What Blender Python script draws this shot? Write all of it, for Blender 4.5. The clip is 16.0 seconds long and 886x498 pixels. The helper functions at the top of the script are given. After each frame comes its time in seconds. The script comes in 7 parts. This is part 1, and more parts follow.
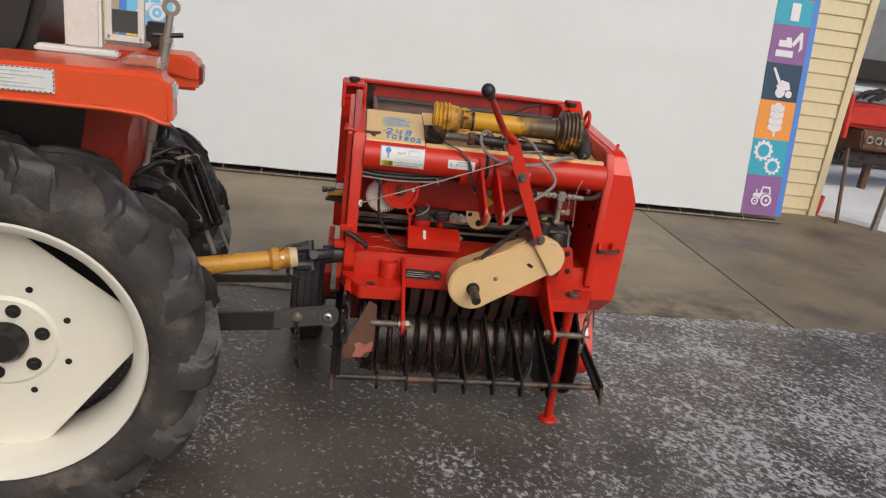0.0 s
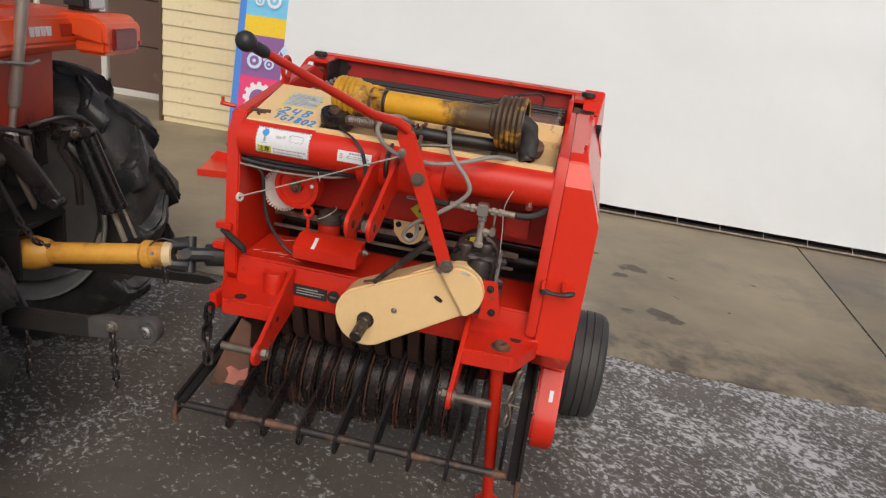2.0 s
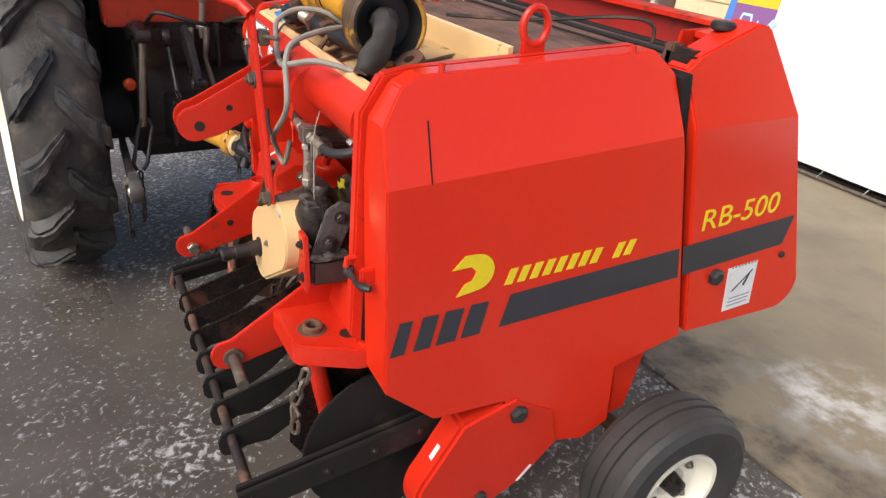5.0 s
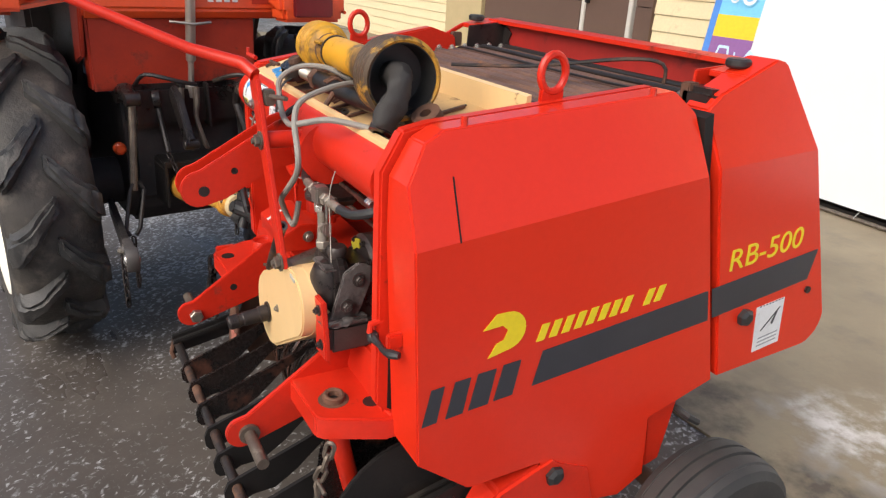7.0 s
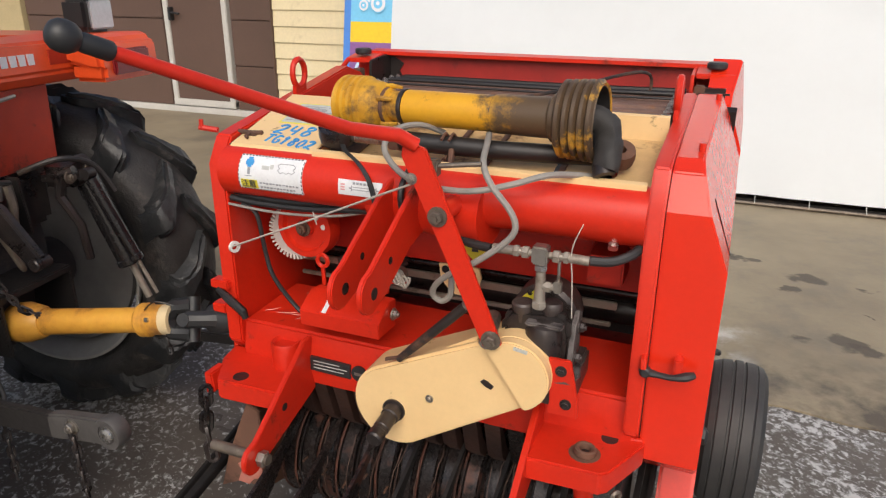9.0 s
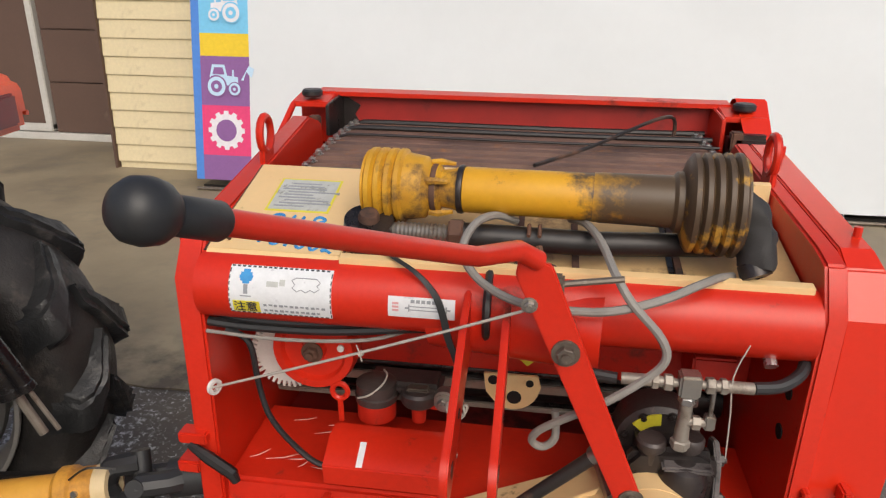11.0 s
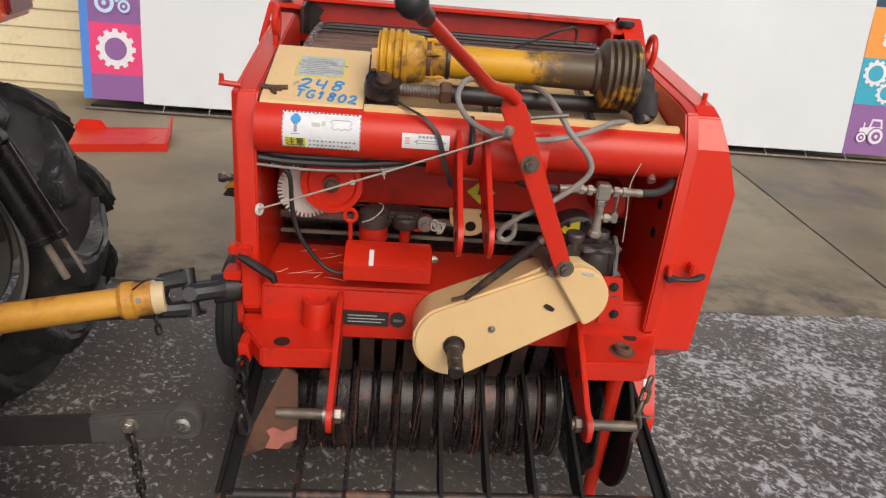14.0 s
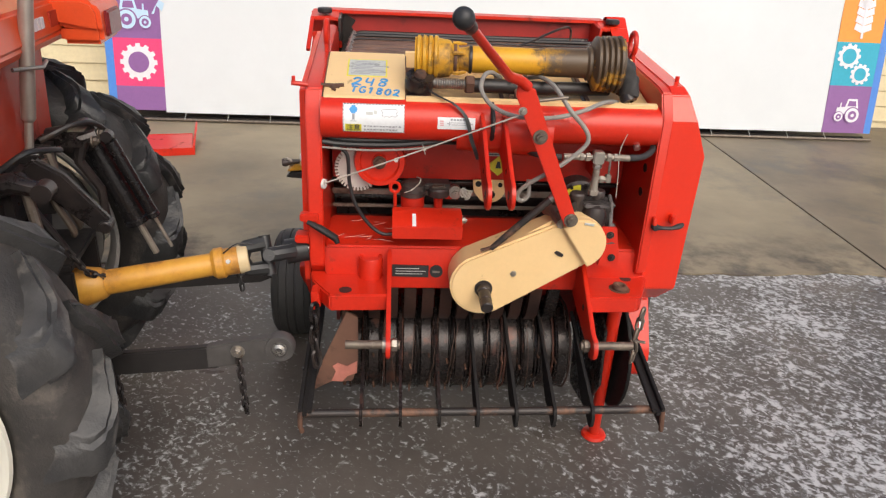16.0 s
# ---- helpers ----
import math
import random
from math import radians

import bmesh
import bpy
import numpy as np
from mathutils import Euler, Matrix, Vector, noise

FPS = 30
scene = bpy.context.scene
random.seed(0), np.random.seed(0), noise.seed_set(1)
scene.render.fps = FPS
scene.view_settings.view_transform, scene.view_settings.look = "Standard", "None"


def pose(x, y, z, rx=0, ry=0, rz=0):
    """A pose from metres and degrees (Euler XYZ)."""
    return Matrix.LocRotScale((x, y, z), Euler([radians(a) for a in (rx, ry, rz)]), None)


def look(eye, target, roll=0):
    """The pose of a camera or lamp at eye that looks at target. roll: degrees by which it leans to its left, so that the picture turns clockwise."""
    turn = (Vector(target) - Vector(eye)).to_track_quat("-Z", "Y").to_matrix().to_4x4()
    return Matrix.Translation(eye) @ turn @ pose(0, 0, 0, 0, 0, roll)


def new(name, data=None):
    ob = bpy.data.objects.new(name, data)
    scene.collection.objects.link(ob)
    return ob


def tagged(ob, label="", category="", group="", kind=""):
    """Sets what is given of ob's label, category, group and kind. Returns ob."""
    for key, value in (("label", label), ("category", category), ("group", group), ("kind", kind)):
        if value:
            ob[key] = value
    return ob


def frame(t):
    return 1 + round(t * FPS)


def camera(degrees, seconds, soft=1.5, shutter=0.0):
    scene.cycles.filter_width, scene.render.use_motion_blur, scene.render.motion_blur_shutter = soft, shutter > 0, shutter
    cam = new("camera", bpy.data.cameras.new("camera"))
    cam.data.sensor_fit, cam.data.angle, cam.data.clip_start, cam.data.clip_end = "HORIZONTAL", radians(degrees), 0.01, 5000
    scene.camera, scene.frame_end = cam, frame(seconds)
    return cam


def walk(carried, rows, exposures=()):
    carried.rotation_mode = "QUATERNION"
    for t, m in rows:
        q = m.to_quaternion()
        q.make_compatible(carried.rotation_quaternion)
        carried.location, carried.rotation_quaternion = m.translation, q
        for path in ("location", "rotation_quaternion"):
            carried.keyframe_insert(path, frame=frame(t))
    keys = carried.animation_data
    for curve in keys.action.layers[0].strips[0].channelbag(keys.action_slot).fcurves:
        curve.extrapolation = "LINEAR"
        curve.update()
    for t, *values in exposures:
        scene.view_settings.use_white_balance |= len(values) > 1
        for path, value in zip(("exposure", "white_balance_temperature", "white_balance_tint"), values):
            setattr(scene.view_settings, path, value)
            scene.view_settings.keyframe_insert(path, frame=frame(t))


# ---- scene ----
cam = camera(65.0, 16.0, soft=1.25)
PATH = [
    (0, (-0.504, -2.281, 1.489), (-0.21, -0.402, 0.871), 7.5),
    (0.5, (-0.382, -2.113, 1.479), (-0.155, -0.233, 0.833), 7.4),
    (1, (-0.132, -2.004, 1.47), (-0.129, -0.106, 0.841), 5.6),
    (1.5, (0.158, -1.885, 1.473), (-0.08, -0.016, 0.802), 6.2),
    (2, (0.428, -1.681, 1.45), (0.14, 0.181, 0.78), 7.9),
    (2.5, (0.732, -1.529, 1.437), (0.205, 0.305, 0.839), 9.9),
    (3, (0.99, -1.32, 1.419), (0.315, 0.468, 0.829), 10.6),
    (3.5, (1.168, -1.041, 1.391), (0.41, 0.678, 0.705), 11.1),
    (4, (1.383, -0.802, 1.373), (0.141, 0.542, 0.566), 9.1),
    (4.2, (1.419, -0.699, 1.373), (0.072, 0.526, 0.546), 7.9),
    (6.3, (1.518, -0.037, 1.318), (-0.169, 0.567, 0.43), 6.8),
    (6.5, (1.503, -0.114, 1.324), (-0.176, 0.564, 0.475), 5.7),
    (7, (1.397, -0.361, 1.354), (-0.207, 0.562, 0.596), 3.3),
    (7.5, (1.202, -0.505, 1.35), (-0.207, 0.727, 0.646), 0.5),
    (8, (1.017, -0.759, 1.365), (-0.057, 0.773, 0.658), 1.2),
    (8.5, (0.783, -0.937, 1.375), (-0.123, 0.708, 0.688), 1.0),
    (9, (0.521, -1.052, 1.387), (-0.194, 0.677, 0.679), 0.2),
    (9.5, (0.323, -1.18, 1.426), (-0.108, 0.635, 0.704), 0.2),
    (10, (0.19, -1.095, 1.437), (-0.101, 0.762, 0.756), 1.6),
    (10.2, (0.141, -1.038, 1.444), (-0.144, 0.819, 0.76), 0.9),
    (12.3, (-0.014, -0.574, 1.431), (-0.096, 1.292, 0.714), 5.2),
    (12.5, (-0.033, -0.635, 1.422), (-0.057, 1.232, 0.704), 6.2),
    (13, (-0.085, -0.86, 1.419), (-0.015, 0.986, 0.653), 6.6),
    (13.5, (-0.085, -1.096, 1.413), (-0.108, 0.75, 0.645), 6.1),
    (14, (-0.166, -1.273, 1.406), (-0.019, 0.542, 0.579), 5.2),
    (14.5, (-0.22, -1.437, 1.422), (-0.099, 0.357, 0.547), 3.7),
    (15, (-0.177, -1.574, 1.433), (-0.131, 0.23, 0.572), 3.3),
    (15.5, (-0.2, -1.625, 1.445), (-0.11, 0.188, 0.605), 3.1),
    (16, (-0.27, -1.636, 1.456), (-0.119, 0.179, 0.631), 2.9),
]
walk(cam, [(t, look(eye, target, roll)) for t, eye, target, roll in PATH],
     exposures=[(0, -0.25), (1.5, -0.1), (2.5, -0.05), (3.5, -0.02), (4, 0.36), (6.3, 0.65), (7, 0.55), (8.5, 0.15), (9, 0.24), (10.2, 0.24), (12.5, -0.34), (13, -0.15), (13.5, -0.15), (14, 0.05), (15, 0.26), (16, 0.33)])

# ---- light and sky ----
world = bpy.data.worlds.new("overcast_world")
scene.world = world
world.use_nodes = True
sky = world.node_tree.nodes.new("ShaderNodeTexSky")
sky.sky_type = "NISHITA"
sky.sun_disc = False
sky.sun_elevation, sky.sun_rotation = radians(43), radians(160)
sky.air_density, sky.dust_density, sky.ozone_density = 1.0, 4.0, 1.0
background = world.node_tree.nodes["Background"]
background.inputs["Strength"].default_value = 0.115
world.node_tree.links.new(sky.outputs["Color"], background.inputs["Color"])

sun = new("sun", bpy.data.lights.new("sun", "SUN"))
sun.data.energy, sun.data.angle, sun.data.color = 1.5, radians(50), (1.0, 0.95, 0.87)
sun.matrix_world = look((1.45, -4.0, 3.97), (0, 0, 0))

# ---- materials ----


def ramp(nodes, low, high, c0=(0, 0, 0, 1), c1=(1, 1, 1, 1)):
    r = nodes.new("ShaderNodeValToRGB")
    r.color_ramp.elements[0].position, r.color_ramp.elements[1].position = low, high
    r.color_ramp.elements[0].color, r.color_ramp.elements[1].color = c0, c1
    return r


def material(name, base, rough=0.5, metal=0.0, other=None, amount=0.5, scale=6.0, fine=60.0, bump=0.05,
             dirt=None, dirt_low=0.56, dirt_high=0.66, dirt_scale=9.0, dirt_rough=0.8, coat=0.0, stretch=(1, 1, 1), spec=0.5, grains=0.25):
    """A surface with a broad and a fine variation, patches of dirt or wear, and a fine relief."""
    m = bpy.data.materials.new(name)
    m.use_nodes = True
    nodes, links = m.node_tree.nodes, m.node_tree.links
    bsdf = nodes["Principled BSDF"]
    tc = nodes.new("ShaderNodeTexCoord")
    mp = nodes.new("ShaderNodeMapping")
    mp.inputs["Scale"].default_value = stretch
    links.new(tc.outputs["Object"], mp.inputs["Vector"])

    def noise_tex(size, detail=5.0, rough_n=0.6):
        n = nodes.new("ShaderNodeTexNoise")
        n.inputs["Scale"].default_value, n.inputs["Detail"].default_value, n.inputs["Roughness"].default_value = size, detail, rough_n
        links.new(mp.outputs["Vector"], n.inputs["Vector"])
        return n
    broad, small = noise_tex(scale), noise_tex(fine, 4.0, 0.7)
    other = other or tuple(c * 0.72 for c in base)
    mix = nodes.new("ShaderNodeMix")
    mix.data_type = "RGBA"
    r = ramp(nodes, 0.35, 0.7, (0, 0, 0, 1), (amount, amount, amount, 1))
    links.new(broad.outputs["Fac"], r.inputs["Fac"])
    links.new(r.outputs["Color"], mix.inputs["Factor"])
    mix.inputs["A"].default_value, mix.inputs["B"].default_value = (*base, 1), (*other, 1)
    grain = nodes.new("ShaderNodeMix")
    grain.data_type, grain.blend_type = "RGBA", "MULTIPLY"
    grain.inputs["Factor"].default_value = grains
    g = ramp(nodes, 0.3, 0.75, (0.62, 0.62, 0.62, 1), (1.1, 1.1, 1.1, 1))
    links.new(small.outputs["Fac"], g.inputs["Fac"])
    links.new(mix.outputs["Result"], grain.inputs["A"])
    links.new(g.outputs["Color"], grain.inputs["B"])
    colour = grain.outputs["Result"]
    rr = nodes.new("ShaderNodeMapRange")
    rr.inputs["To Min"].default_value, rr.inputs["To Max"].default_value = max(0.02, rough - 0.1), min(1.0, rough + 0.12)
    links.new(small.outputs["Fac"], rr.inputs["Value"])
    roughness = rr.outputs["Result"]
    if dirt:
        dn = noise_tex(dirt_scale, 8.0, 0.68)
        dr = ramp(nodes, dirt_low, dirt_high)
        links.new(dn.outputs["Fac"], dr.inputs["Fac"])
        dm = nodes.new("ShaderNodeMix")
        dm.data_type = "RGBA"
        dm.inputs["B"].default_value = (*dirt, 1)
        links.new(dr.outputs["Color"], dm.inputs["Factor"])
        links.new(colour, dm.inputs["A"])
        colour = dm.outputs["Result"]
        rm = nodes.new("ShaderNodeMix")
        rm.inputs["B"].default_value = dirt_rough
        links.new(dr.outputs["Color"], rm.inputs["Factor"])
        links.new(roughness, rm.inputs["A"])
        roughness = rm.outputs["Result"]
    links.new(colour, bsdf.inputs["Base Color"])
    links.new(roughness, bsdf.inputs["Roughness"])
    bsdf.inputs["Metallic"].default_value = metal
    bsdf.inputs["Coat Weight"].default_value = coat
    bsdf.inputs["Coat Roughness"].default_value = 0.12
    bsdf.inputs["Specular IOR Level"].default_value = spec
    if bump:
        b = nodes.new("ShaderNodeBump")
        b.inputs["Strength"].default_value, b.inputs["Distance"].default_value = bump, 0.01
        links.new(small.outputs["Fac"], b.inputs["Height"])
        links.new(b.outputs["Normal"], bsdf.inputs["Normal"])
    return m


RED = material("red_paint", (0.66, 0.027, 0.009), 0.32, 0, (0.56, 0.021, 0.008), 0.6, 3.0, 90, 0.02,
               dirt=(0.09, 0.028, 0.015), dirt_low=0.62, dirt_high=0.72, dirt_scale=8, spec=0.42)
RED_COVER = material("red_sheet_paint", (0.73, 0.03, 0.009), 0.2, 0, (0.66, 0.026, 0.009), 0.5, 1.6, 70, 0.008,
                     dirt=(0.2, 0.05, 0.03), dirt_low=0.7, dirt_high=0.95, dirt_scale=2.5, spec=0.5, grains=0.1)
RED_WORN = material("worn_red_paint", (0.6, 0.025, 0.01), 0.42, 0, (0.45, 0.018, 0.009), 0.8, 6, 80, 0.05,
                    dirt=(0.085, 0.03, 0.02), dirt_low=0.58, dirt_high=0.7, dirt_scale=10)
# Darker copy of the red; shade inside the machine is put into the colour.
RED_DARK = material("shaded_red_paint", (0.3, 0.018, 0.013), 0.4, 0, (0.14, 0.014, 0.011), 0.9, 8, 80, 0.05,
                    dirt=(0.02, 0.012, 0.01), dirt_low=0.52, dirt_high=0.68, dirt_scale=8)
ORANGE = material("orange_paint", (0.78, 0.085, 0.016), 0.38, 0, (0.66, 0.06, 0.012), 0.6, 4, 90, 0.02,
                  dirt=(0.3, 0.1, 0.05), dirt_low=0.68, dirt_high=0.8, dirt_scale=6, coat=0.2)
ORANGE_DARK = material("dull_orange_paint", (0.5, 0.04, 0.012), 0.5, 0, (0.3, 0.022, 0.01), 0.8, 5, 60, 0.04,
                       dirt=(0.05, 0.025, 0.018), dirt_low=0.58, dirt_high=0.72)
# Dark red for the tailgate: soot plus the lip's shade put into the colour.
RED_SOOT_SHADE = material("sooty_shaded_red_paint", (0.44, 0.022, 0.015), 0.5, 0, (0.26, 0.016, 0.012), 0.9, 4, 60, 0.05,
                     dirt=(0.035, 0.02, 0.018), dirt_low=0.54, dirt_high=0.74, dirt_scale=5)
RED_FRAME = material("grimy_red_frame_paint", (0.64, 0.026, 0.009), 0.34, 0, (0.52, 0.02, 0.008), 0.7, 5, 70, 0.03,
                     dirt=(0.11, 0.034, 0.02), dirt_low=0.6, dirt_high=0.7, dirt_scale=10, spec=0.45)
CREAM = material("cream_paint", (0.83, 0.58, 0.29), 0.42, 0, (0.76, 0.51, 0.24), 0.6, 5, 80, 0.02,
                 dirt=(0.24, 0.13, 0.06), dirt_low=0.655, dirt_high=0.72, dirt_scale=12, coat=0.1, grains=0.12)
CREAM_DIRTY = material("stained_cream_paint", (0.66, 0.44, 0.2), 0.55, 0, (0.5, 0.31, 0.13), 0.8, 8, 70, 0.04,
                       dirt=(0.12, 0.06, 0.03), dirt_low=0.56, dirt_high=0.68, dirt_scale=9)
YELLOW_DIRTY = material("grimy_yellow_plastic", (0.66, 0.35, 0.02), 0.45, 0, (0.42, 0.19, 0.02), 0.9, 14, 60, 0.05,
                        dirt=(0.1, 0.055, 0.03), dirt_low=0.5, dirt_high=0.62, dirt_scale=13)


def soot_material(name, x0, x1):
    """Yellow plastic that goes over into burnt-on soot along its length."""
    m = material(name, (0.74, 0.38, 0.02), 0.42, 0, (0.62, 0.28, 0.015), 0.6, 7, 60, 0.03,
                 dirt=(0.09, 0.05, 0.025), dirt_low=0.6, dirt_high=0.7, dirt_scale=14)
    nodes, links = m.node_tree.nodes, m.node_tree.links
    bsdf = nodes["Principled BSDF"]
    tc = nodes.new("ShaderNodeTexCoord")
    sep = nodes.new("ShaderNodeSeparateXYZ")
    links.new(tc.outputs["Object"], sep.inputs[0])
    n = nodes.new("ShaderNodeTexNoise")
    n.inputs["Scale"].default_value, n.inputs["Detail"].default_value, n.inputs["Roughness"].default_value = 22, 6, 0.7
    links.new(tc.outputs["Object"], n.inputs["Vector"])
    q = nodes.new("ShaderNodeMath")
    q.operation = "MULTIPLY_ADD"
    q.inputs[1].default_value = 0.22
    links.new(n.outputs["Fac"], q.inputs[0])
    links.new(sep.outputs["X"], q.inputs[2])
    mr = nodes.new("ShaderNodeMapRange")
    mr.inputs["From Min"].default_value, mr.inputs["From Max"].default_value = x0 + 0.11, x1 + 0.11
    mr.inputs["To Max"].default_value = 0.94
    links.new(q.outputs[0], mr.inputs["Value"])
    mx = nodes.new("ShaderNodeMix")
    mx.data_type = "RGBA"
    mx.inputs["B"].default_value = (0.06, 0.043, 0.032, 1)
    links.new(mr.outputs["Result"], mx.inputs["Factor"])
    links.new(bsdf.inputs["Base Color"].links[0].from_socket, mx.inputs["A"])
    links.new(mx.outputs["Result"], bsdf.inputs["Base Color"])
    return m


SOOT_TUBE = soot_material("sooty_yellow_tube", 0.03, 0.065)
YELLOW_BELL = material("blotched_yellow_bell", (0.1, 0.06, 0.03), 0.45, 0, (0.05, 0.035, 0.025), 0.9, 12, 60, 0.05,
                       dirt=(0.5, 0.26, 0.03), dirt_low=0.53, dirt_high=0.6, dirt_scale=13, dirt_rough=0.5)
SOOT_SLEEVE = soot_material("sooty_yellow_sleeve", 0.03, 0.1)
AMBER = material("amber_plastic", (0.68, 0.35, 0.05), 0.42, 0, (0.5, 0.19, 0.02), 0.85, 8, 60, 0.03,
                 dirt=(0.16, 0.075, 0.03), dirt_low=0.5, dirt_high=0.7, dirt_scale=8)
PALE = material("pale_plastic", (0.7, 0.56, 0.34), 0.45, 0, (0.62, 0.42, 0.18), 0.7, 12, 60, 0.02)
BLACK = material("black_paint", (0.022, 0.02, 0.02), 0.42, 0.2, (0.035, 0.028, 0.025), 0.6, 12, 90, 0.06,
                 dirt=(0.07, 0.045, 0.03), dirt_low=0.6, dirt_high=0.72)
PLASTIC = material("black_plastic", (0.022, 0.022, 0.023), 0.45, 0, (0.03, 0.03, 0.03), 0.5, 12, 120, 0.03)
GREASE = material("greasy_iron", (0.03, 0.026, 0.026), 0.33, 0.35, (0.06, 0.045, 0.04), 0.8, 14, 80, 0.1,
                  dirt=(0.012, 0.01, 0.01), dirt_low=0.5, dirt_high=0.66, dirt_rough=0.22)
STEEL = material("dull_steel", (0.42, 0.39, 0.35), 0.38, 0.85, (0.26, 0.22, 0.18), 0.7, 20, 90, 0.05,
                 dirt=(0.12, 0.075, 0.045), dirt_low=0.58, dirt_high=0.7, dirt_scale=20)
LINK_STEEL = material("weathered_link_steel", (0.36, 0.32, 0.27), 0.42, 0.35, (0.24, 0.2, 0.16), 0.8, 14, 80, 0.06,
                      dirt=(0.14, 0.1, 0.075), dirt_low=0.56, dirt_high=0.7, dirt_scale=14)
LINK_BRIGHT = material("dull_chromed_steel", (0.5, 0.46, 0.41), 0.33, 0.6, (0.36, 0.31, 0.26), 0.7, 12, 80, 0.05)
BRIGHT = material("bright_steel", (0.6, 0.58, 0.55), 0.28, 0.9, (0.45, 0.42, 0.38), 0.5, 20, 90, 0.03)
RUST = material("rusty_steel", (0.16, 0.075, 0.045), 0.75, 0.1, (0.07, 0.04, 0.03), 0.8, 14, 90, 0.12,
                dirt=(0.03, 0.022, 0.02), dirt_low=0.55, dirt_high=0.68)
SLAT = material("weathered_slat_steel", (0.22, 0.118, 0.084), 0.62, 0.1, (0.09, 0.053, 0.042), 0.9, 9, 60, 0.2,
                dirt=(0.26, 0.12, 0.06), dirt_low=0.58, dirt_high=0.68, dirt_scale=16)
STRIPPER = material("dark_rusted_strip", (0.075, 0.036, 0.027), 0.5, 0.2, (0.03, 0.018, 0.016), 0.9, 12, 70, 0.12,
                    dirt=(0.17, 0.075, 0.045), dirt_low=0.62, dirt_high=0.74, dirt_scale=14)
BAND = material("worn_reel_band", (0.018, 0.016, 0.016), 0.26, 0.4, (0.04, 0.027, 0.024), 0.8, 16, 80, 0.1,
                dirt=(0.15, 0.06, 0.04), dirt_low=0.58, dirt_high=0.7, dirt_scale=9, dirt_rough=0.5)
BAND_RUST = material("rusty_reel_band", (0.15, 0.06, 0.04), 0.42, 0.3, (0.08, 0.04, 0.032), 0.8, 12, 80, 0.1,
                     dirt=(0.03, 0.022, 0.02), dirt_low=0.52, dirt_high=0.64)
RUBBER = material("tyre_rubber", (0.023, 0.021, 0.02), 0.6, 0, (0.045, 0.041, 0.037), 0.9, 8, 24, 0.6,
                  dirt=(0.12, 0.1, 0.085), dirt_low=0.56, dirt_high=0.76, dirt_scale=11, dirt_rough=0.9)
RUBBER_LUG = material("worn_lug_rubber", (0.018, 0.019, 0.02), 0.42, 0, (0.038, 0.038, 0.04), 0.9, 11, 18, 0.6,
                      dirt=(0.1, 0.092, 0.085), dirt_low=0.57, dirt_high=0.7, dirt_scale=13, dirt_rough=0.8)
BOOT = material("crumpled_grey_rubber", (0.038, 0.034, 0.032), 0.7, 0, (0.026, 0.024, 0.023), 0.8, 20, 60, 0.15)
RUBBER_DUSTY = material("dusty_tyre_rubber", (0.034, 0.031, 0.029), 0.65, 0, (0.075, 0.066, 0.059), 0.9, 7, 24, 0.5,
                        dirt=(0.17, 0.145, 0.12), dirt_low=0.52, dirt_high=0.76, dirt_scale=9, dirt_rough=0.9)
LUG_DUSTY = material("dusty_lug_rubber", (0.03, 0.03, 0.031), 0.5, 0, (0.066, 0.063, 0.061), 0.9, 9, 18, 0.5,
                     dirt=(0.15, 0.138, 0.125), dirt_low=0.53, dirt_high=0.72, dirt_scale=11, dirt_rough=0.85)
PIN = material("worn_pin_steel", (0.2, 0.165, 0.13), 0.48, 0.55, (0.11, 0.085, 0.07), 0.8, 25, 90, 0.08,
               dirt=(0.32, 0.27, 0.22), dirt_low=0.58, dirt_high=0.7, dirt_scale=30)
BAR = material("rust_flecked_black_bar", (0.028, 0.024, 0.023), 0.42, 0.2, (0.05, 0.036, 0.03), 0.7, 12, 90, 0.08,
               dirt=(0.2, 0.1, 0.06), dirt_low=0.5, dirt_high=0.64, dirt_scale=7, dirt_rough=0.7)
MATT_BLACK = material("matt_black_paint", (0.011, 0.01, 0.01), 0.62, 0, (0.02, 0.017, 0.016), 0.7, 9, 70, 0.08,
                      dirt=(0.04, 0.032, 0.027), dirt_low=0.58, dirt_high=0.74, dirt_scale=8, spec=0.3)
STRAND = material("dry_brown_strands", (0.1, 0.052, 0.036), 0.7, 0.1, (0.05, 0.032, 0.027), 0.9, 20, 90, 0.1)
RUBBER_SMALL = material("small_tyre_rubber", (0.03, 0.03, 0.031), 0.6, 0, (0.055, 0.053, 0.05), 0.6, 14, 90, 0.06,
                        dirt=(0.1, 0.09, 0.08), dirt_low=0.62, dirt_high=0.78)
WHITE_RIM = material("ivory_rim_paint", (0.8, 0.77, 0.67), 0.4, 0, (0.72, 0.68, 0.57), 0.5, 4, 60, 0.02,
                     dirt=(0.35, 0.28, 0.2), dirt_low=0.68, dirt_high=0.78, coat=0.1, grains=0.08)
WHITE = material("white_paint", (0.78, 0.77, 0.73), 0.5, 0, (0.7, 0.69, 0.65), 0.5, 4, 60, 0.02,
                 dirt=(0.4, 0.36, 0.3), dirt_low=0.66, dirt_high=0.8)
GEAR_WHITE = material("white_nylon", (0.75, 0.73, 0.68), 0.5, 0, (0.6, 0.57, 0.5), 0.6, 12, 60, 0.03)
STICKER = material("white_sticker", (0.78, 0.79, 0.8), 0.4, 0, (0.7, 0.71, 0.72), 0.4, 30, 90, 0.01,
                   dirt=(0.5, 0.5, 0.52), dirt_low=0.62, dirt_high=0.7, dirt_scale=40)
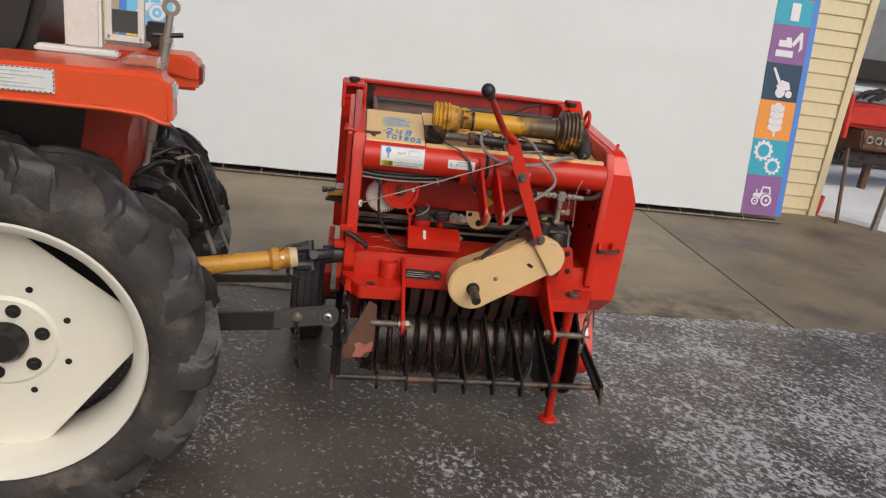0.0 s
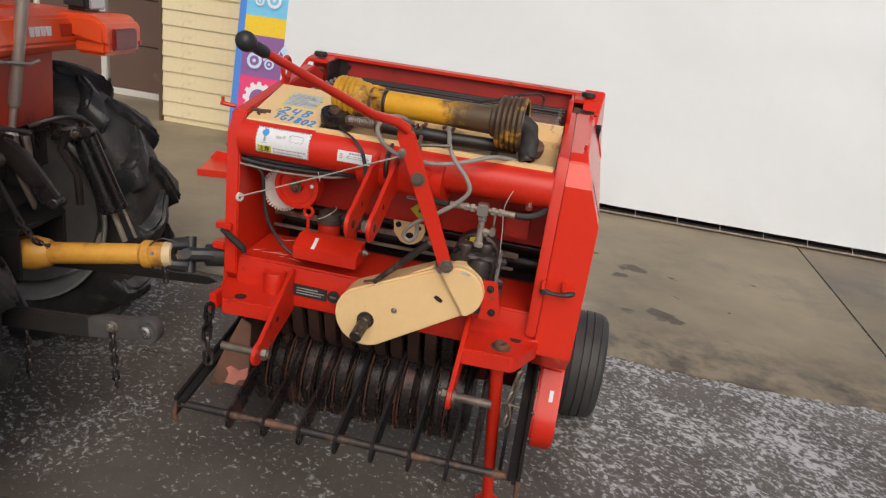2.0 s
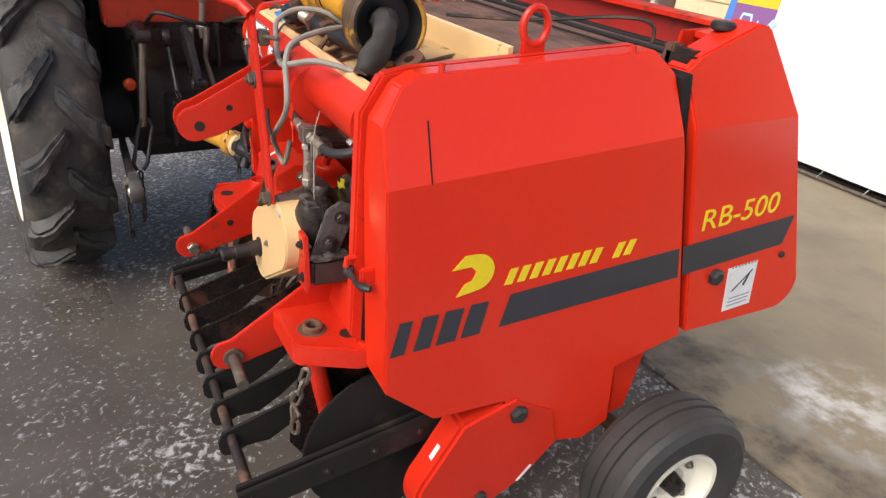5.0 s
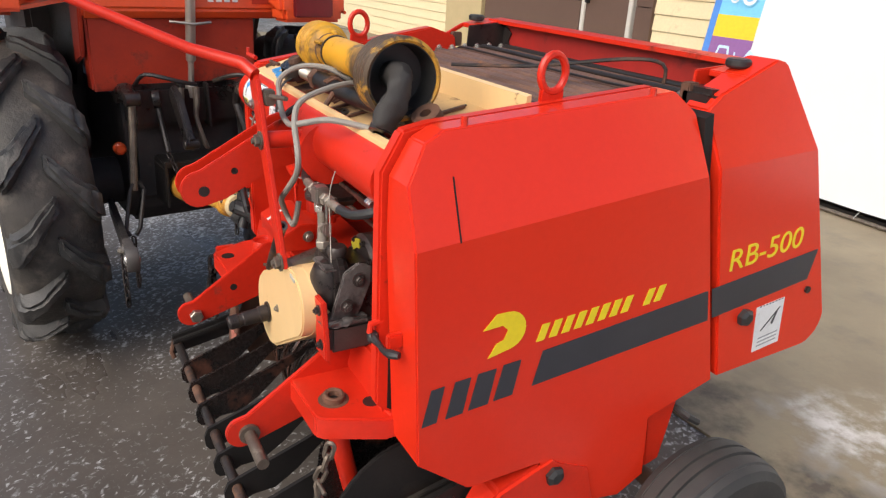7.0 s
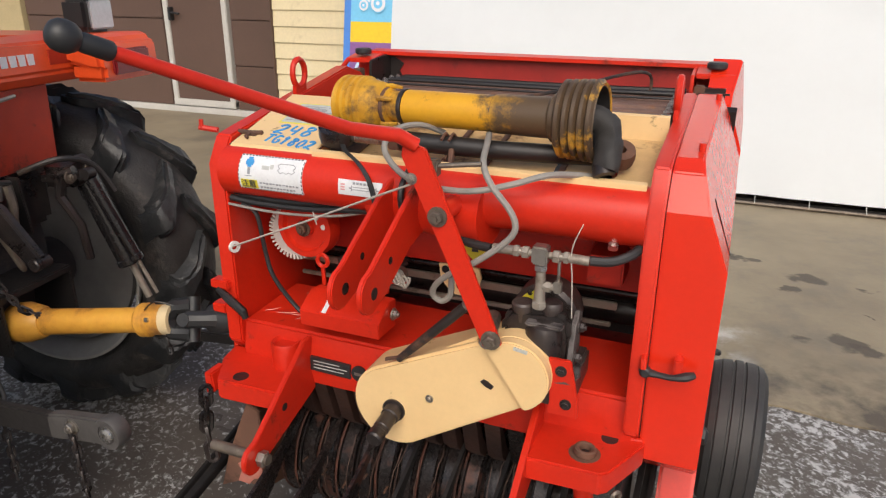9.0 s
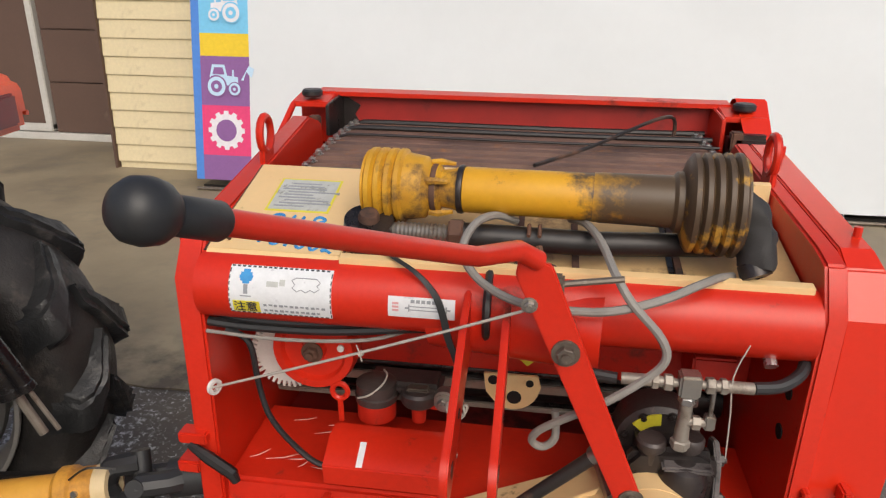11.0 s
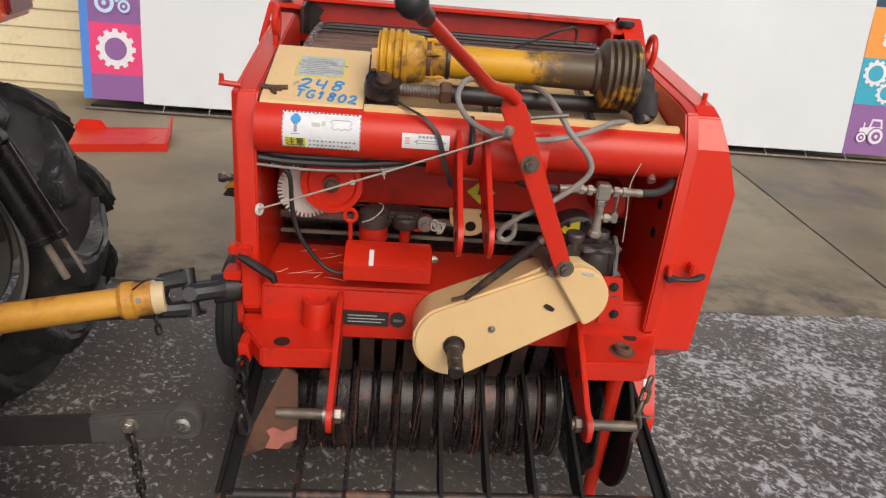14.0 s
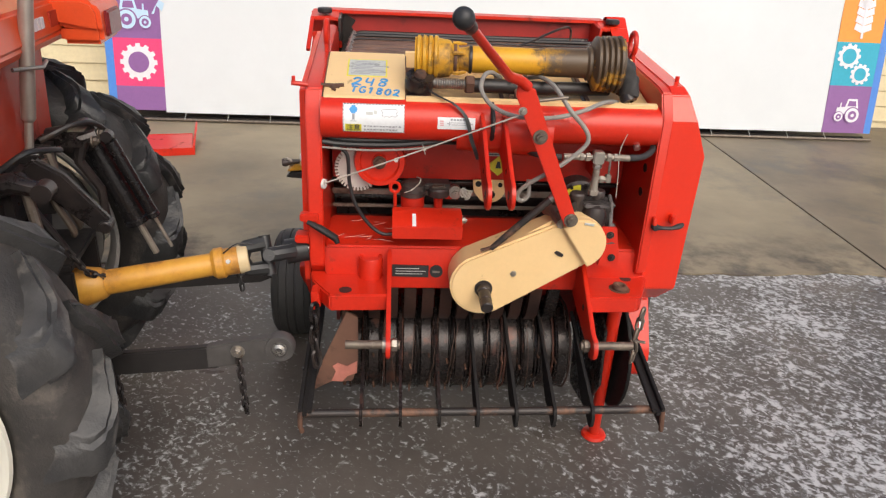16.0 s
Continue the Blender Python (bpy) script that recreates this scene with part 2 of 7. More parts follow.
GREYTAG = material("worn_grey_sticker", (0.55, 0.56, 0.53), 0.45, 0, (0.42, 0.43, 0.4), 0.7, 40, 90, 0.02,
                   dirt=(0.28, 0.28, 0.26), dirt_low=0.56, dirt_high=0.64, dirt_scale=60)
INK = material("dark_ink", (0.06, 0.06, 0.065), 0.5, 0, None, 0.3, 30, 90, 0)
INK_GREY = material("grey_ink", (0.32, 0.33, 0.35), 0.5, 0, None, 0.3, 30, 90, 0)
INK_BLUE = material("blue_marker", (0.03, 0.22, 0.55), 0.5, 0, (0.06, 0.35, 0.7), 0.8, 40, 120, 0)
INK_YELLOW = material("yellow_decal", (0.85, 0.66, 0.02), 0.4, 0, (0.78, 0.58, 0.02), 0.4, 10, 90, 0.01)
INK_DARK = material("charcoal_decal", (0.035, 0.036, 0.045), 0.4, 0, (0.05, 0.05, 0.06), 0.5, 10, 90, 0.01)
LABEL_YELLOW = material("yellow_label", (0.8, 0.7, 0.05), 0.45, 0, (0.68, 0.55, 0.04), 0.5, 25, 90, 0.01)
HOSE_GREY = material("grey_hose", (0.3, 0.28, 0.25), 0.6, 0, (0.22, 0.2, 0.18), 0.6, 30, 90, 0.04)
OILY = material("oily_brown_casting", (0.075, 0.058, 0.053), 0.38, 0.1, (0.035, 0.027, 0.026), 0.9, 16, 70, 0.14,
                dirt=(0.17, 0.13, 0.11), dirt_low=0.62, dirt_high=0.74, dirt_scale=22)
DUST_CAST = material("dust_caked_casting", (0.15, 0.132, 0.125), 0.6, 0.1, (0.06, 0.05, 0.048), 0.9, 22, 60, 0.25,
                     dirt=(0.025, 0.02, 0.02), dirt_low=0.5, dirt_high=0.64, dirt_scale=18, dirt_rough=0.3)
CORD = material("pale_cord", (0.5, 0.46, 0.4), 0.8, 0, (0.35, 0.32, 0.28), 0.6, 60, 200, 0.1)
TAIL_RED = material("red_lens", (0.2, 0.012, 0.016), 0.36, 0, (0.14, 0.01, 0.012), 0.4, 30, 90, 0.02, coat=0.05)
LENS = material("lamp_lens", (0.5, 0.52, 0.54), 0.15, 0.3, (0.4, 0.42, 0.44), 0.5, 30, 80, 0.1, coat=0.5)
BANNER = material("banner_vinyl", (0.7, 0.73, 0.745), 0.5, 0, (0.655, 0.685, 0.7), 0.5, 0.8, 6, 0.0, grains=0.06)
SIDING = material("cream_siding", (0.77, 0.66, 0.42), 0.5, 0, (0.71, 0.6, 0.37), 0.5, 2, 40, 0.02,
                  dirt=(0.5, 0.4, 0.24), dirt_low=0.62, dirt_high=0.8, dirt_scale=3)
GATE = material("brown_gate_panel", (0.125, 0.074, 0.055), 0.55, 0, (0.097, 0.058, 0.044), 0.5, 2, 40, 0.03,
                dirt=(0.22, 0.16, 0.12), dirt_low=0.64, dirt_high=0.82, dirt_scale=2)
POST = material("beige_post", (0.5, 0.4, 0.22), 0.6, 0, None, 0.4, 3, 40, 0.03)
FRAME_GREY = material("pale_door_frame", (0.58, 0.56, 0.52), 0.5, 0, None, 0.3, 4, 40, 0.02)
SNOW = material("trodden_snow", (0.8, 0.82, 0.85), 0.8, 0, (0.62, 0.62, 0.63), 0.7, 1.2, 14, 0.3,
                dirt=(0.3, 0.26, 0.22), dirt_low=0.62, dirt_high=0.76, dirt_scale=1.6)
TARP = material("grey_tarpaulin", (0.2, 0.21, 0.23), 0.5, 0, (0.13, 0.14, 0.15), 0.7, 3, 30, 0.1)


def icon_material(name, colour):
    return material(name, colour, 0.5, 0, tuple(c * 0.9 for c in colour), 0.4, 2, 40, 0.005)


PURPLE, PINK = icon_material("purple_print", (0.27, 0.12, 0.33)), icon_material("pink_print", (0.8, 0.06, 0.2))
TEAL, NAVY = icon_material("teal_print", (0.03, 0.4, 0.55)), icon_material("navy_print", (0.012, 0.05, 0.1))
TANGERINE, SUNNY = icon_material("orange_print", (0.88, 0.33, 0.05)), icon_material("yellow_print", (0.85, 0.6, 0.03))
SKYBLUE, BLUE = icon_material("sky_blue_print", (0.2, 0.58, 0.85)), icon_material("blue_print", (0.08, 0.25, 0.7))
PRINT_WHITE = icon_material("white_print", (0.82, 0.8, 0.84))
PRINT_PALE = icon_material("pale_blue_print", (0.55, 0.75, 0.92))


def floor_material():
    """Wet dark concrete with flecks of trodden ice."""
    m = material("wet_floor", (0.118, 0.101, 0.088), 0.36, 0, (0.062, 0.053, 0.047), 0.9, 2.1, 30, 0.1, spec=0.28)
    nodes, links = m.node_tree.nodes, m.node_tree.links
    bsdf = nodes["Principled BSDF"]
    old = bsdf.inputs["Base Color"].links[0].from_socket
    old_rough = bsdf.inputs["Roughness"].links[0].from_socket
    tc = nodes.new("ShaderNodeTexCoord")

    def fleck(turn, scale, stretch):
        mp = nodes.new("ShaderNodeMapping")
        mp.vector_type = "TEXTURE"
        mp.inputs["Rotation"].default_value = (0, 0, radians(turn))
        mp.inputs["Scale"].default_value = (1 / stretch, 1, 1)
        links.new(tc.outputs["Object"], mp.inputs["Vector"])
        n = nodes.new("ShaderNodeTexNoise")
        n.inputs["Scale"].default_value, n.inputs["Detail"].default_value, n.inputs["Roughness"].default_value = scale, 4.0, 0.56
        n.inputs["Distortion"].default_value = 0.5
        links.new(mp.outputs["Vector"], n.inputs["Vector"])
        return n.outputs["Fac"]

    def add(a, b, op="ADD"):
        q = nodes.new("ShaderNodeMath")
        q.operation = op
        for i, v in enumerate((a, b)):
            if isinstance(v, float):
                q.inputs[i].default_value = v
            else:
                links.new(v, q.inputs[i])
        return q.outputs[0]
    wet = nodes.new("ShaderNodeMapRange")
    wet.inputs["From Min"].default_value, wet.inputs["From Max"].default_value = 0.35, 0.65
    wet.inputs["To Min"].default_value, wet.inputs["To Max"].default_value = 0.27, 0.55
    links.new(fleck(10, 2.2, 0.6), wet.inputs["Value"])
    old_rough = wet.outputs["Result"]
    f1, f2 = fleck(-48, 31, 0.8), fleck(-35, 58, 0.85)
    area, clump = fleck(0, 0.8, 1.0), fleck(-48, 3.4, 0.6)
    sep = nodes.new("ShaderNodeSeparateXYZ")
    links.new(tc.outputs["Object"], sep.inputs[0])

    def span(axis, a, b, low, high):
        q = nodes.new("ShaderNodeMapRange")
        q.inputs["From Min"].default_value, q.inputs["From Max"].default_value = a, b
        q.inputs["To Min"].default_value, q.inputs["To Max"].default_value = low, high
        links.new(axis, q.inputs["Value"])
        return q.outputs["Result"]
    # more ice to the open side and near the slab, least where the machines stand
    x, y = sep.outputs["X"], sep.outputs["Y"]
    bias = add(span(add(add(x, 0.3), 0.0, "ABSOLUTE"), 0.35, 1.3, -0.02, 0.052), span(y, -0.2, 1.3, 0.012, -0.008))
    bias = add(bias, span(x, -0.1, -1.0, 0.0, -0.028))
    bias = add(bias, span(x, 1.7, 2.6, 0.0, -0.03))
    bias = add(bias, add(span(y, -0.15, -0.8, 0.0, -0.028), span(x, 0.0, 1.2, 1.0, 0.0), "MULTIPLY"))
    rim = add(span(add(add(y, -1.27), 0.0, "ABSOLUTE"), 0.0, 0.1, 0.06, 0.0), span(x, 0.7, 1.1, 0.0, 1.0), "MULTIPLY")
    bias = add(add(bias, rim), add(add(add(area, -0.5), 0.2, "MULTIPLY"), add(add(clump, -0.5), 0.3, "MULTIPLY")))
    best = add(add(add(f1, span(x, -0.6, 0.5, -0.03, 0.0)), f2, "MAXIMUM"), bias)
    film, r = ramp(nodes, 0.55, 0.625), ramp(nodes, 0.605, 0.685)
    sheen = nodes.new("ShaderNodeMix")
    sheen.data_type = "RGBA"
    sheen.inputs["B"].default_value = (0.2, 0.195, 0.19, 1)
    links.new(best, film.inputs["Fac"])
    links.new(best, r.inputs["Fac"])
    links.new(film.outputs["Color"], sheen.inputs["Factor"])
    links.new(old, sheen.inputs["A"])
    mix = nodes.new("ShaderNodeMix")
    mix.data_type = "RGBA"
    mix.inputs["B"].default_value = (0.47, 0.465, 0.465, 1)
    links.new(r.outputs["Color"], mix.inputs["Factor"])
    links.new(sheen.outputs["Result"], mix.inputs["A"])
    links.new(mix.outputs["Result"], bsdf.inputs["Base Color"])
    rm = nodes.new("ShaderNodeMix")
    rm.inputs["B"].default_value = 0.6
    links.new(r.outputs["Color"], rm.inputs["Factor"])
    links.new(old_rough, rm.inputs["A"])
    links.new(rm.outputs["Result"], bsdf.inputs["Roughness"])
    return m


FLOOR = floor_material()


def slab_material():
    """Pale stained concrete with oil spots."""
    m = material("pale_concrete", (0.31, 0.252, 0.165), 0.6, 0, (0.2, 0.16, 0.108), 0.95, 1.3, 40, 0.06,
                 dirt=(0.12, 0.1, 0.075), dirt_low=0.52, dirt_high=0.75, dirt_scale=1.6, dirt_rough=0.45)
    nodes, links = m.node_tree.nodes, m.node_tree.links
    bsdf = nodes["Principled BSDF"]
    tc = nodes.new("ShaderNodeTexCoord")
    n = nodes.new("ShaderNodeTexNoise")
    n.inputs["Scale"].default_value, n.inputs["Detail"].default_value = 7, 6.0
    links.new(tc.outputs["Object"], n.inputs["Vector"])
    shake = nodes.new("ShaderNodeMix")
    shake.data_type = "VECTOR"
    shake.inputs["Factor"].default_value = 0.2
    links.new(tc.outputs["Object"], shake.inputs["A"])
    links.new(n.outputs["Color"], shake.inputs["B"])
    colour = bsdf.inputs["Base Color"].links[0].from_socket
    for x, y, r, depth in ((-0.85, 2.1, 0.42, 0.34), (-1.35, 2.75, 0.5, 0.3), (-0.6, 2.9, 0.3, 0.25), (-1.9, 1.9, 0.45, 0.3), (-0.45, 1.75, 0.25, 0.3), (1.9, 1.75, 0.3, 0.25)) + tuple((*q, 0.88) for q in ((1.0, 2.62, 0.12), (0.6, 2.84, 0.1), (1.1, 1.95, 0.12), (0.92, 1.9, 0.08), (0.885, 2.5, 0.06), (1.17, 1.9, 0.1), (1.25, 2.6, 0.06),
                    (0.69, 2.82, 0.09), (1.5, 2.2, 0.03), (1.2, 2.25, 0.03), (1.75, 2.75, 0.04))):
        d = nodes.new("ShaderNodeVectorMath")
        d.operation = "DISTANCE"
        links.new(shake.outputs["Result"], d.inputs[0])
        d.inputs[1].default_value = (x * 0.8 + 0.1, y * 0.8 + 0.1, 0.106)
        rp = ramp(nodes, r * (0.4 if depth > 0.5 else 0.15), r * (0.55 if depth > 0.5 else 0.8), (1, 1, 1, 1), (0, 0, 0, 1))
        links.new(d.outputs["Value"], rp.inputs["Fac"])
        mx = nodes.new("ShaderNodeMix")
        mx.data_type = "RGBA"
        mx.inputs["B"].default_value = (0.06, 0.045, 0.032, 1)
        sc = nodes.new("ShaderNodeMath")
        sc.operation = "MULTIPLY"
        sc.inputs[1].default_value = depth
        links.new(rp.outputs["Color"], sc.inputs[0])
        links.new(sc.outputs[0], mx.inputs["Factor"])
        links.new(colour, mx.inputs["A"])
        colour = mx.outputs["Result"]
    # a smear of thawing snow and the wet strip along the edge of the slab
    sep = nodes.new("ShaderNodeSeparateXYZ")
    links.new(shake.outputs["Result"], sep.inputs[0])
    big = nodes.new("ShaderNodeTexNoise")
    big.inputs["Scale"].default_value, big.inputs["Detail"].default_value, big.inputs["Roughness"].default_value = 5.0, 8.0, 0.65
    links.new(tc.outputs["Object"], big.inputs["Vector"])

    def blend(fac_a, fac_b, shade, colour_in):
        q = nodes.new("ShaderNodeMath")
        q.operation = "MULTIPLY"
        links.new(fac_a, q.inputs[0])
        links.new(fac_b, q.inputs[1])
        mx = nodes.new("ShaderNodeMix")
        mx.data_type = "RGBA"
        mx.inputs["B"].default_value = (*shade, 1)
        links.new(q.outputs[0], mx.inputs["Factor"])
        links.new(colour_in, mx.inputs["A"])
        return mx.outputs["Result"]
    near = ramp(nodes, 0.0, 1.0, (1, 1, 1, 1), (0, 0, 0, 1))
    mry = nodes.new("ShaderNodeMapRange")
    mry.inputs["From Min"].default_value, mry.inputs["From Max"].default_value = 1.29, 1.66
    links.new(sep.outputs["Y"], mry.inputs["Value"])
    links.new(mry.outputs["Result"], near.inputs["Fac"])
    wet = ramp(nodes, 0.42, 0.62)
    links.new(big.outputs["Fac"], wet.inputs["Fac"])
    colour = blend(near.outputs["Color"], wet.outputs["Color"], (0.085, 0.068, 0.05), colour)
    d = nodes.new("ShaderNodeVectorMath")
    d.operation = "DISTANCE"
    links.new(shake.outputs["Result"], d.inputs[0])
    d.inputs[1].default_value = (0.45 * 0.8 + 0.1, 1.78 * 0.8 + 0.1, 0.106)
    spot = ramp(nodes, 0.06, 0.26, (1, 1, 1, 1), (0, 0, 0, 1))
    links.new(d.outputs["Value"], spot.inputs["Fac"])
    flake = ramp(nodes, 0.44, 0.6)
    links.new(big.outputs["Fac"], flake.inputs["Fac"])
    colour = blend(spot.outputs["Color"], flake.outputs["Color"], (0.62, 0.6, 0.57), colour)
    links.new(colour, bsdf.inputs["Base Color"])
    return m


SLAB = slab_material()
SLAB_DAMP = material("damp_concrete", (0.25, 0.198, 0.132), 0.55, 0, (0.135, 0.108, 0.076), 0.9, 1.4, 40, 0.06,
                     dirt=(0.075, 0.062, 0.05), dirt_low=0.5, dirt_high=0.68, dirt_scale=1.8, dirt_rough=0.42)

# ---- building blocks ----
ORIGIN = {}


def thing(name, at, label, category, turn=0.0, group=""):
    """An Empty at the base of a thing; its parts are given in the coordinates of the place unless it is turned."""
    ob = new(name)
    ob.empty_display_size = 0.1
    ob.matrix_basis = pose(*at, 0, 0, turn)
    ORIGIN[ob.name] = Vector((0, 0, 0)) if turn else Vector(at)
    return tagged(ob, label, category, group)


def finish(name, bm, mat, label="", angle=35):
    bmesh.ops.recalc_face_normals(bm, faces=bm.faces)
    me = bpy.data.meshes.new(name)
    bm.to_mesh(me)
    bm.free()
    me.shade_smooth()
    me.set_sharp_from_angle(angle=radians(angle))
    me.materials.append(mat)
    ob = new(name, me)
    if label:
        ob["label"] = label
    return ob


def part(name, bm, mat, parent, label="", angle=35):
    o = ORIGIN[parent.name]
    bmesh.ops.translate(bm, vec=-o, verts=bm.verts)
    ob = finish(name, bm, mat, label, angle)
    ob.parent = parent
    ORIGIN[ob.name] = o
    return ob


def solo(name, bm, mat, label="", category="", kind="", group="", angle=35):
    """A thing that is one mesh, with its origin at its base."""
    xs = [v.co for v in bm.verts]
    at = Vector((sum(v.x for v in xs) / len(xs), sum(v.y for v in xs) / len(xs), min(v.z for v in xs)))
    if kind == "structure":
        at = Vector((0, 0, 0))
    bmesh.ops.translate(bm, vec=-at, verts=bm.verts)
    ob = finish(name, bm, mat, "", angle)
    ob.location = at
    ORIGIN[ob.name] = at
    return tagged(ob, label, category, group, kind)


def bevelled(bm, width, segments=2, angle=30):
    edges = [e for e in bm.edges if len(e.link_faces) == 2 and e.calc_face_angle(0) > radians(angle)]
    bmesh.ops.bevel(bm, geom=edges, offset=width, segments=segments, affect="EDGES", clamp_overlap=True)
    return bm


def box(x0, x1, y0, y1, z0, z1, bevel=0.0, bm=None):
    b = bmesh.new()
    v = [b.verts.new((x, y, z)) for x in (x0, x1) for y in (y0, y1) for z in (z0, z1)]
    for f in ((0, 1, 3, 2), (4, 6, 7, 5), (0, 4, 5, 1), (2, 3, 7, 6), (0, 2, 6, 4), (1, 5, 7, 3)):
        b.faces.new([v[i] for i in f])
    bmesh.ops.recalc_face_normals(b, faces=b.faces)
    if bevel:
        bevelled(b, bevel)
    return joined(bm, b)


def joined(bm, b):
    """Adds the bmesh b to bm (either may be the first)."""
    if bm is None:
        return b
    me = bpy.data.meshes.new("piece")
    b.to_mesh(me)
    b.free()
    bm.from_mesh(me)
    bpy.data.meshes.remove(me)
    return bm


def prism(points, axis, a, b, bevel=0.0, bm=None):
    """A polygon, given in the two other axes in their order, drawn out along one axis from a to b."""
    m = bmesh.new()
    def at(p, q):
        return {"x": (q, p[0], p[1]), "y": (p[0], q, p[1]), "z": (p[0], p[1], q)}[axis]
    lo, hi = [m.verts.new(at(p, a)) for p in points], [m.verts.new(at(p, b)) for p in points]
    m.faces.new(lo)
    m.faces.new(hi)
    for i in range(len(points)):
        j = (i + 1) % len(points)
        m.faces.new((lo[i], lo[j], hi[j], hi[i]))
    bmesh.ops.recalc_face_normals(m, faces=m.faces)
    if bevel:
        bevelled(m, bevel)
    return joined(bm, m)


def pipe(points, radius, sides=10, bm=None, smooth=0, closed=False):
    """A tube along points, with one radius or one for each point; smooth rounds the line off."""
    m = bmesh.new()
    pts = [Vector(p) for p in points]
    rad = list(radius) if isinstance(radius, (list, tuple)) else [radius] * len(pts)
    if smooth:
        fine, fr = [], []
        n = len(pts)
        for i in range(n - 1):
            p0, p1, p2, p3 = pts[max(i - 1, 0)], pts[i], pts[i + 1], pts[min(i + 2, n - 1)]
            for k in range(smooth):
                t = k / smooth
                fine.append(0.5 * ((2 * p1) + (p2 - p0) * t + (2 * p0 - 5 * p1 + 4 * p2 - p3) * t * t + (3 * p1 - p0 - 3 * p2 + p3) * t ** 3))
                fr.append(rad[i] + (rad[i + 1] - rad[i]) * t)
        pts, rad = fine + [pts[-1]], fr + [rad[-1]]
    n = len(pts)
    rings, side = [], None
    for i, p in enumerate(pts):
        if closed:
            d = (pts[(i + 1) % n] - pts[i - 1]).normalized()
        else:
            d = (pts[min(i + 1, n - 1)] - pts[max(i - 1, 0)]).normalized()
        if side is None:
            side = d.orthogonal().normalized()
        side = (side - d * side.dot(d)).normalized()
        up = d.cross(side)
        rings.append([m.verts.new(p + rad[i] * (math.cos(a) * side + math.sin(a) * up)) for a in [2 * math.pi * k / sides for k in range(sides)]])
    for i in range(n if closed else n - 1):
        r0, r1 = rings[i], rings[(i + 1) % n]
        for k in range(sides):
            m.faces.new((r0[k], r0[(k + 1) % sides], r1[(k + 1) % sides], r1[k]))
    if not closed:
        m.faces.new(rings[0])
        m.faces.new(rings[-1])
    return joined(bm, m)


def lathe(profile, at, axis, sides=32, bm=None, closed=False):
    """Pairs (radius, place along the axis) turned about the axis through at."""
    m = bmesh.new()
    d = Vector(axis).normalized()
    s = d.orthogonal().normalized()
    u = d.cross(s)
    at = Vector(at)
    rings = []
    for r, a in profile:
        if r < 1e-6:
            rings.append([m.verts.new(at + d * a)])
        else:
            rings.append([m.verts.new(at + d * a + r * (math.cos(q) * s + math.sin(q) * u)) for q in [2 * math.pi * k / sides for k in range(sides)]])
    pairs = list(zip(rings, rings[1:])) + ([(rings[-1], rings[0])] if closed else [])
    for r0, r1 in pairs:
        for k in range(sides):
            j = (k + 1) % sides
            if len(r0) == 1 and len(r1) == 1:
                continue
            if len(r0) == 1:
                m.faces.new((r0[0], r1[k], r1[j]))
            elif len(r1) == 1:
                m.faces.new((r0[k], r0[j], r1[0]))
            else:
                m.faces.new((r0[k], r0[j], r1[j], r1[k]))
    return joined(bm, m)


def disc(at, axis, r, thick, sides=24, bm=None, bevel=0.0):
    """A round piece whose middle is at, with a bevelled rim."""
    h, b = thick / 2, min(bevel, thick / 2)
    prof = [(0, -h), (r - b, -h), (r, -h + b), (r, h - b), (r - b, h), (0, h)] if b else [(0, -h), (r, -h), (r, h), (0, h)]
    return lathe(prof, at, axis, sides, bm)


def bolt(at, axis, r, bm=None):
    """A hexagon head on a washer."""
    d = Vector(axis).normalized()
    bm = disc(Vector(at) + d * r * 0.15, d, r * 1.5, r * 0.3, 14, bm)
    bm = disc(Vector(at) + d * r * 0.7, d, r, r * 0.9, 6, bm, r * 0.12)
    return disc(Vector(at) + d * r * 1.3, d, r * 0.5, r * 0.5, 10, bm)


def outline(centre, r, a0, a1, n):
    """Points on an arc, angles in degrees."""
    return [(centre[0] + r * math.cos(radians(a0 + (a1 - a0) * i / n)), centre[1] + r * math.sin(radians(a0 + (a1 - a0) * i / n))) for i in range(n + 1)]


def lettering(name, text, size, m, mat, parent, thick=0.0006, shear=0.0, stretch=1.0):
    """Flat letters with the built-in font, at the pose m in the place."""
    cu = bpy.data.curves.new(name, "FONT")
    cu.body, cu.size, cu.extrude, cu.shear, cu.align_x, cu.align_y = text, size, thick, shear, "CENTER", "CENTER"
    tmp = bpy.data.objects.new(name, cu)
    scene.collection.objects.link(tmp)
    me = bpy.data.meshes.new_from_object(tmp.evaluated_get(bpy.context.evaluated_depsgraph_get()))
    bpy.data.objects.remove(tmp)
    me.transform(m @ Matrix.Diagonal((stretch, 1, 1, 1)))
    me.transform(Matrix.Translation(-ORIGIN[parent.name]))
    me.materials.clear()
    me.materials.append(mat)
    ob = new(name, me)
    ob.parent = parent
    ORIGIN[ob.name] = ORIGIN[parent.name]
    return ob


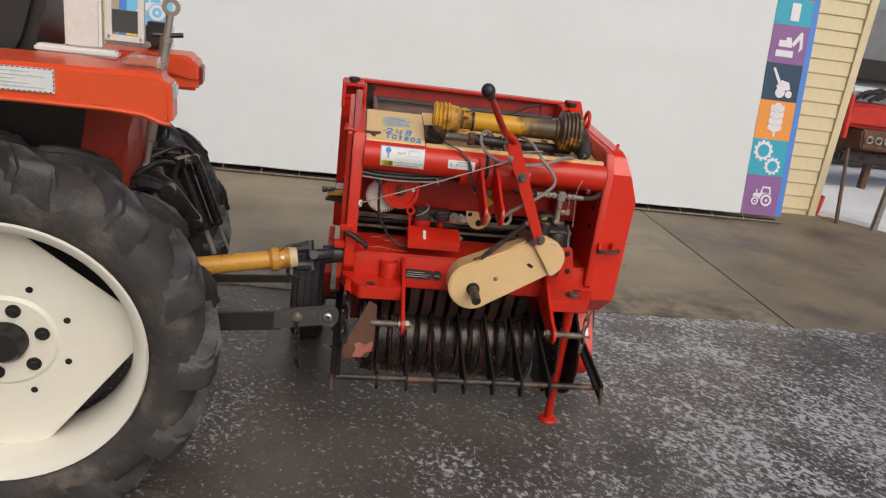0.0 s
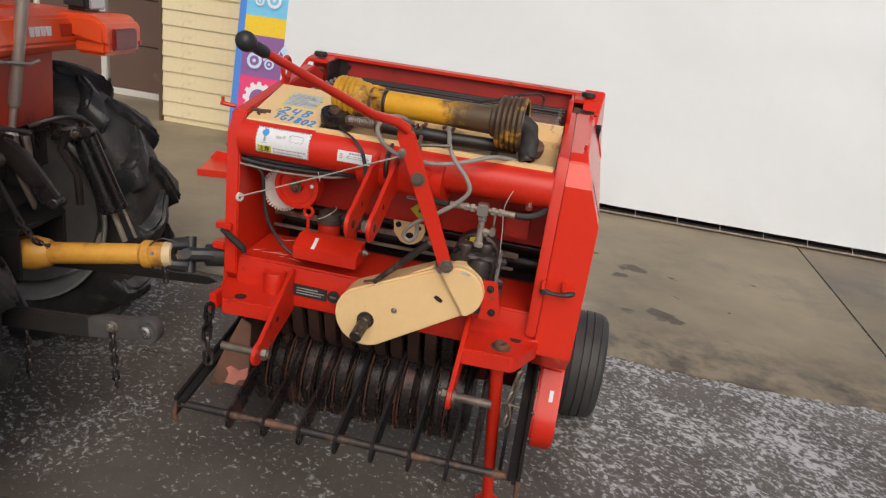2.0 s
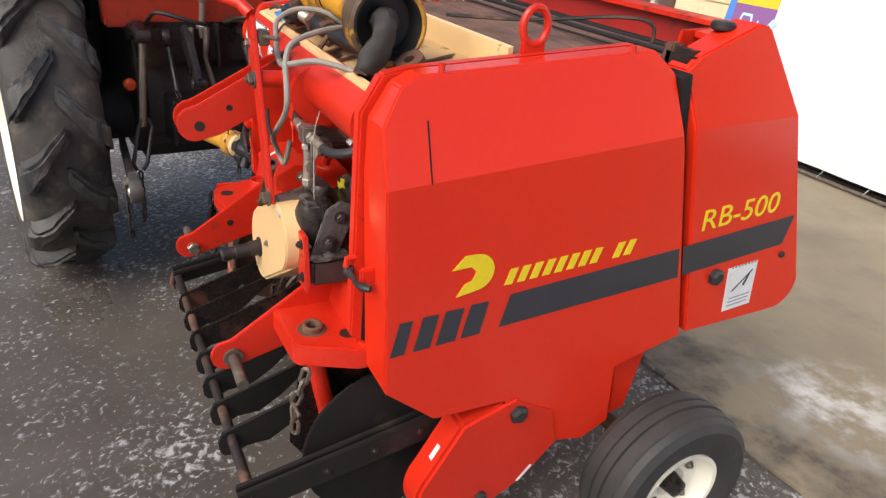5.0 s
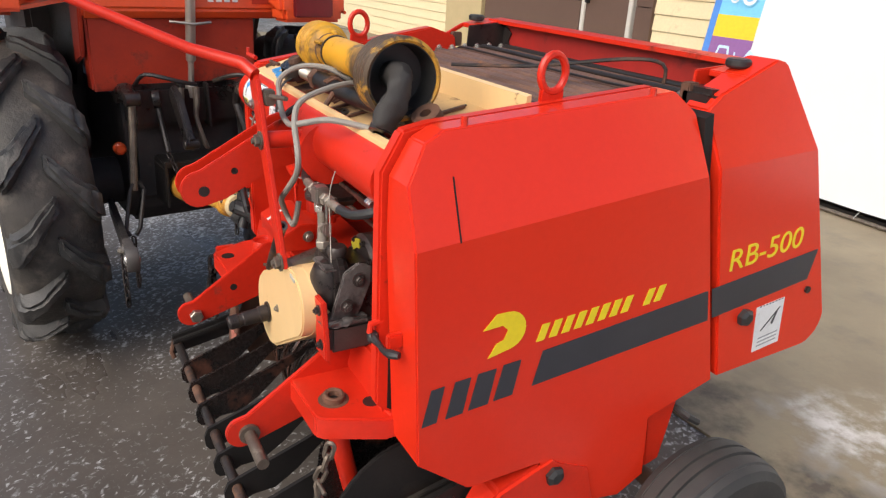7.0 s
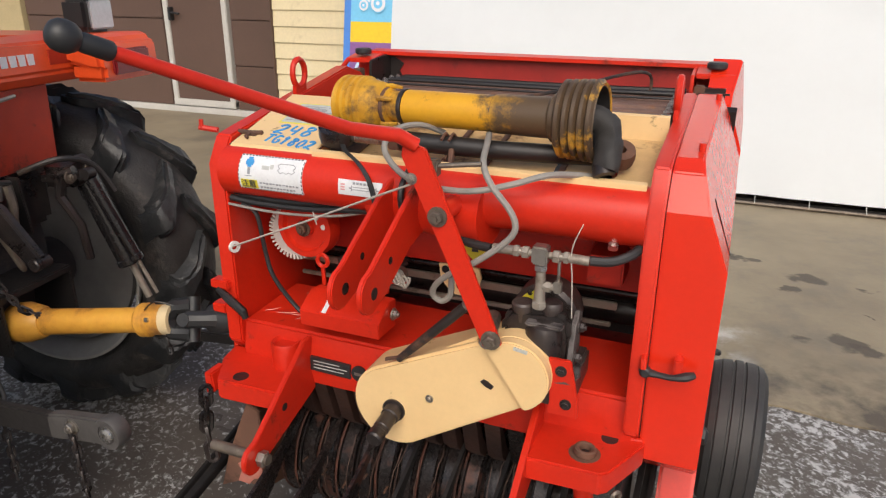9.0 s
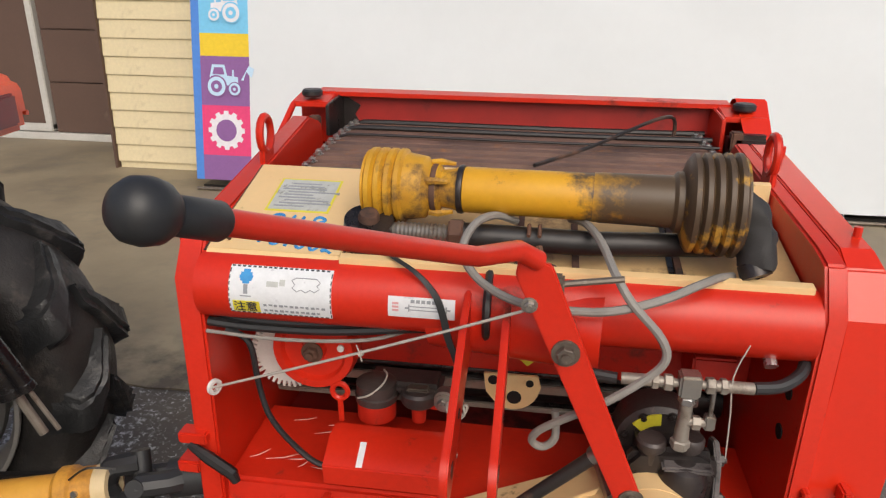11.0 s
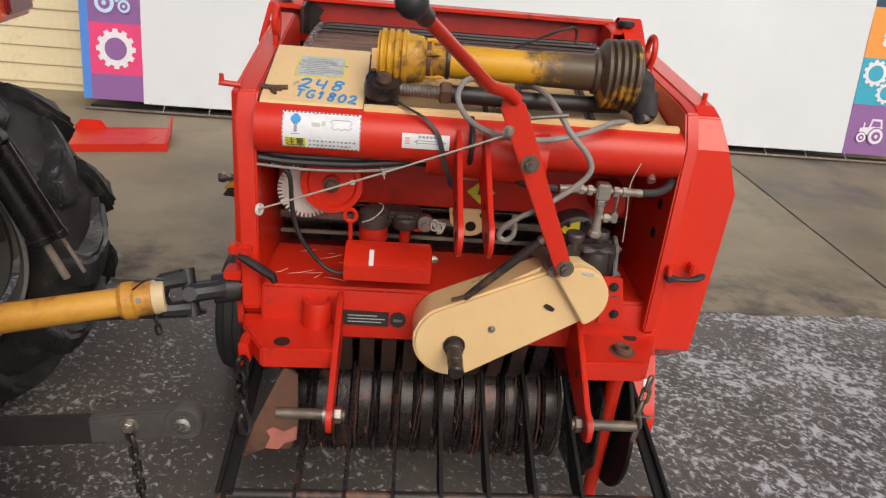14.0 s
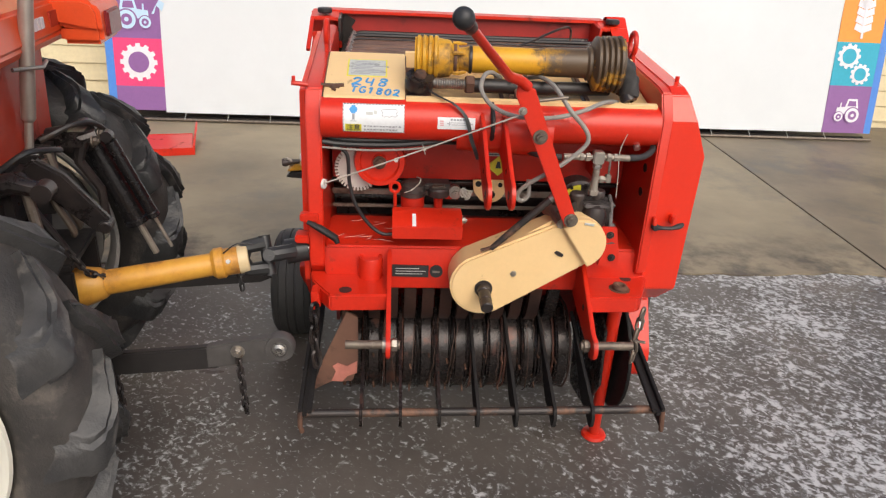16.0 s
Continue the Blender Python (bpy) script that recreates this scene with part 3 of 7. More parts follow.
def chain(points, link, wire, bm=None):
    """Links of bent wire along a line of points, each turned a quarter against the last."""
    pts = [Vector(p) for p in points]
    line = []
    for a, b in zip(pts, pts[1:]):
        n = max(1, round((b - a).length / (link * 0.72)))
        line += [(a + (b - a) * (i + 0.5) / n, (b - a).normalized()) for i in range(n)]
    for i, (p, d) in enumerate(line):
        s = d.orthogonal().normalized()
        if i % 2:
            s = d.cross(s)
        ring = [p + d * (link * 0.5 - link * 0.22) * (1 if math.cos(a) > 0 else -1) + link * 0.22 * (math.cos(a) * d + math.sin(a) * s) for a in [2 * math.pi * k / 10 for k in range(10)]]
        bm = pipe(ring, wire, 5, bm, closed=True)
    return bm

# ---- the setting ----


def ragged(x0, x1, y, step, amp):
    n = int((x1 - x0) / step)
    return [(x0 + (x1 - x0) * i / n, y + amp * (noise.noise((i * 0.31, 3.1, y)) + 0.5 * noise.noise((i * 1.1, 9.1, y)))) for i in range(n + 1)]


bm = bmesh.new()
bm.faces.new([bm.verts.new(p) for p in ((-400, -400, 0), (400, -400, 0), (400, 400, 0), (-400, 400, 0))])
solo("ground", bm, FLOOR, "dark wet concrete yard with trodden ice flecks", "ground", "structure")

edge = ragged(-12.0, 2.228, 1.32, 0.1, 0.06)
solo("pavement_1", prism(edge + [(2.33, 4.42), (2.33, 6.2), (-12.0, 6.2)], "z", -0.05, 0.008), SLAB,
     "pale stained concrete slab with oil spots", "pavement", "structure")
edge = ragged(2.243, 5.6, 1.3, 0.1, 0.06)
solo("pavement_2", prism(edge + [(5.4, 3.6), (4.9, 4.42), (2.345, 4.42)], "z", -0.05, 0.008), SLAB_DAMP,
     "pale stained concrete slab beside an expansion joint", "pavement", "structure")


def snow_sheet():
    b = bmesh.new()
    n = 46
    grid = {}
    for i in range(n + 1):
        for j in range(n + 1):
            x, y = 4.52 + 26 * (i / n) ** 1.6, -14 + 50 * j / n
            if y < 4.6:
                x += min(1.0, 0.75 * (4.6 - y)) + 0.3 * noise.noise((y * 0.6, 2, 1)) * min(1.0, 4.6 - y)
            z = 0.03 + 0.16 * max(0, noise.noise((x * 0.7, y * 0.7, 4))) + 0.1 * abs(noise.noise((x * 1.9, y * 1.9, 8)))
            grid[i, j] = b.verts.new((x, y, z if i else -0.02))
    for i in range(n):
        for j in range(n):
            b.faces.new((grid[i, j], grid[i + 1, j], grid[i + 1, j + 1], grid[i, j + 1]))
    return b


solo("snow_ground", snow_sheet(), SNOW, "uneven trodden snow in the open yard", "snow", "structure", angle=60)

solo("wall_back", box(-3.4, 4.49, 4.44, 6.2, 0, 3.6), SIDING, "building front clad in cream siding", "wall", "structure")
wall_left = solo("wall_left", box(-16, -7.72, 5.36, 6.2, 0, 3.6), SIDING, "building front clad in cream siding", "wall", "structure")
solo("wall_gate", box(-7.72, -3.4, 5.4, 6.2, 0, 3.6), GATE, "wall behind the brown gate", "wall", "structure")


def board_mesh(x0, x1):
    b = prism([(0.0, 0.0), (-0.016, 0.004), (-0.017, 0.012), (-0.004, 0.139), (0.0, 0.14)], "x", x0, x1)
    bmesh.ops.recalc_face_normals(b, faces=b.faces)
    me = bpy.data.meshes.new("siding_board")
    b.to_mesh(me)
    b.free()
    me.materials.append(SIDING)
    return me


def siding(parent, x0, x1, y, rows):
    me = board_mesh(x0, x1)
    for i in range(rows):
        ob = new("siding_board", me)
        ob.parent = parent
        ob.location = (0, y, 0.06 + 0.14 * i)


back_wall = bpy.data.objects["wall_back"]
siding(back_wall, -3.405, -2.36, 4.44, 24)
siding(back_wall, 3.6, 4.43, 4.44, 24)
siding(wall_left, -15.9, -8.75, 5.36, 24)
solo("trim_corner", box(4.425, 4.51, 4.405, 4.5, 0, 3.6, 0.004), SIDING, "cream corner trim of the siding", "trim", "structure")
solo("trim_left", box(-3.43, -3.408, 4.4, 4.5, 0, 3.6, 0.003), GATE, "thin brown corner strip of the siding", "trim", "structure")
solo("trim_post", box(-8.75, -7.7, 5.28, 5.37, 0, 3.6, 0.004), POST, "beige door post of the gate", "post", "structure")

gate = thing("door_1", (-5.6, 5.4, 0), "brown sectional garage gate with a wicket door", "gate")
gate["kind"] = "structure"
for i in range(7):
    part("panel", box(-7.68, -5.53, 5.33, 5.395, 0.08 + 0.48 * i, 0.552 + 0.48 * i, 0.006), GATE, gate)
    part("panel", box(-4.6, -3.42, 5.33, 5.395, 0.08 + 0.48 * i, 0.552 + 0.48 * i, 0.006), GATE, gate)
part("threshold", box(-7.68, -3.42, 5.3, 5.39, 0.008, 0.075, 0.006), FRAME_GREY, gate, "pale worn threshold")
wicket = part("wicket_door", box(-5.43, -4.7, 5.325, 5.39, 0.16, 2.1, 0.006), GATE, gate, "brown wicket door")
for x in (-5.5, -4.7):
    part("jamb", box(x, x + 0.07, 5.31, 5.392, 0.1, 2.2, 0.008), FRAME_GREY, gate, "pale aluminium jamb")
part("sill", box(-5.5, -4.63, 5.305, 5.388, 0.085, 0.16, 0.008), FRAME_GREY, gate, "pale aluminium sill")
part("head", box(-5.5, -4.63, 5.305, 5.388, 2.1, 2.17, 0.008), FRAME_GREY, gate, "pale aluminium head")
hb = box(-5.4, -5.36, 5.27, 5.33, 1.02, 1.16, 0.006)
part("handle", pipe([(-5.38, 5.29, 1.1), (-5.3, 5.27, 1.1), (-5.24, 5.27, 1.09)], 0.012, 8, hb), PLASTIC, wicket, "black lever handle")


def banner_sheet(x0, x1, z0, z1, y):
    b = bmesh.new()
    nx, nz = 120, 48
    rows = []
    for k in (0, 1):
        g = [[b.verts.new((x0 + (x1 - x0) * i / nx,
                           y + 0.004 * k - 0.016 * noise.noise((i * 0.065, j * 0.175, 2.2)) * (1 - abs(2 * j / nz - 1)) - 0.007 * noise.noise((i * 0.22 + j * 0.5, j * 0.22 - i * 0.06, 4.4)) * math.exp(-0.12 * j) - (0.012 * math.exp(-j * 0.4)) * noise.noise((i * 0.25, 0, 7)),
                           z0 + (z1 - z0) * j / nz)) for j in range(nz + 1)] for i in range(nx + 1)]
        rows.append(g)
    for g in rows:
        for i in range(nx):
            for j in range(nz):
                b.faces.new((g[i][j], g[i + 1][j], g[i + 1][j + 1], g[i][j + 1]))
    f, h = rows
    for i in range(nx):
        for j in (0, nz):
            b.faces.new((f[i][j], f[i + 1][j], h[i + 1][j], h[i][j]))
    for j in range(nz):
        for i in (0, nx):
            b.faces.new((f[i][j], f[i][j + 1], h[i][j + 1], h[i][j]))
    return b


BY = 3.94
banner = thing("banner", (0.7, BY, 0.0), "large white vinyl banner with columns of coloured pictograms", "banner")
part("sheet", banner_sheet(-2.05, 3.36, 0.07, 3.3, BY), BANNER, banner, "plain white vinyl", angle=80)


def gear_shape(c, r, r_in, teeth):
    pts = []
    for i in range(teeth):
        a = 360 / teeth * i
        for da, rr in ((-0.32, 0.84), (-0.22, 1.0), (0.22, 1.0), (0.32, 0.84)):
            q = radians(a + da * 360 / teeth)
            pts.append((c[0] + r * rr * math.cos(q), c[1] + r * rr * math.sin(q)))
    return pts


def flat(points, y, mat, parent, name="pictogram", thick=0.0015):
    return part(name, prism(points, "y", y, y - thick), mat, parent)


def round_flat(c, r, y, mat, parent, name="pictogram"):
    return flat(outline(c, r, 0, 345, 23), y, mat, parent, name)


def tractor_icon(c, s, mat, back, parent, flip=1, y=BY):
    def p(*q):
        return [(c[0] + flip * s * a, c[1] + s * b) for a, b in q]
    flat(p((-0.62, -0.15), (-0.6, 0.2), (-0.1, 0.25), (0.02, 0.72), (0.6, 0.72), (0.72, 0.2), (0.75, -0.2)), y - 0.008, mat, parent)
    flat(p((0.02, 0.3), (0.1, 0.6), (0.5, 0.6), (0.58, 0.3)), y - 0.0105, back, parent)
    flat(p((-0.42, 0.2), (-0.42, 0.5), (-0.34, 0.5), (-0.34, 0.2)), y - 0.008, mat, parent)
    for q, r in (((-0.45, -0.32), 0.27), ((0.4, -0.22), 0.42)):
        cc = (c[0] + flip * s * q[0], c[1] + s * q[1])
        round_flat(cc, r * s * 1.16, y - 0.0115, back, parent)
        round_flat(cc, r * s, y - 0.0135, mat, parent)
        round_flat(cc, r * s * 0.62, y - 0.0155, back, parent)
        round_flat(cc, r * s * 0.24, y - 0.0175, mat, parent)


def square(x0, x1, z0, z1, mat):
    return part("picture_field", box(x0, x1, BY - 0.005, BY + 0.003, z0, z1), mat, banner)


LX0, LX1 = -2.415, -2.05
part("edge_strip", box(-2.475, LX0, BY - 0.006, BY + 0.003, 0.085, 3.3), BLUE, banner, "blue banner edge")
for z0, z1, mat in ((0.085, 0.265, PURPLE), (0.265, 0.62, PINK), (0.62, 0.962, PURPLE), (0.962, 1.118, SUNNY), (1.118, 1.47, SKYBLUE),
                    (1.47, 1.82, TANGERINE), (1.82, 2.2, PURPLE), (2.2, 2.55, TEAL), (2.55, 3.3, PINK)):
    square(LX0, LX1, z0, z1, mat)
flat(gear_shape((-2.23, 0.445), 0.14, 0, 12), BY - 0.008, PRINT_WHITE, banner)
round_flat((-2.23, 0.445), 0.078, BY - 0.0105, PURPLE, banner)
tractor_icon((-2.23, 0.79), 0.16, PRINT_PALE, PURPLE, banner, -1)
flat([(-2.11, 0.8), (-2.05, 0.9), (-2.01, 0.88), (-2.03, 0.82), (-2.07, 0.86), (-2.09, 0.8)], BY - 0.008, PRINT_PALE, banner)
tractor_icon((-2.23, 1.29), 0.15, PRINT_WHITE, SKYBLUE, banner)

RX0, RX1 = 3.36, 3.73
part("edge_strip", box(RX1, 3.79, BY - 0.006, BY + 0.003, 0.07, 3.3), BLUE, banner, "blue banner edge")
for z0, z1, mat in ((0.07, 0.455, PURPLE), (0.455, 0.8, TEAL), (0.8, 1.165, TANGERINE), (1.165, 1.51, NAVY), (1.51, 1.86, PURPLE),
                    (1.86, 2.1, TEAL), (2.1, 2.3, PINK), (2.3, 3.3, TEAL)):
    square(RX0, RX1, z0, z1, mat)
tractor_icon((3.54, 0.25), 0.14, PRINT_WHITE, PURPLE, banner, 1)
for c, r in (((3.48, 0.69), 0.1), ((3.6, 0.55), 0.085)):
    flat(gear_shape(c, r, 0, 11), BY - 0.008, PRINT_WHITE, banner)
    round_flat(c, r * 0.6, BY - 0.0105, TEAL, banner)
for i in range(4):
    for s in (-1, 1):
        c = (3.55 + s * 0.045, 0.9 + 0.06 * i)
        flat([(3.55, c[1] - 0.03), (c[0] + s * 0.03, c[1]), (c[0] + s * 0.02, c[1] + 0.05), (3.552, c[1] + 0.025)], BY - 0.008, PRINT_WHITE, banner)
flat([(3.54, 0.83), (3.56, 0.83), (3.56, 1.13), (3.54, 1.13)], BY - 0.0105, PRINT_WHITE, banner)
round_flat((3.55, 1.11), 0.04, BY - 0.008, PRINT_WHITE, banner)
flat([(3.43, 1.46), (3.45, 1.47), (3.54, 1.33), (3.52, 1.3)], BY - 0.008, PRINT_WHITE, banner)
flat([(3.49, 1.3), (3.54, 1.36), (3.62, 1.34), (3.64, 1.28), (3.54, 1.25)], BY - 0.008, PRINT_WHITE, banner)
round_flat((3.54, 1.245), 0.05, BY - 0.0105, PRINT_WHITE, banner)
round_flat((3.63, 1.235), 0.034, BY - 0.0105, PRINT_WHITE, banner)
flat([(3.44, 1.66), (3.44, 1.72), (3.51, 1.72), (3.51, 1.75), (3.56, 1.75), (3.58, 1.66)], BY - 0.008, PRINT_WHITE, banner)
flat([(3.57, 1.7), (3.65, 1.81), (3.67, 1.8), (3.685, 1.66), (3.64, 1.62), (3.655, 1.66), (3.645, 1.74), (3.59, 1.67)], BY - 0.0105, PRINT_WHITE, banner)
flat([(3.42, 1.57), (3.42, 1.63), (3.6, 1.63), (3.6, 1.57)], BY - 0.0105, PRINT_WHITE, banner)
flat([(3.51, 1.9), (3.51, 2.06), (3.6, 2.06), (3.6, 1.9)], BY - 0.008, PRINT_WHITE, banner)
for ob in banner.children_recursive:
    for v in ob.data.vertices:
        v.co.y += 0.15 * (v.co.z - 0.08)
rail = thing("banner_rail", (0.7, 4.05, 0.0), "dark steel rail along the foot of the banner", "rail")
part("tube", pipe([(-2.46, 3.9, 0.024), (3.79, 3.9, 0.024)], 0.012, 8), PIN, rail, "weathered grey tube")
# Black strip stands in for the shade under and behind the banner.
part("foot_shade", box(-2.46, 3.79, 4.0, 4.4, 0.008, 0.026), BLACK, rail, "dark strip for the shade behind the banner foot")
for i in range(17):
    x = -1.9 + 0.33 * i
    part("hook", pipe([(x, BY - 0.008, 0.075), (x, BY - 0.014, 0.06), (x, 3.886, 0.034), (x, 3.9, 0.012)], 0.0025, 5), GREYTAG, rail, "small wire hook")


def floor_bracket():
    t = thing("metal_bracket", (-1.93, 3.12, 0.008), "red painted sheet metal bracket lying on the slab", "bracket")
    m = pose(-1.93, 3.14, 0.008, 0, 0, 14)
    end = prism([(-0.17, 0.0), (0.2, 0.0), (0.2, 0.135), (0.12, 0.135), (-0.1, 0.075), (-0.17, 0.06)], "x", 0.276, 0.29, 0.003)
    for v in end.verts:
        v.co.x += 0.3 * max(0.0, v.co.z - 0.048)
    for name, b in (("base_plate", box(-0.29, 0.276, -0.17, 0.2, 0.036, 0.048, 0.003)),
                    ("front_lip", box(-0.29, 0.29, -0.185, -0.17, 0.0, 0.051, 0.003)),
                    ("end_plate", end),
                    ("back_plate", prism([(-0.29, 0.0), (0.276, 0.0), (0.276, 0.05), (-0.1, 0.052), (-0.13, 0.1), (-0.25, 0.11), (-0.29, 0.06)], "y", 0.186, 0.2, 0.003))):
        b.transform(m)
        part(name, b, RED, t)


floor_bracket()


def yard_machine():
    t = thing("farm_implement", (6.6, 6.2, 0.0), "old red implement with a rusty tined drum standing in the snow", "implement")
    part("beam", box(5.74, 9.4, 6.0, 6.5, 0.86, 1.17, 0.05), RED_WORN, t, "weathered red beam")
    part("end_plate", prism([(5.9, 0.72), (6.45, 0.72), (6.5, 1.22), (5.95, 1.26)], "x", 5.68, 5.74, 0.01), RED_WORN, t, "red end plate")
    part("hood", prism([(5.85, 0.86), (5.8, 0.62), (6.3, 0.5), (6.5, 0.84)], "x", 5.9, 9.3, 0.02), RUST, t, "rusty brown hood")
    part("cutter_bar", box(5.72, 9.3, 5.9, 6.05, 0.42, 0.56, 0.03), GREASE, t, "dark lower bar")
    b = None
    for i in range(26):
        x = 5.98 + 0.125 * i
        ring = [(x + 0.045 * math.cos(a), 5.79, 0.74 + 0.04 * math.sin(a)) for a in [2 * math.pi * k / 9 for k in range(9)]]
        b = pipe(ring, 0.013, 5, b, closed=True)
    part("chain_row", b, STEEL, t, "row of pale chain links")
    for i in range(4):
        z = 1.2 + 0.03 * (i % 2)
        part("hose", pipe([(5.75 + 0.1 * i, 5.98, z), (5.9 + 0.12 * i, 5.95, z + 0.12), (6.15 + 0.1 * i, 6.0, z + 0.06)], 0.025, 7, smooth=4), BLACK, t, "dark hose" if i == 0 else "")
    for x in (6.3, 8.9):
        part("leg", box(x, x + 0.08, 6.1, 6.18, 0.0, 0.9, 0.006), RUST, t)
    b = box(5.7, 9.5, 5.98, 6.52, 1.29, 1.36, 0.03, box(5.72, 5.8, 6.2, 6.28, 1.15, 1.3))
    for v in b.verts:
        v.co.z += 0.03 * noise.noise(v.co * 2.1)
    part("snow_cap", b, SNOW, t, "snow lying on the top rail")
    s = thing("covered_machine", (8.2, 8.6, 0.0), "machine under a grey tarpaulin behind the implement", "covered machine")
    b = box(6.55, 12.0, 8.0, 9.6, -0.05, 2.55, 0.25)
    for v in b.verts:
        v.co += 0.09 * Vector((noise.noise(v.co * 1.3), noise.noise(v.co * 1.3 + Vector((5, 1, 2))), noise.noise(v.co * 1.1)))
    part("tarpaulin", b, TARP, s)
    part("rack", box(6.5, 12.1, 7.9, 9.7, 1.42, 1.75, 0.04), BLACK, s, "dark lower edge")
    p = thing("steel_post", (4.9, 3.99, 0.0), "thin leaning grey steel post in the snow", "post")
    part("pole", pipe([(4.88, 3.99, 0.0), (4.97, 4.03, 1.2)], 0.034, 8), STEEL, p)
    w = thing("wooden_stake", (4.55, 4.18, 0.0), "weathered brown wooden stake leaning at the wall corner", "stake")
    part("stake", pipe([(4.585, 4.16, 0.0), (4.57, 4.3, 0.78)], [0.022, 0.018], 6), material("weathered_stake_wood", (0.16, 0.11, 0.08), 0.8, 0, (0.1, 0.07, 0.05), 0.8, 9, 60, 0.15, stretch=(4, 4, 0.6)), w)
    q = thing("plant_pot", (4.6, 4.6, 0.0), "small reddish bucket beside the wall corner", "bucket")
    part("body", lathe([(0, 0), (0.07, 0), (0.09, 0.2), (0.08, 0.2), (0.06, 0.02), (0, 0.02)], (4.6, 4.6, 0.0), (0, 0, 1), 16), RED_WORN, q)


yard_machine()

# ---- the baler ----
baler = thing("round_baler", (0.0, 0.5, 0.0), "red mini round baler with yellow lettering standing on the yard", "round baler")


def P(name, bm, mat, label="", parent=None, angle=35):
    return part(name, bm, mat, parent or baler, label, angle)


# main frame
side_profile = [(0.085, 0.62), (0.085, 1.035), (0.12, 1.092), (0.62, 1.185), (0.7, 1.16), (0.8, 0.56), (0.5, 0.5), (0.2, 0.5)]
P("side_plate", prism(side_profile, "x", -0.487, -0.447, 0.004), RED, "red frame side plate")
right_profile = [(0.068, 0.62), (0.068, 1.049), (0.104, 1.112), (0.15, 1.122), (0.62, 1.165), (0.668, 1.125), (0.8, 0.56), (0.5, 0.5), (0.2, 0.5)]
P("side_plate", prism(right_profile, "x", 0.415, 0.4432, 0.004), RED, "red frame side plate")
# Black strip on the plate's flank paints the shade of the gap beside it.
P("plate_gap_shade", prism([(y + (0.022 if y < 0.3 else -0.01), z - (0.012 if z > 0.6 else -0.02)) for y, z in right_profile], "x", 0.4425, 0.4442), MATT_BLACK, "black strip for the shaded gap behind the frame plate")
for y, z, r in ((0.105, 0.985, 0.016), (0.13, 0.905, 0.012), (0.135, 0.835, 0.012)):
    P("plate_hole", disc((0.4145, y, z), (1, 0, 0), r, 0.003, 18), MATT_BLACK, "dark hole through the plate" if r > 0.013 else "")
tube = P("top_tube", pipe([(-0.447, 0.115, 1.022), (0.415, 0.115, 1.022)], 0.052, 24), RED, "thick red cross tube")
P("tube_collar", pipe([(-0.1, 0.13, 1.0), (0.14, 0.1, 1.0)], [0.058, 0.062], 20), RED, "welded collar")
P("crossmember", prism([(0.095, 0.545), (0.085, 0.60), (0.1, 0.672), (0.31, 0.68), (0.31, 0.55)], "x", -0.447, 0.437, 0.006), RED_FRAME, "red front crossmember")
for plan in ([(-0.425, -0.036), (-0.268, -0.03), (-0.268, 0.11), (-0.49, 0.11), (-0.478, 0.05)],
             [(0.255, -0.034), (0.395, -0.029), (0.408, -0.018), (0.455, 0.085), (0.455, 0.115), (0.255, 0.115)]):
    P("hitch_pad", prism(plan, "z", 0.545, 0.592, 0.004), RED_FRAME, "red drilled corner pad")
P("pad_weld", pipe([(0.31, 0.098, 0.593), (0.345, 0.094, 0.594), (0.375, 0.099, 0.592), (0.41, 0.093, 0.594), (0.45, 0.098, 0.592)], [0.004, 0.006, 0.004, 0.006, 0.004], 8, smooth=3), RED_FRAME, "rough weld seam")
P("pad_hole", disc((-0.386, -0.005, 0.589), (0, 0, 1), 0.017, 0.008, 20), GREASE, "open bolt hole")
P("rust_ring", disc((0.358, 0.02, 0.592), (0, 0, 1), 0.029, 0.0015, 22), RUST, "rust stain round the bushing")
P("pad_bushing", lathe([(0.009, 0), (0.019, 0), (0.021, 0.003), (0.02, 0.012), (0.016, 0.014), (0.011, 0.012), (0.009, 0.002)], (0.358, 0.02, 0.592), (0.1, 0, 1), 20, closed=True), RUST, "rusty open bushing")
P("pad_hole", disc((0.358, 0.02, 0.5925), (0, 0, 1), 0.0095, 0.004, 16), GREASE)
P("pad_hole", disc((0.393, 0.081, 0.5895), (0, 0, 1), 0.016, 0.007, 20), GREASE)
P("frame_boss", lathe([(0, 0.056), (0.024, 0.056), (0.026, 0.062), (0.031, 0.065), (0.033, 0.06), (0.033, -0.01), (0, -0.01)], (-0.323, 0.08, 0.587), (0, 0, 1), 26), RED_FRAME, "dented upright tube stub")
PALE_SCRATCH = icon_material("bare_scratch", (0.75, 0.45, 0.4))
rnd_s = random.Random(5)
for k in range(9):
    x, y = rnd_s.uniform(-0.43, -0.28), rnd_s.uniform(0.12, 0.27)
    dx, dy = rnd_s.uniform(0.015, 0.06), rnd_s.uniform(-0.02, 0.03)
    z = 0.672 + (y - 0.1) * 0.038
    P("scratch", pipe([(x, y, z), (x + dx * 0.5, y + dy * 0.3, z + dy * 0.011), (x + dx, y + dy, z + dy * 0.038)], [0.0006, 0.0014, 0.0006], 4), PALE_SCRATCH, "pale scratch in the paint" if k == 0 else "")


def lug(x):
    p = [(0.10, 0.665), (0.07, 0.665), (-0.12, 0.532)] + outline((-0.128, 0.498), 0.033, 120, 280, 10) + [(0.10, 0.535)]
    return prism(p, "x", x - 0.006, x + 0.006, 0.002)


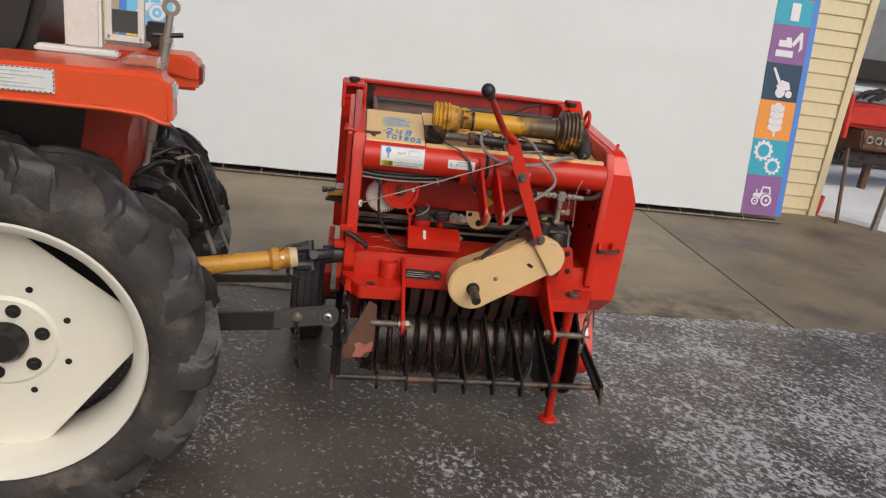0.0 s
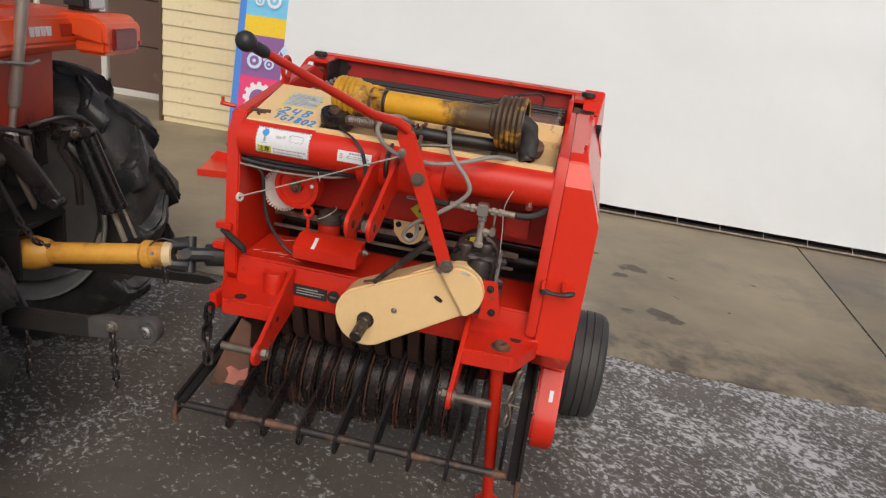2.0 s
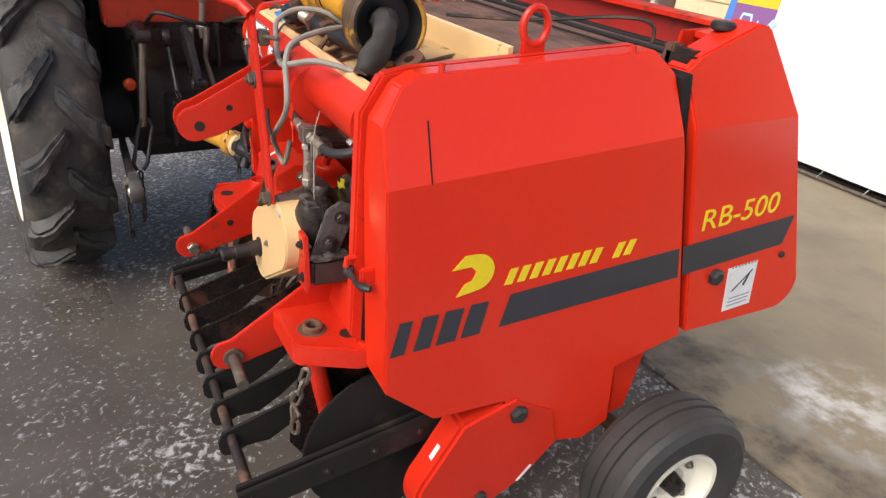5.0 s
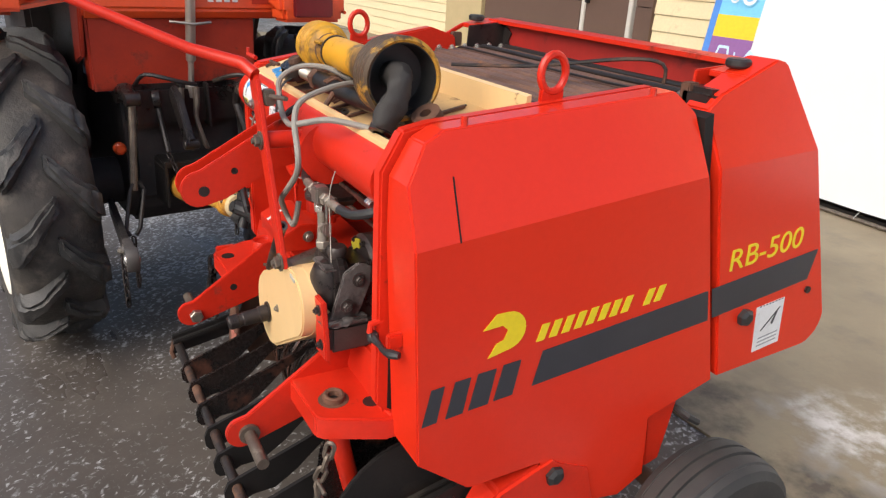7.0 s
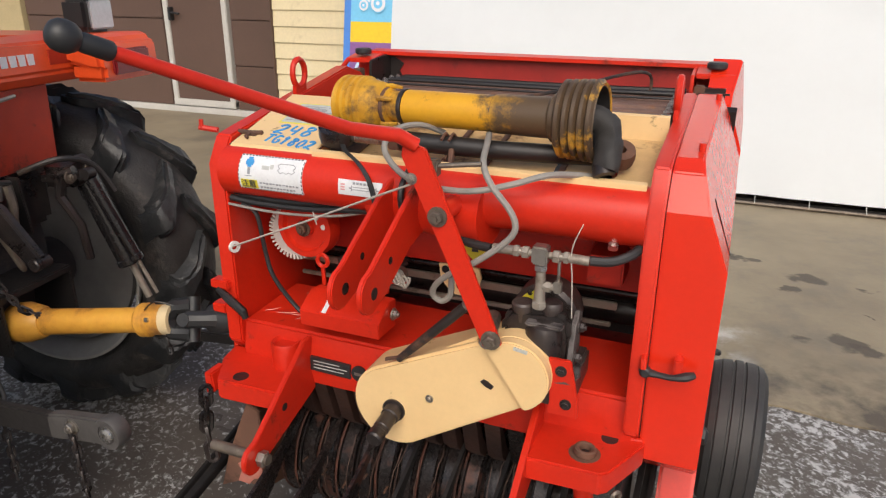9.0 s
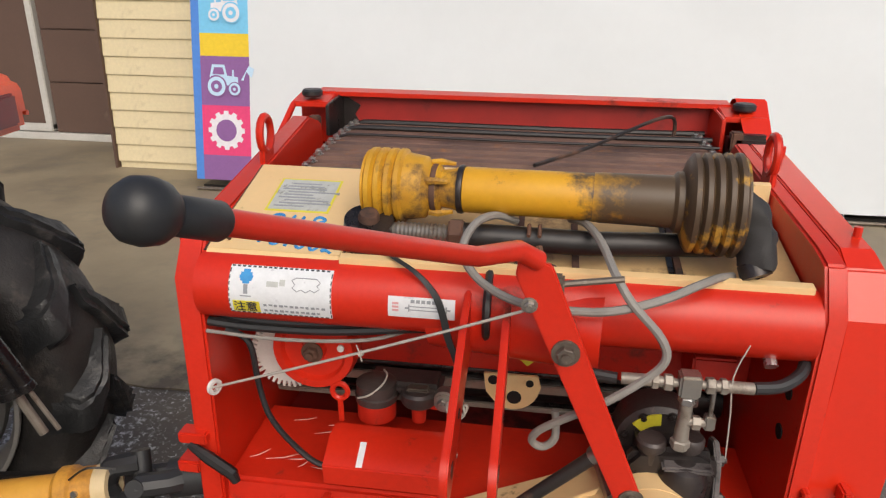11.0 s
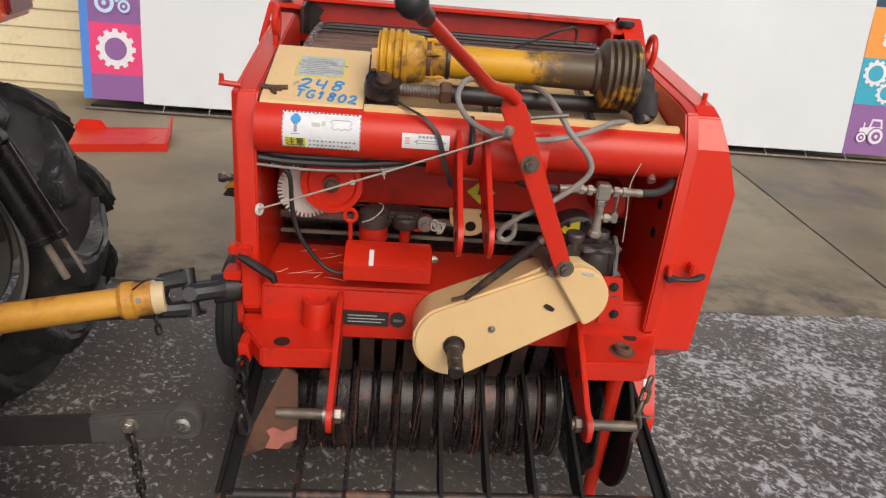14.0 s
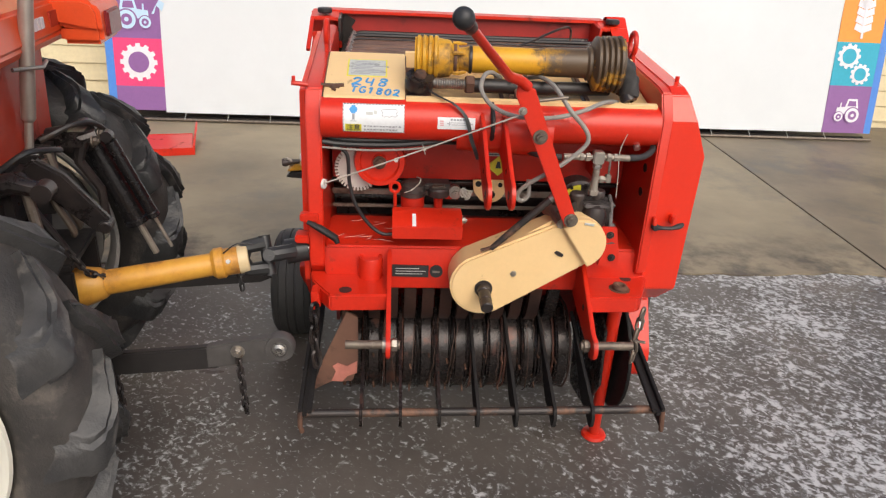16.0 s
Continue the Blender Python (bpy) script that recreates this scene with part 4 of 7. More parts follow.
def lug_set(x, s):
    g = P("hitch_lug", lug(x), RED_FRAME, "red lower hitch lug")
    P("hitch_pin", pipe([(x - s * 0.03, -0.118, 0.495), (x + s * 0.108, -0.118, 0.495)], 0.0115, 12), PIN, "worn steel hitch pin", g)
    b = disc((x - s * 0.016, -0.118, 0.495), (1, 0, 0), 0.017, 0.016, 6, None, 0.002)
    b = disc((x + s * 0.01, -0.118, 0.495), (1, 0, 0), 0.02, 0.008, 16, b)
    P("nut", b, STEEL if s < 0 else PIN, "", g)
    P("drilled_hole", disc((x + 0.0, -0.02, 0.555), (1, 0, 0), 0.009, 0.0135, 12), GREASE, "", g)


lug_set(-0.272, -1)
lug_set(0.258, 1)
P("gusset_plate", prism([(0.284, 0.664), (0.34, 0.664), (0.338, 0.7), (0.322, 0.776), (0.282, 0.776), (0.288, 0.69)], "y", 0.012, 0.022, 0.002), RED_FRAME)
for x, z in ((0.306, 0.755), (0.318, 0.69)):
    P("bolt", bolt((x, 0.012, z), (0, -1, 0), 0.007), GREASE)


def top_hitch(x):
    p = [(0.11, 1.065), (0.03, 1.04), (-0.125, 0.952)] + outline((-0.13, 0.912), 0.037, 95, 275, 10) + [(-0.08, 0.888), (0.02, 0.94), (0.11, 0.96)]
    g = P("top_hitch_plate", prism(p, "x", x - 0.005, x + 0.005, 0.002), RED, "red upper hitch plate")
    P("pin_hole", disc((x, -0.122, 0.908), (1, 0, 0), 0.011, 0.0115, 14), GREASE, "", g)
    P("pin_hole", disc((x, -0.06, 0.945), (1, 0, 0), 0.007, 0.0115, 12), GREASE, "", g)


top_hitch(0.008)
top_hitch(-0.047)

# panels behind the frame
P("inner_panel", box(-0.44, 0.414, 0.30, 0.312, 0.80, 0.965, 0.003), RED_WORN, "red inner panel")
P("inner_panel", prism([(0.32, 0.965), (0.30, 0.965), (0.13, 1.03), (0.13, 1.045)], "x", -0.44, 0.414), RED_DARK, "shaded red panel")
P("rib", box(0.0, 0.3, 0.275, 0.3, 0.90, 0.93, 0.003), RED_WORN)
P("bracket", box(0.3, 0.37, 0.22, 0.3, 0.84, 0.9, 0.004), RED_WORN)
# Dark sheet stands in for the shade deep in the chamber.
P("chamber_shade", box(-0.444, 0.412, 0.47, 0.48, 0.5, 1.02), GREASE, "dark sheet for the shaded depth of the chamber")
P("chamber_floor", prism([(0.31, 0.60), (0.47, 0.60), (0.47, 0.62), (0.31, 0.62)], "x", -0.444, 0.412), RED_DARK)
for y, z, r in ((0.33, 0.782, 0.006), (0.41, 0.76, 0.03), (0.43, 0.70, 0.035)):
    P("chamber_roller", pipe([(-0.444, y, z), (0.412, y, z)], r, 14), GREASE, "dark chamber roller")
for z0, z1, x1 in ((0.736, 0.754, 0.35), (0.695, 0.705, 0.34)):
    P("chamber_bar", box(-0.444, x1, 0.335, 0.345, z0, z1, 0.002), LINK_STEEL, "weathered flat bar across the chamber" if x1 > 0.345 else "")
plate = P("cover_plate", prism([(-0.035, 0.812), (0.06, 0.812), (0.066, 0.79)] + outline((0.016, 0.79), 0.048, -10, -120, 8) + [(-0.03, 0.775)], "y", 0.268, 0.275, 0.001), CREAM, "cream drilled bracket plate")
for x, z, r in ((-0.018, 0.8, 0.009), (0.046, 0.798, 0.007), (0.02, 0.768, 0.013)):
    P("plate_hole", disc((x, 0.2675, z), (0, 1, 0), r, 0.002, 14), MATT_BLACK, "", plate)
wl = P("warning_label", box(-0.01, 0.06, 0.296, 0.2995, 0.876, 0.9), GREYTAG, "worn warning label")
for z in (0.88, 0.886, 0.892):
    P("print_line", box(-0.005, 0.05, 0.2945, 0.296, z, z + 0.0025), INK, "", wl)
P("warning_diamond", prism([(0.04, 0.816), (0.074, 0.846), (0.04, 0.876), (0.006, 0.846)], "y", 0.296, 0.2992), LABEL_YELLOW, "yellow warning diamond", wl)
P("warning_sign", prism([(0.032, 0.84), (0.048, 0.84), (0.044, 0.86), (0.036, 0.86)], "y", 0.2945, 0.296), INK, "", wl)

# pulley and toothed wheel
whl = prism(gear_shape((-0.362, 0.862), 0.063, 0, 40), "y", 0.19, 0.202)
P("toothed_wheel", whl, GEAR_WHITE, "white nylon toothed wheel")
pul = lathe([(0, -0.008), (0.018, -0.008), (0.02, 0.004), (0.05, 0.004), (0.054, -0.006), (0.066, -0.006), (0.07, 0.01), (0.07, 0.03), (0, 0.03)], (-0.302, 0.155, 0.895), (0, 1, 0), 40)
pulley = P("twine_pulley", pul, RED, "red pressed pulley")
P("hub_bolt", bolt((-0.302, 0.148, 0.895), (0, -1, 0), 0.012), RUST, "rusty hub bolt", pulley)
P("sight_dot", disc((-0.258, 0.158, 0.9), (0, 1, 0), 0.006, 0.006, 12), WHITE, "white dot", pulley)
P("twine_plate", prism([(-0.35, 0.955), (-0.22, 0.965), (-0.2, 0.93), (-0.36, 0.92)], "y", 0.18, 0.19), RED_WORN)

# control box with its valves
ctrl = P("control_box", prism([(0.06, 0.712), (0.058, 0.748), (0.105, 0.775), (0.14, 0.773), (0.14, 0.71)], "x", -0.266, -0.079, 0.002), RED, "small red sheet metal box")
P("white_mark", prism([(0.0595, 0.7505), (0.0955, 0.7712), (0.0965, 0.7695), (0.0605, 0.749)], "x", -0.213, -0.203), STICKER, "white paint mark", ctrl)
P("cap", lathe([(0, 0), (0.033, 0), (0.033, 0.03), (0.026, 0.034), (0, 0.034)], (-0.21, 0.195, 0.757), (0, 0, 1), 22), RED_WORN, "red valve base", ctrl)
P("solenoid", lathe([(0, 0), (0.036, 0), (0.037, 0.012), (0.034, 0.014), (0.034, 0.032), (0.022, 0.038), (0, 0.038)], (-0.21, 0.195, 0.79), (0, 0, 1), 22), OILY, "dark oily solenoid", ctrl)
P("solenoid", lathe([(0, 0), (0.029, 0), (0.031, 0.004), (0.031, 0.02), (0.027, 0.025), (0.012, 0.027), (0, 0.024)], (-0.138, 0.2, 0.787), (0, 0, 1), 22), OILY, "dark oily solenoid", ctrl)
P("valve_cap", box(-0.157, -0.119, 0.185, 0.217, 0.809, 0.818, 0.003), PIN, "", ctrl)
P("valve_lever", box(-0.12, -0.082, 0.187, 0.201, 0.78, 0.789, 0.002), RED_WORN, "", ctrl)
P("cap", lathe([(0, 0), (0.012, 0), (0.014, 0.04), (0, 0.04)], (-0.138, 0.2, 0.75), (0, 0, 1), 14), RED_WORN, "", ctrl)
P("valve_bridge", box(-0.23, -0.1, 0.195, 0.255, 0.798, 0.82, 0.008), OILY, "", ctrl)
P("eye_hook", pipe([(-0.26 + 0.013 * math.cos(a), 0.15, 0.826 + 0.014 * math.sin(a)) for a in [k * math.pi / 6 for k in range(12)]], 0.005, 6, pipe([(-0.26, 0.15, 0.812), (-0.259, 0.15, 0.77)], 0.005, 6), closed=True), RED, "red eye hook", ctrl)
b = None
for k in range(5):
    b = pipe([(-0.075 + 0.008 * math.cos(a + k) + 0.004 * k, 0.14 + 0.003 * k, 0.818 + 0.013 * math.sin(a) - 0.003 * k) for a in [j * math.pi / 5 for j in range(10)]], 0.0025, 5, b, closed=True)
P("valve_bolt", disc((-0.093, 0.19, 0.805), (0, 1, 0), 0.017, 0.018, 14, bolt((-0.093, 0.182, 0.8), (0, -1, 0), 0.011)), STEEL, "grey steel nut and washer", ctrl)
P("twine_end", pipe([(-0.235, 0.165, 0.805), (-0.215, 0.16, 0.815), (-0.195, 0.17, 0.83), (-0.19, 0.19, 0.838), (-0.2, 0.21, 0.836)], 0.0018, 5, smooth=4), CORD, "frayed pale twine", ctrl)
P("wire_coil", b, CORD, "loose coil of pale cord")
P("side_pin", bolt((-0.076, 0.12, 0.745), (1, 0, 0), 0.009), STEEL, "", ctrl)

# stickers and plates on the tube and the crossmember
def tube_sticker(x0, x1, z0, z1, r=0.0535):
    a0, a1 = math.asin((z0 - 1.022) / 0.054), math.asin((z1 - 1.022) / 0.054)
    b = bmesh.new()
    prev = None
    for i in range(9):
        a = a0 + (a1 - a0) * i / 8
        row = [b.verts.new((x, 0.115 - q * math.cos(a), 1.022 + q * math.sin(a))) for x in (x0, x1) for q in (0.0515, r)]
        if prev:
            for f in ((0, 1), (1, 3), (3, 2), (2, 0)):
                b.faces.new((prev[f[0]], prev[f[1]], row[f[1]], row[f[0]]))
        else:
            b.faces.new((row[0], row[1], row[3], row[2]))
        prev = row
    b.faces.new((prev[0], prev[1], prev[3], prev[2]))
    return b


lab = P("safety_label", tube_sticker(-0.392, -0.24, 0.998, 1.066), STICKER, "white safety label", tube, 60)
P("label_field", tube_sticker(-0.386, -0.346, 1.001, 1.019, 0.0542), LABEL_YELLOW, "", lab, 60)
for z, w in ((1.046, 0.005), (1.0495, 0.0085), (1.053, 0.01), (1.0565, 0.0085), (1.06, 0.005)):
    P("label_roundel", tube_sticker(-0.366 - w, -0.366 + w, z - 0.0018, z + 0.0018, 0.0542), INK_BLUE, "", lab, 60)
def on_tube(x, z, r=0.0543):
    return (x, 0.115 - math.sqrt(max(0.0, r * r - (z - 1.022) ** 2)), z)


cloud = [(-0.298, 1.052), (-0.292, 1.0555), (-0.262, 1.0555), (-0.256, 1.051), (-0.261, 1.047), (-0.257, 1.043), (-0.264, 1.0385), (-0.27, 1.0415), (-0.277, 1.0375), (-0.284, 1.041), (-0.29, 1.038), (-0.297, 1.043), (-0.293, 1.047)]
P("label_picture", pipe([on_tube(x, z) for x, z in cloud], 0.0007, 5, closed=True), INK_GREY, "", lab)
for x0, x1, z0, z1 in ((-0.335, -0.318, 1.042, 1.049), (-0.316, -0.308, 1.044, 1.052)):
    P("label_picture", tube_sticker(x0, x1, z0, z1, 0.0541), GREYTAG, "", lab, 60)
for z, n in ((1.0125, 12), (1.0035, 11)):
    for i in range(n):
        P("print_bar", tube_sticker(-0.34 + 0.0078 * i, -0.3355 + 0.0078 * i + 0.001 * (i % 2), z + 0.001 * (i % 3 == 1), z + 0.0035, 0.0541), INK_GREY, "", lab, 60)
for i in range(19):
    P("border_dash", tube_sticker(-0.39 + 0.0078 * i, -0.3855 + 0.0078 * i, 1.064, 1.0655, 0.0542), INK, "", lab, 60)
    P("border_dash", tube_sticker(-0.39 + 0.0078 * i, -0.3855 + 0.0078 * i, 0.9985, 0.9998, 0.0542), INK, "", lab, 60)
for i in range(8):
    for x in (-0.3915, -0.2415):
        P("border_dash", tube_sticker(x, x + 0.0014, 1.0 + 0.0082 * i, 1.0048 + 0.0082 * i, 0.0542), INK, "", lab, 60)
for x0, x1, z0, z1 in ((-0.369, -0.363, 1.03, 1.0435), (-0.374, -0.358, 1.026, 1.0275)):
    P("label_figure", tube_sticker(x0, x1, z0, z1, 0.0542), INK_GREY, "", lab, 60)
lettering("label_word", "注意", 0.018, pose(-0.366, 0.0604, 1.0099, 102, 0, 0), INK, lab, 0.0004)
lab2 = P("arrow_label", tube_sticker(-0.158, -0.064, 1.012, 1.042), STICKER, "white arrow label", tube, 60)
for x0, x1, z0, z1 in ((-0.128, -0.076, 1.0285, 1.0297), (-0.128, -0.076, 1.0235, 1.0247), (-0.134, -0.128, 1.0255, 1.0277), (-0.129, -0.1275, 1.0215, 1.0317), (-0.076, -0.07, 1.0255, 1.0277), (-0.0765, -0.075, 1.0215, 1.0317)):
    P("arrow_line", tube_sticker(x0, x1, z0, z1, 0.0542), INK_GREY, "", lab2, 60)
for i in range(6):
    P("print_bar", tube_sticker(-0.126 + 0.0075 * i, -0.1205 + 0.0075 * i, 1.034, 1.0385, 0.0542), INK_GREY, "", lab2, 60)
FADED_PINK = icon_material("faded_pink_print", (0.72, 0.36, 0.36))
for z in (1.021, 1.026, 1.031):
    P("label_picture", tube_sticker(-0.152, -0.143, z, z + 0.003, 0.0542), FADED_PINK, "", lab2, 60)
P("strap", pipe([(-0.02, 0.11, 1.077), (-0.02, 0.058, 1.045), (-0.02, 0.056, 1.0), (-0.02, 0.1, 0.967)], 0.006, 6, smooth=4), PLASTIC, "black rubber strap")


def ribbon(points, width, thick):
    """A flat band along points, its width mostly sideways."""
    b = pipe(points, 1.0, 4, smooth=5)
    fine = []
    n = len(b.verts) // 4
    b.verts.ensure_lookup_table()
    for i in range(n):
        ring = [b.verts[4 * i + k] for k in range(4)]
        mid = sum((v.co for v in ring), Vector()) / 4
        for k, v in enumerate(ring):
            v.co = mid + Vector(((-1 if k in (0, 3) else 1) * width / 2, (-1 if k < 2 else 1) * thick / 2, 0))
    return b


P("strap", ribbon([(-0.185, 0.13, 1.097), (-0.16, 0.1, 1.088), (-0.12, 0.075, 1.074), (-0.092, 0.061, 1.05), (-0.08, 0.056, 1.022), (-0.072, 0.053, 0.99), (-0.062, 0.05, 0.965), (-0.053, 0.05, 0.94)], 0.01, 0.003), PLASTIC, "black strap hanging over the tube")
plate = P("name_plate", prism([(-0.264, 0.59), (-0.164, 0.588), (-0.164, 0.622), (-0.264, 0.624)], "y", 0.082, 0.088), PLASTIC, "black type plate")
for z, x1 in ((0.614, -0.19), (0.606, -0.172), (0.598, -0.18)):
    P("plate_line", prism([(-0.255, z), (x1, z), (x1, z + 0.0015), (-0.255, z + 0.0015)], "y", 0.0805, 0.082), GREYTAG, "", plate)
P("round_badge", disc((-0.143, 0.084, 0.606), (0, 1, 0), 0.018, 0.006, 24), PLASTIC, "round black badge")
P("badge_bar", prism([(-0.153, 0.603), (-0.133, 0.603), (-0.133, 0.609), (-0.153, 0.609)], "y", 0.0795, 0.081), STEEL)

# belt guard
big, small_end = (-0.022, 0.605), (0.222, 0.737)
R1, R2 = 0.088, 0.07
tilt = math.degrees(math.atan2(small_end[1] - big[1], small_end[0] - big[0]))
stadium = outline(big, R1, tilt + 92, tilt + 268, 18) + outline(small_end, R2, tilt - 88, tilt + 88, 16)
guard = P("belt_guard", prism(stadium, "y", 0.004, 0.095, 0.006), CREAM, "cream painted belt guard")
lobe = outline(small_end, R2 - 0.001, tilt - 97, tilt + 80, 16) + [(small_end[0] - 0.05, small_end[1] + 0.046)]
P("guard_cap", prism(lobe, "y", -0.014, 0.02, 0.003), CREAM, "raised end of the guard", guard)
P("shaft_opening", disc((-0.02, 0.003, 0.597), (0, 1, 0), 0.024, 0.006, 26), GREASE, "dark shaft opening", guard)
b = lathe([(0, -0.088), (0.0135, -0.088), (0.0165, -0.084), (0.0165, -0.066), (0.015, -0.064), (0.015, -0.056), (0.0165, -0.054), (0.0165, -0.02), (0.019, -0.018), (0.019, 0.02), (0, 0.02)], (-0.02, 0.0, 0.596), (0, 1, 0.12), 18)
P("stub_shaft", b, GREASE, "greasy splined stub shaft")
P("guard_bolt", bolt((0.057, 0.004, 0.642), (0, -1, 0), 0.0055), STEEL, "", guard)
P("guard_opening", prism([(0.16, 0.705), (0.166, 0.711), (0.175, 0.708), (0.186, 0.7), (0.182, 0.693), (0.17, 0.697)], "y", 0.0015, 0.006), GREASE, "torn opening", guard)
P("guard_flap", prism([(0.05, 0.73), (0.135, 0.755), (0.15, 0.79), (0.13, 0.778)], "y", 0.02, 0.026, 0.001), CREAM, "", guard)
P("inspection_tag", prism([(0.225, 0.794), (0.25, 0.79), (0.251, 0.796), (0.226, 0.80)], "y", -0.0165, -0.0135), GREYTAG, "", guard)
P("torn_slot", prism([(-0.035, 0.706), (-0.005, 0.716), (-0.006, 0.722), (-0.036, 0.712)], "y", 0.001, 0.006), RUST, "", guard)
P("crank_handle", pipe([(-0.008, 0.006, 0.713), (0.04, 0.004, 0.762), (0.132, -0.002, 0.856)], [0.007, 0.0092, 0.0098], 12), BAR, "black rubber crank handle")
P("crank_tip", lathe([(0.006, 0), (0.0108, 0), (0.0108, 0.012), (0.006, 0.012)], (0.132, -0.002, 0.856), (0.092, -0.006, 0.094), 12, closed=True), STEEL)

# lever
b = prism([(0.062, 1.135), (0.022, 1.15), (0.018, 1.12), (0.172, 0.79), (0.205, 0.80)], "y", -0.022, -0.012, 0.002)
lever = P("lever_arm", b, RED, "flat red lever arm")
P("lever_rod", pipe([(0.045, -0.018, 1.14), (0.02, -0.035, 1.158), (-0.02, -0.125, 1.182), (-0.142, -0.44, 1.316)], [0.0125, 0.0125, 0.011, 0.0085], 14), RED, "long red lever rod", lever)
P("lever_grip", lathe([(0, 0.018), (0.0095, 0.018), (0.012, 0.022), (0.0115, 0.05), (0.0105, 0.056), (0.0135, 0.058), (0.0172, 0.064), (0.0185, 0.0725), (0.0172, 0.081), (0.0125, 0.0875), (0.006, 0.0905), (0, 0.091)], (-0.1351, -0.4217, 1.3082), (-0.336, -0.866, 0.369), 24), PLASTIC, "black ball grip on a sleeve", lever)
P("pivot_bolt", bolt((0.085, -0.022, 1.022), (0, -1, 0), 0.012), PIN, "", lever)
P("pivot_pipe", pipe([(0.085, -0.02, 1.022), (0.085, 0.08, 1.022)], 0.017, 14), RED, "", lever)
P("slot_bolt", bolt((0.037, -0.021, 1.083), (0, -1, 0), 0.007), STEEL, "", lever)
P("lower_pin", bolt((0.186, -0.021, 0.808), (0, -1, 0), 0.012), PIN, "", lever)
b = box(0.052, 0.078, -0.01, 0.012, 1.085, 1.115, 0.003)
P("rod_clamp", pipe([(0.06, 0.0, 1.102), (0.15, 0.01, 1.112)], 0.0045, 8, b), PIN, "steel clamp with a short rod", lever)
P("adjuster", pipe([(0.172, 0.0, 0.79), (0.16, 0.06, 0.8), (0.15, 0.1, 0.79)], 0.016, 10), STEEL)

# hydraulic block
P("pump_body", box(0.175, 0.308, 0.055, 0.19, 0.69, 0.825, 0.03), GREASE, "greasy black hydraulic pump")
P("pump_front", prism([(0.182, 0.70), (0.312, 0.70), (0.314, 0.80), (0.306, 0.838), (0.286, 0.85), (0.2, 0.842), (0.182, 0.82)], "y", 0.044, 0.072, 0.009), GREASE)
for x, top, r in ((0.219, 0.856, 0.021), (0.272, 0.864, 0.019)):
    P("pump_boss", lathe([(0, 0), (r * 0.75, 0), (r * 0.8, 0.03), (r, 0.036), (r, 0.046), (r * 0.86, 0.05), (0, 0.051)], (x, 0.06, top - 0.051), (0, 0, 1), 20), OILY, "round oily boss")
P("pump_bulge", lathe([(0, 0), (0.03, 0.0), (0.034, 0.012), (0.034, 0.07), (0.026, 0.088), (0.012, 0.096), (0, 0.097)], (0.262, 0.05, 0.737), (0.03, -0.06, 1), 22), GREASE, "rounded greasy casting")
P("pump_bulge", lathe([(0, 0), (0.022, 0.0), (0.028, 0.01), (0.028, 0.05), (0.018, 0.07), (0, 0.074)], (0.212, 0.05, 0.72), (-0.05, 0, 1), 18), GREASE)
# Lighter ledge stands in for the highlight on the pump front.
P("pump_highlight", box(0.232, 0.3, 0.026, 0.052, 0.822, 0.831, 0.003), DUST_CAST, "grey ledge for the highlight along the pump")
P("pump_gusset", prism([(0.03, 0.735), (0.085, 0.735), (0.11, 0.8), (0.11, 0.832), (0.085, 0.842), (0.058, 0.825)], "x", 0.309, 0.318, 0.002), DUST_CAST, "dust-caked grey rib")
for y, z in ((0.085, 0.81), (0.062, 0.76)):
    P("pump_bolt", bolt((0.318, y, z), (1, 0, 0), 0.009), OILY)
flange = box(0.19, 0.33, 0.012, 0.1, 0.722, 0.737, 0.004)
bmesh.ops.subdivide_edges(flange, edges=[e for e in flange.edges if e.calc_length() > 0.03], cuts=8, use_grid_fill=True)
for v in flange.verts:
    v.co += 0.006 * noise.noise_vector(v.co * 70) + 0.003 * noise.noise_vector(v.co * 190)
P("pump_flange", flange, DUST_CAST, "crumbling dust-caked flange", None, 60)
P("pump_foot", box(0.198, 0.326, 0.028, 0.18, 0.668, 0.724, 0.006), OILY, "oily brown pump foot")
motor = P("pump_motor", lathe([(0, 0), (0.056, 0), (0.064, 0.007), (0.064, 0.06), (0.05, 0.08), (0, 0.085)], (0.243, 0.12, 0.8), (0, 1, 0), 32), OILY, "dark round motor casing")
P("motor_label", prism(outline((0.243, 0.8), 0.0555, 92, 140, 10) + outline((0.243, 0.8), 0.037, 140, 92, 10), "y", 0.1165, 0.1195), LABEL_YELLOW, "yellow motor label", motor)
for k in range(4):
    a = radians(30 + 45 * k)
    P("motor_screw", bolt((0.243 + 0.054 * math.cos(a), 0.12, 0.8 + 0.054 * math.sin(a)), (0, -1, 0), 0.005), GREASE, "", motor)

P("twine_fragment", pipe([(0.2, 0.06, 0.8), (0.21, 0.045, 0.79), (0.215, 0.042, 0.76), (0.205, 0.045, 0.73)], 0.0018, 5, smooth=4), CORD)
P("fitting", pipe([(0.2525, 0.04, 0.856), (0.253, 0.04, 0.9), (0.253, 0.038, 0.945)], [0.011, 0.009, 0.0085], 12), LINK_STEEL, "steel hydraulic fitting")
P("fitting_nut", disc((0.2525, 0.04, 0.864), (0, 0, 1), 0.0135, 0.013, 6, None, 0.002), LINK_STEEL)
P("fitting_nut", disc((0.253, 0.038, 0.934), (0, 0, 1), 0.012, 0.012, 6, None, 0.002), BRIGHT, "bright steel nut")
P("tee_block", box(0.238, 0.266, 0.024, 0.05, 0.942, 0.975, 0.003), STEEL, "square tee block")
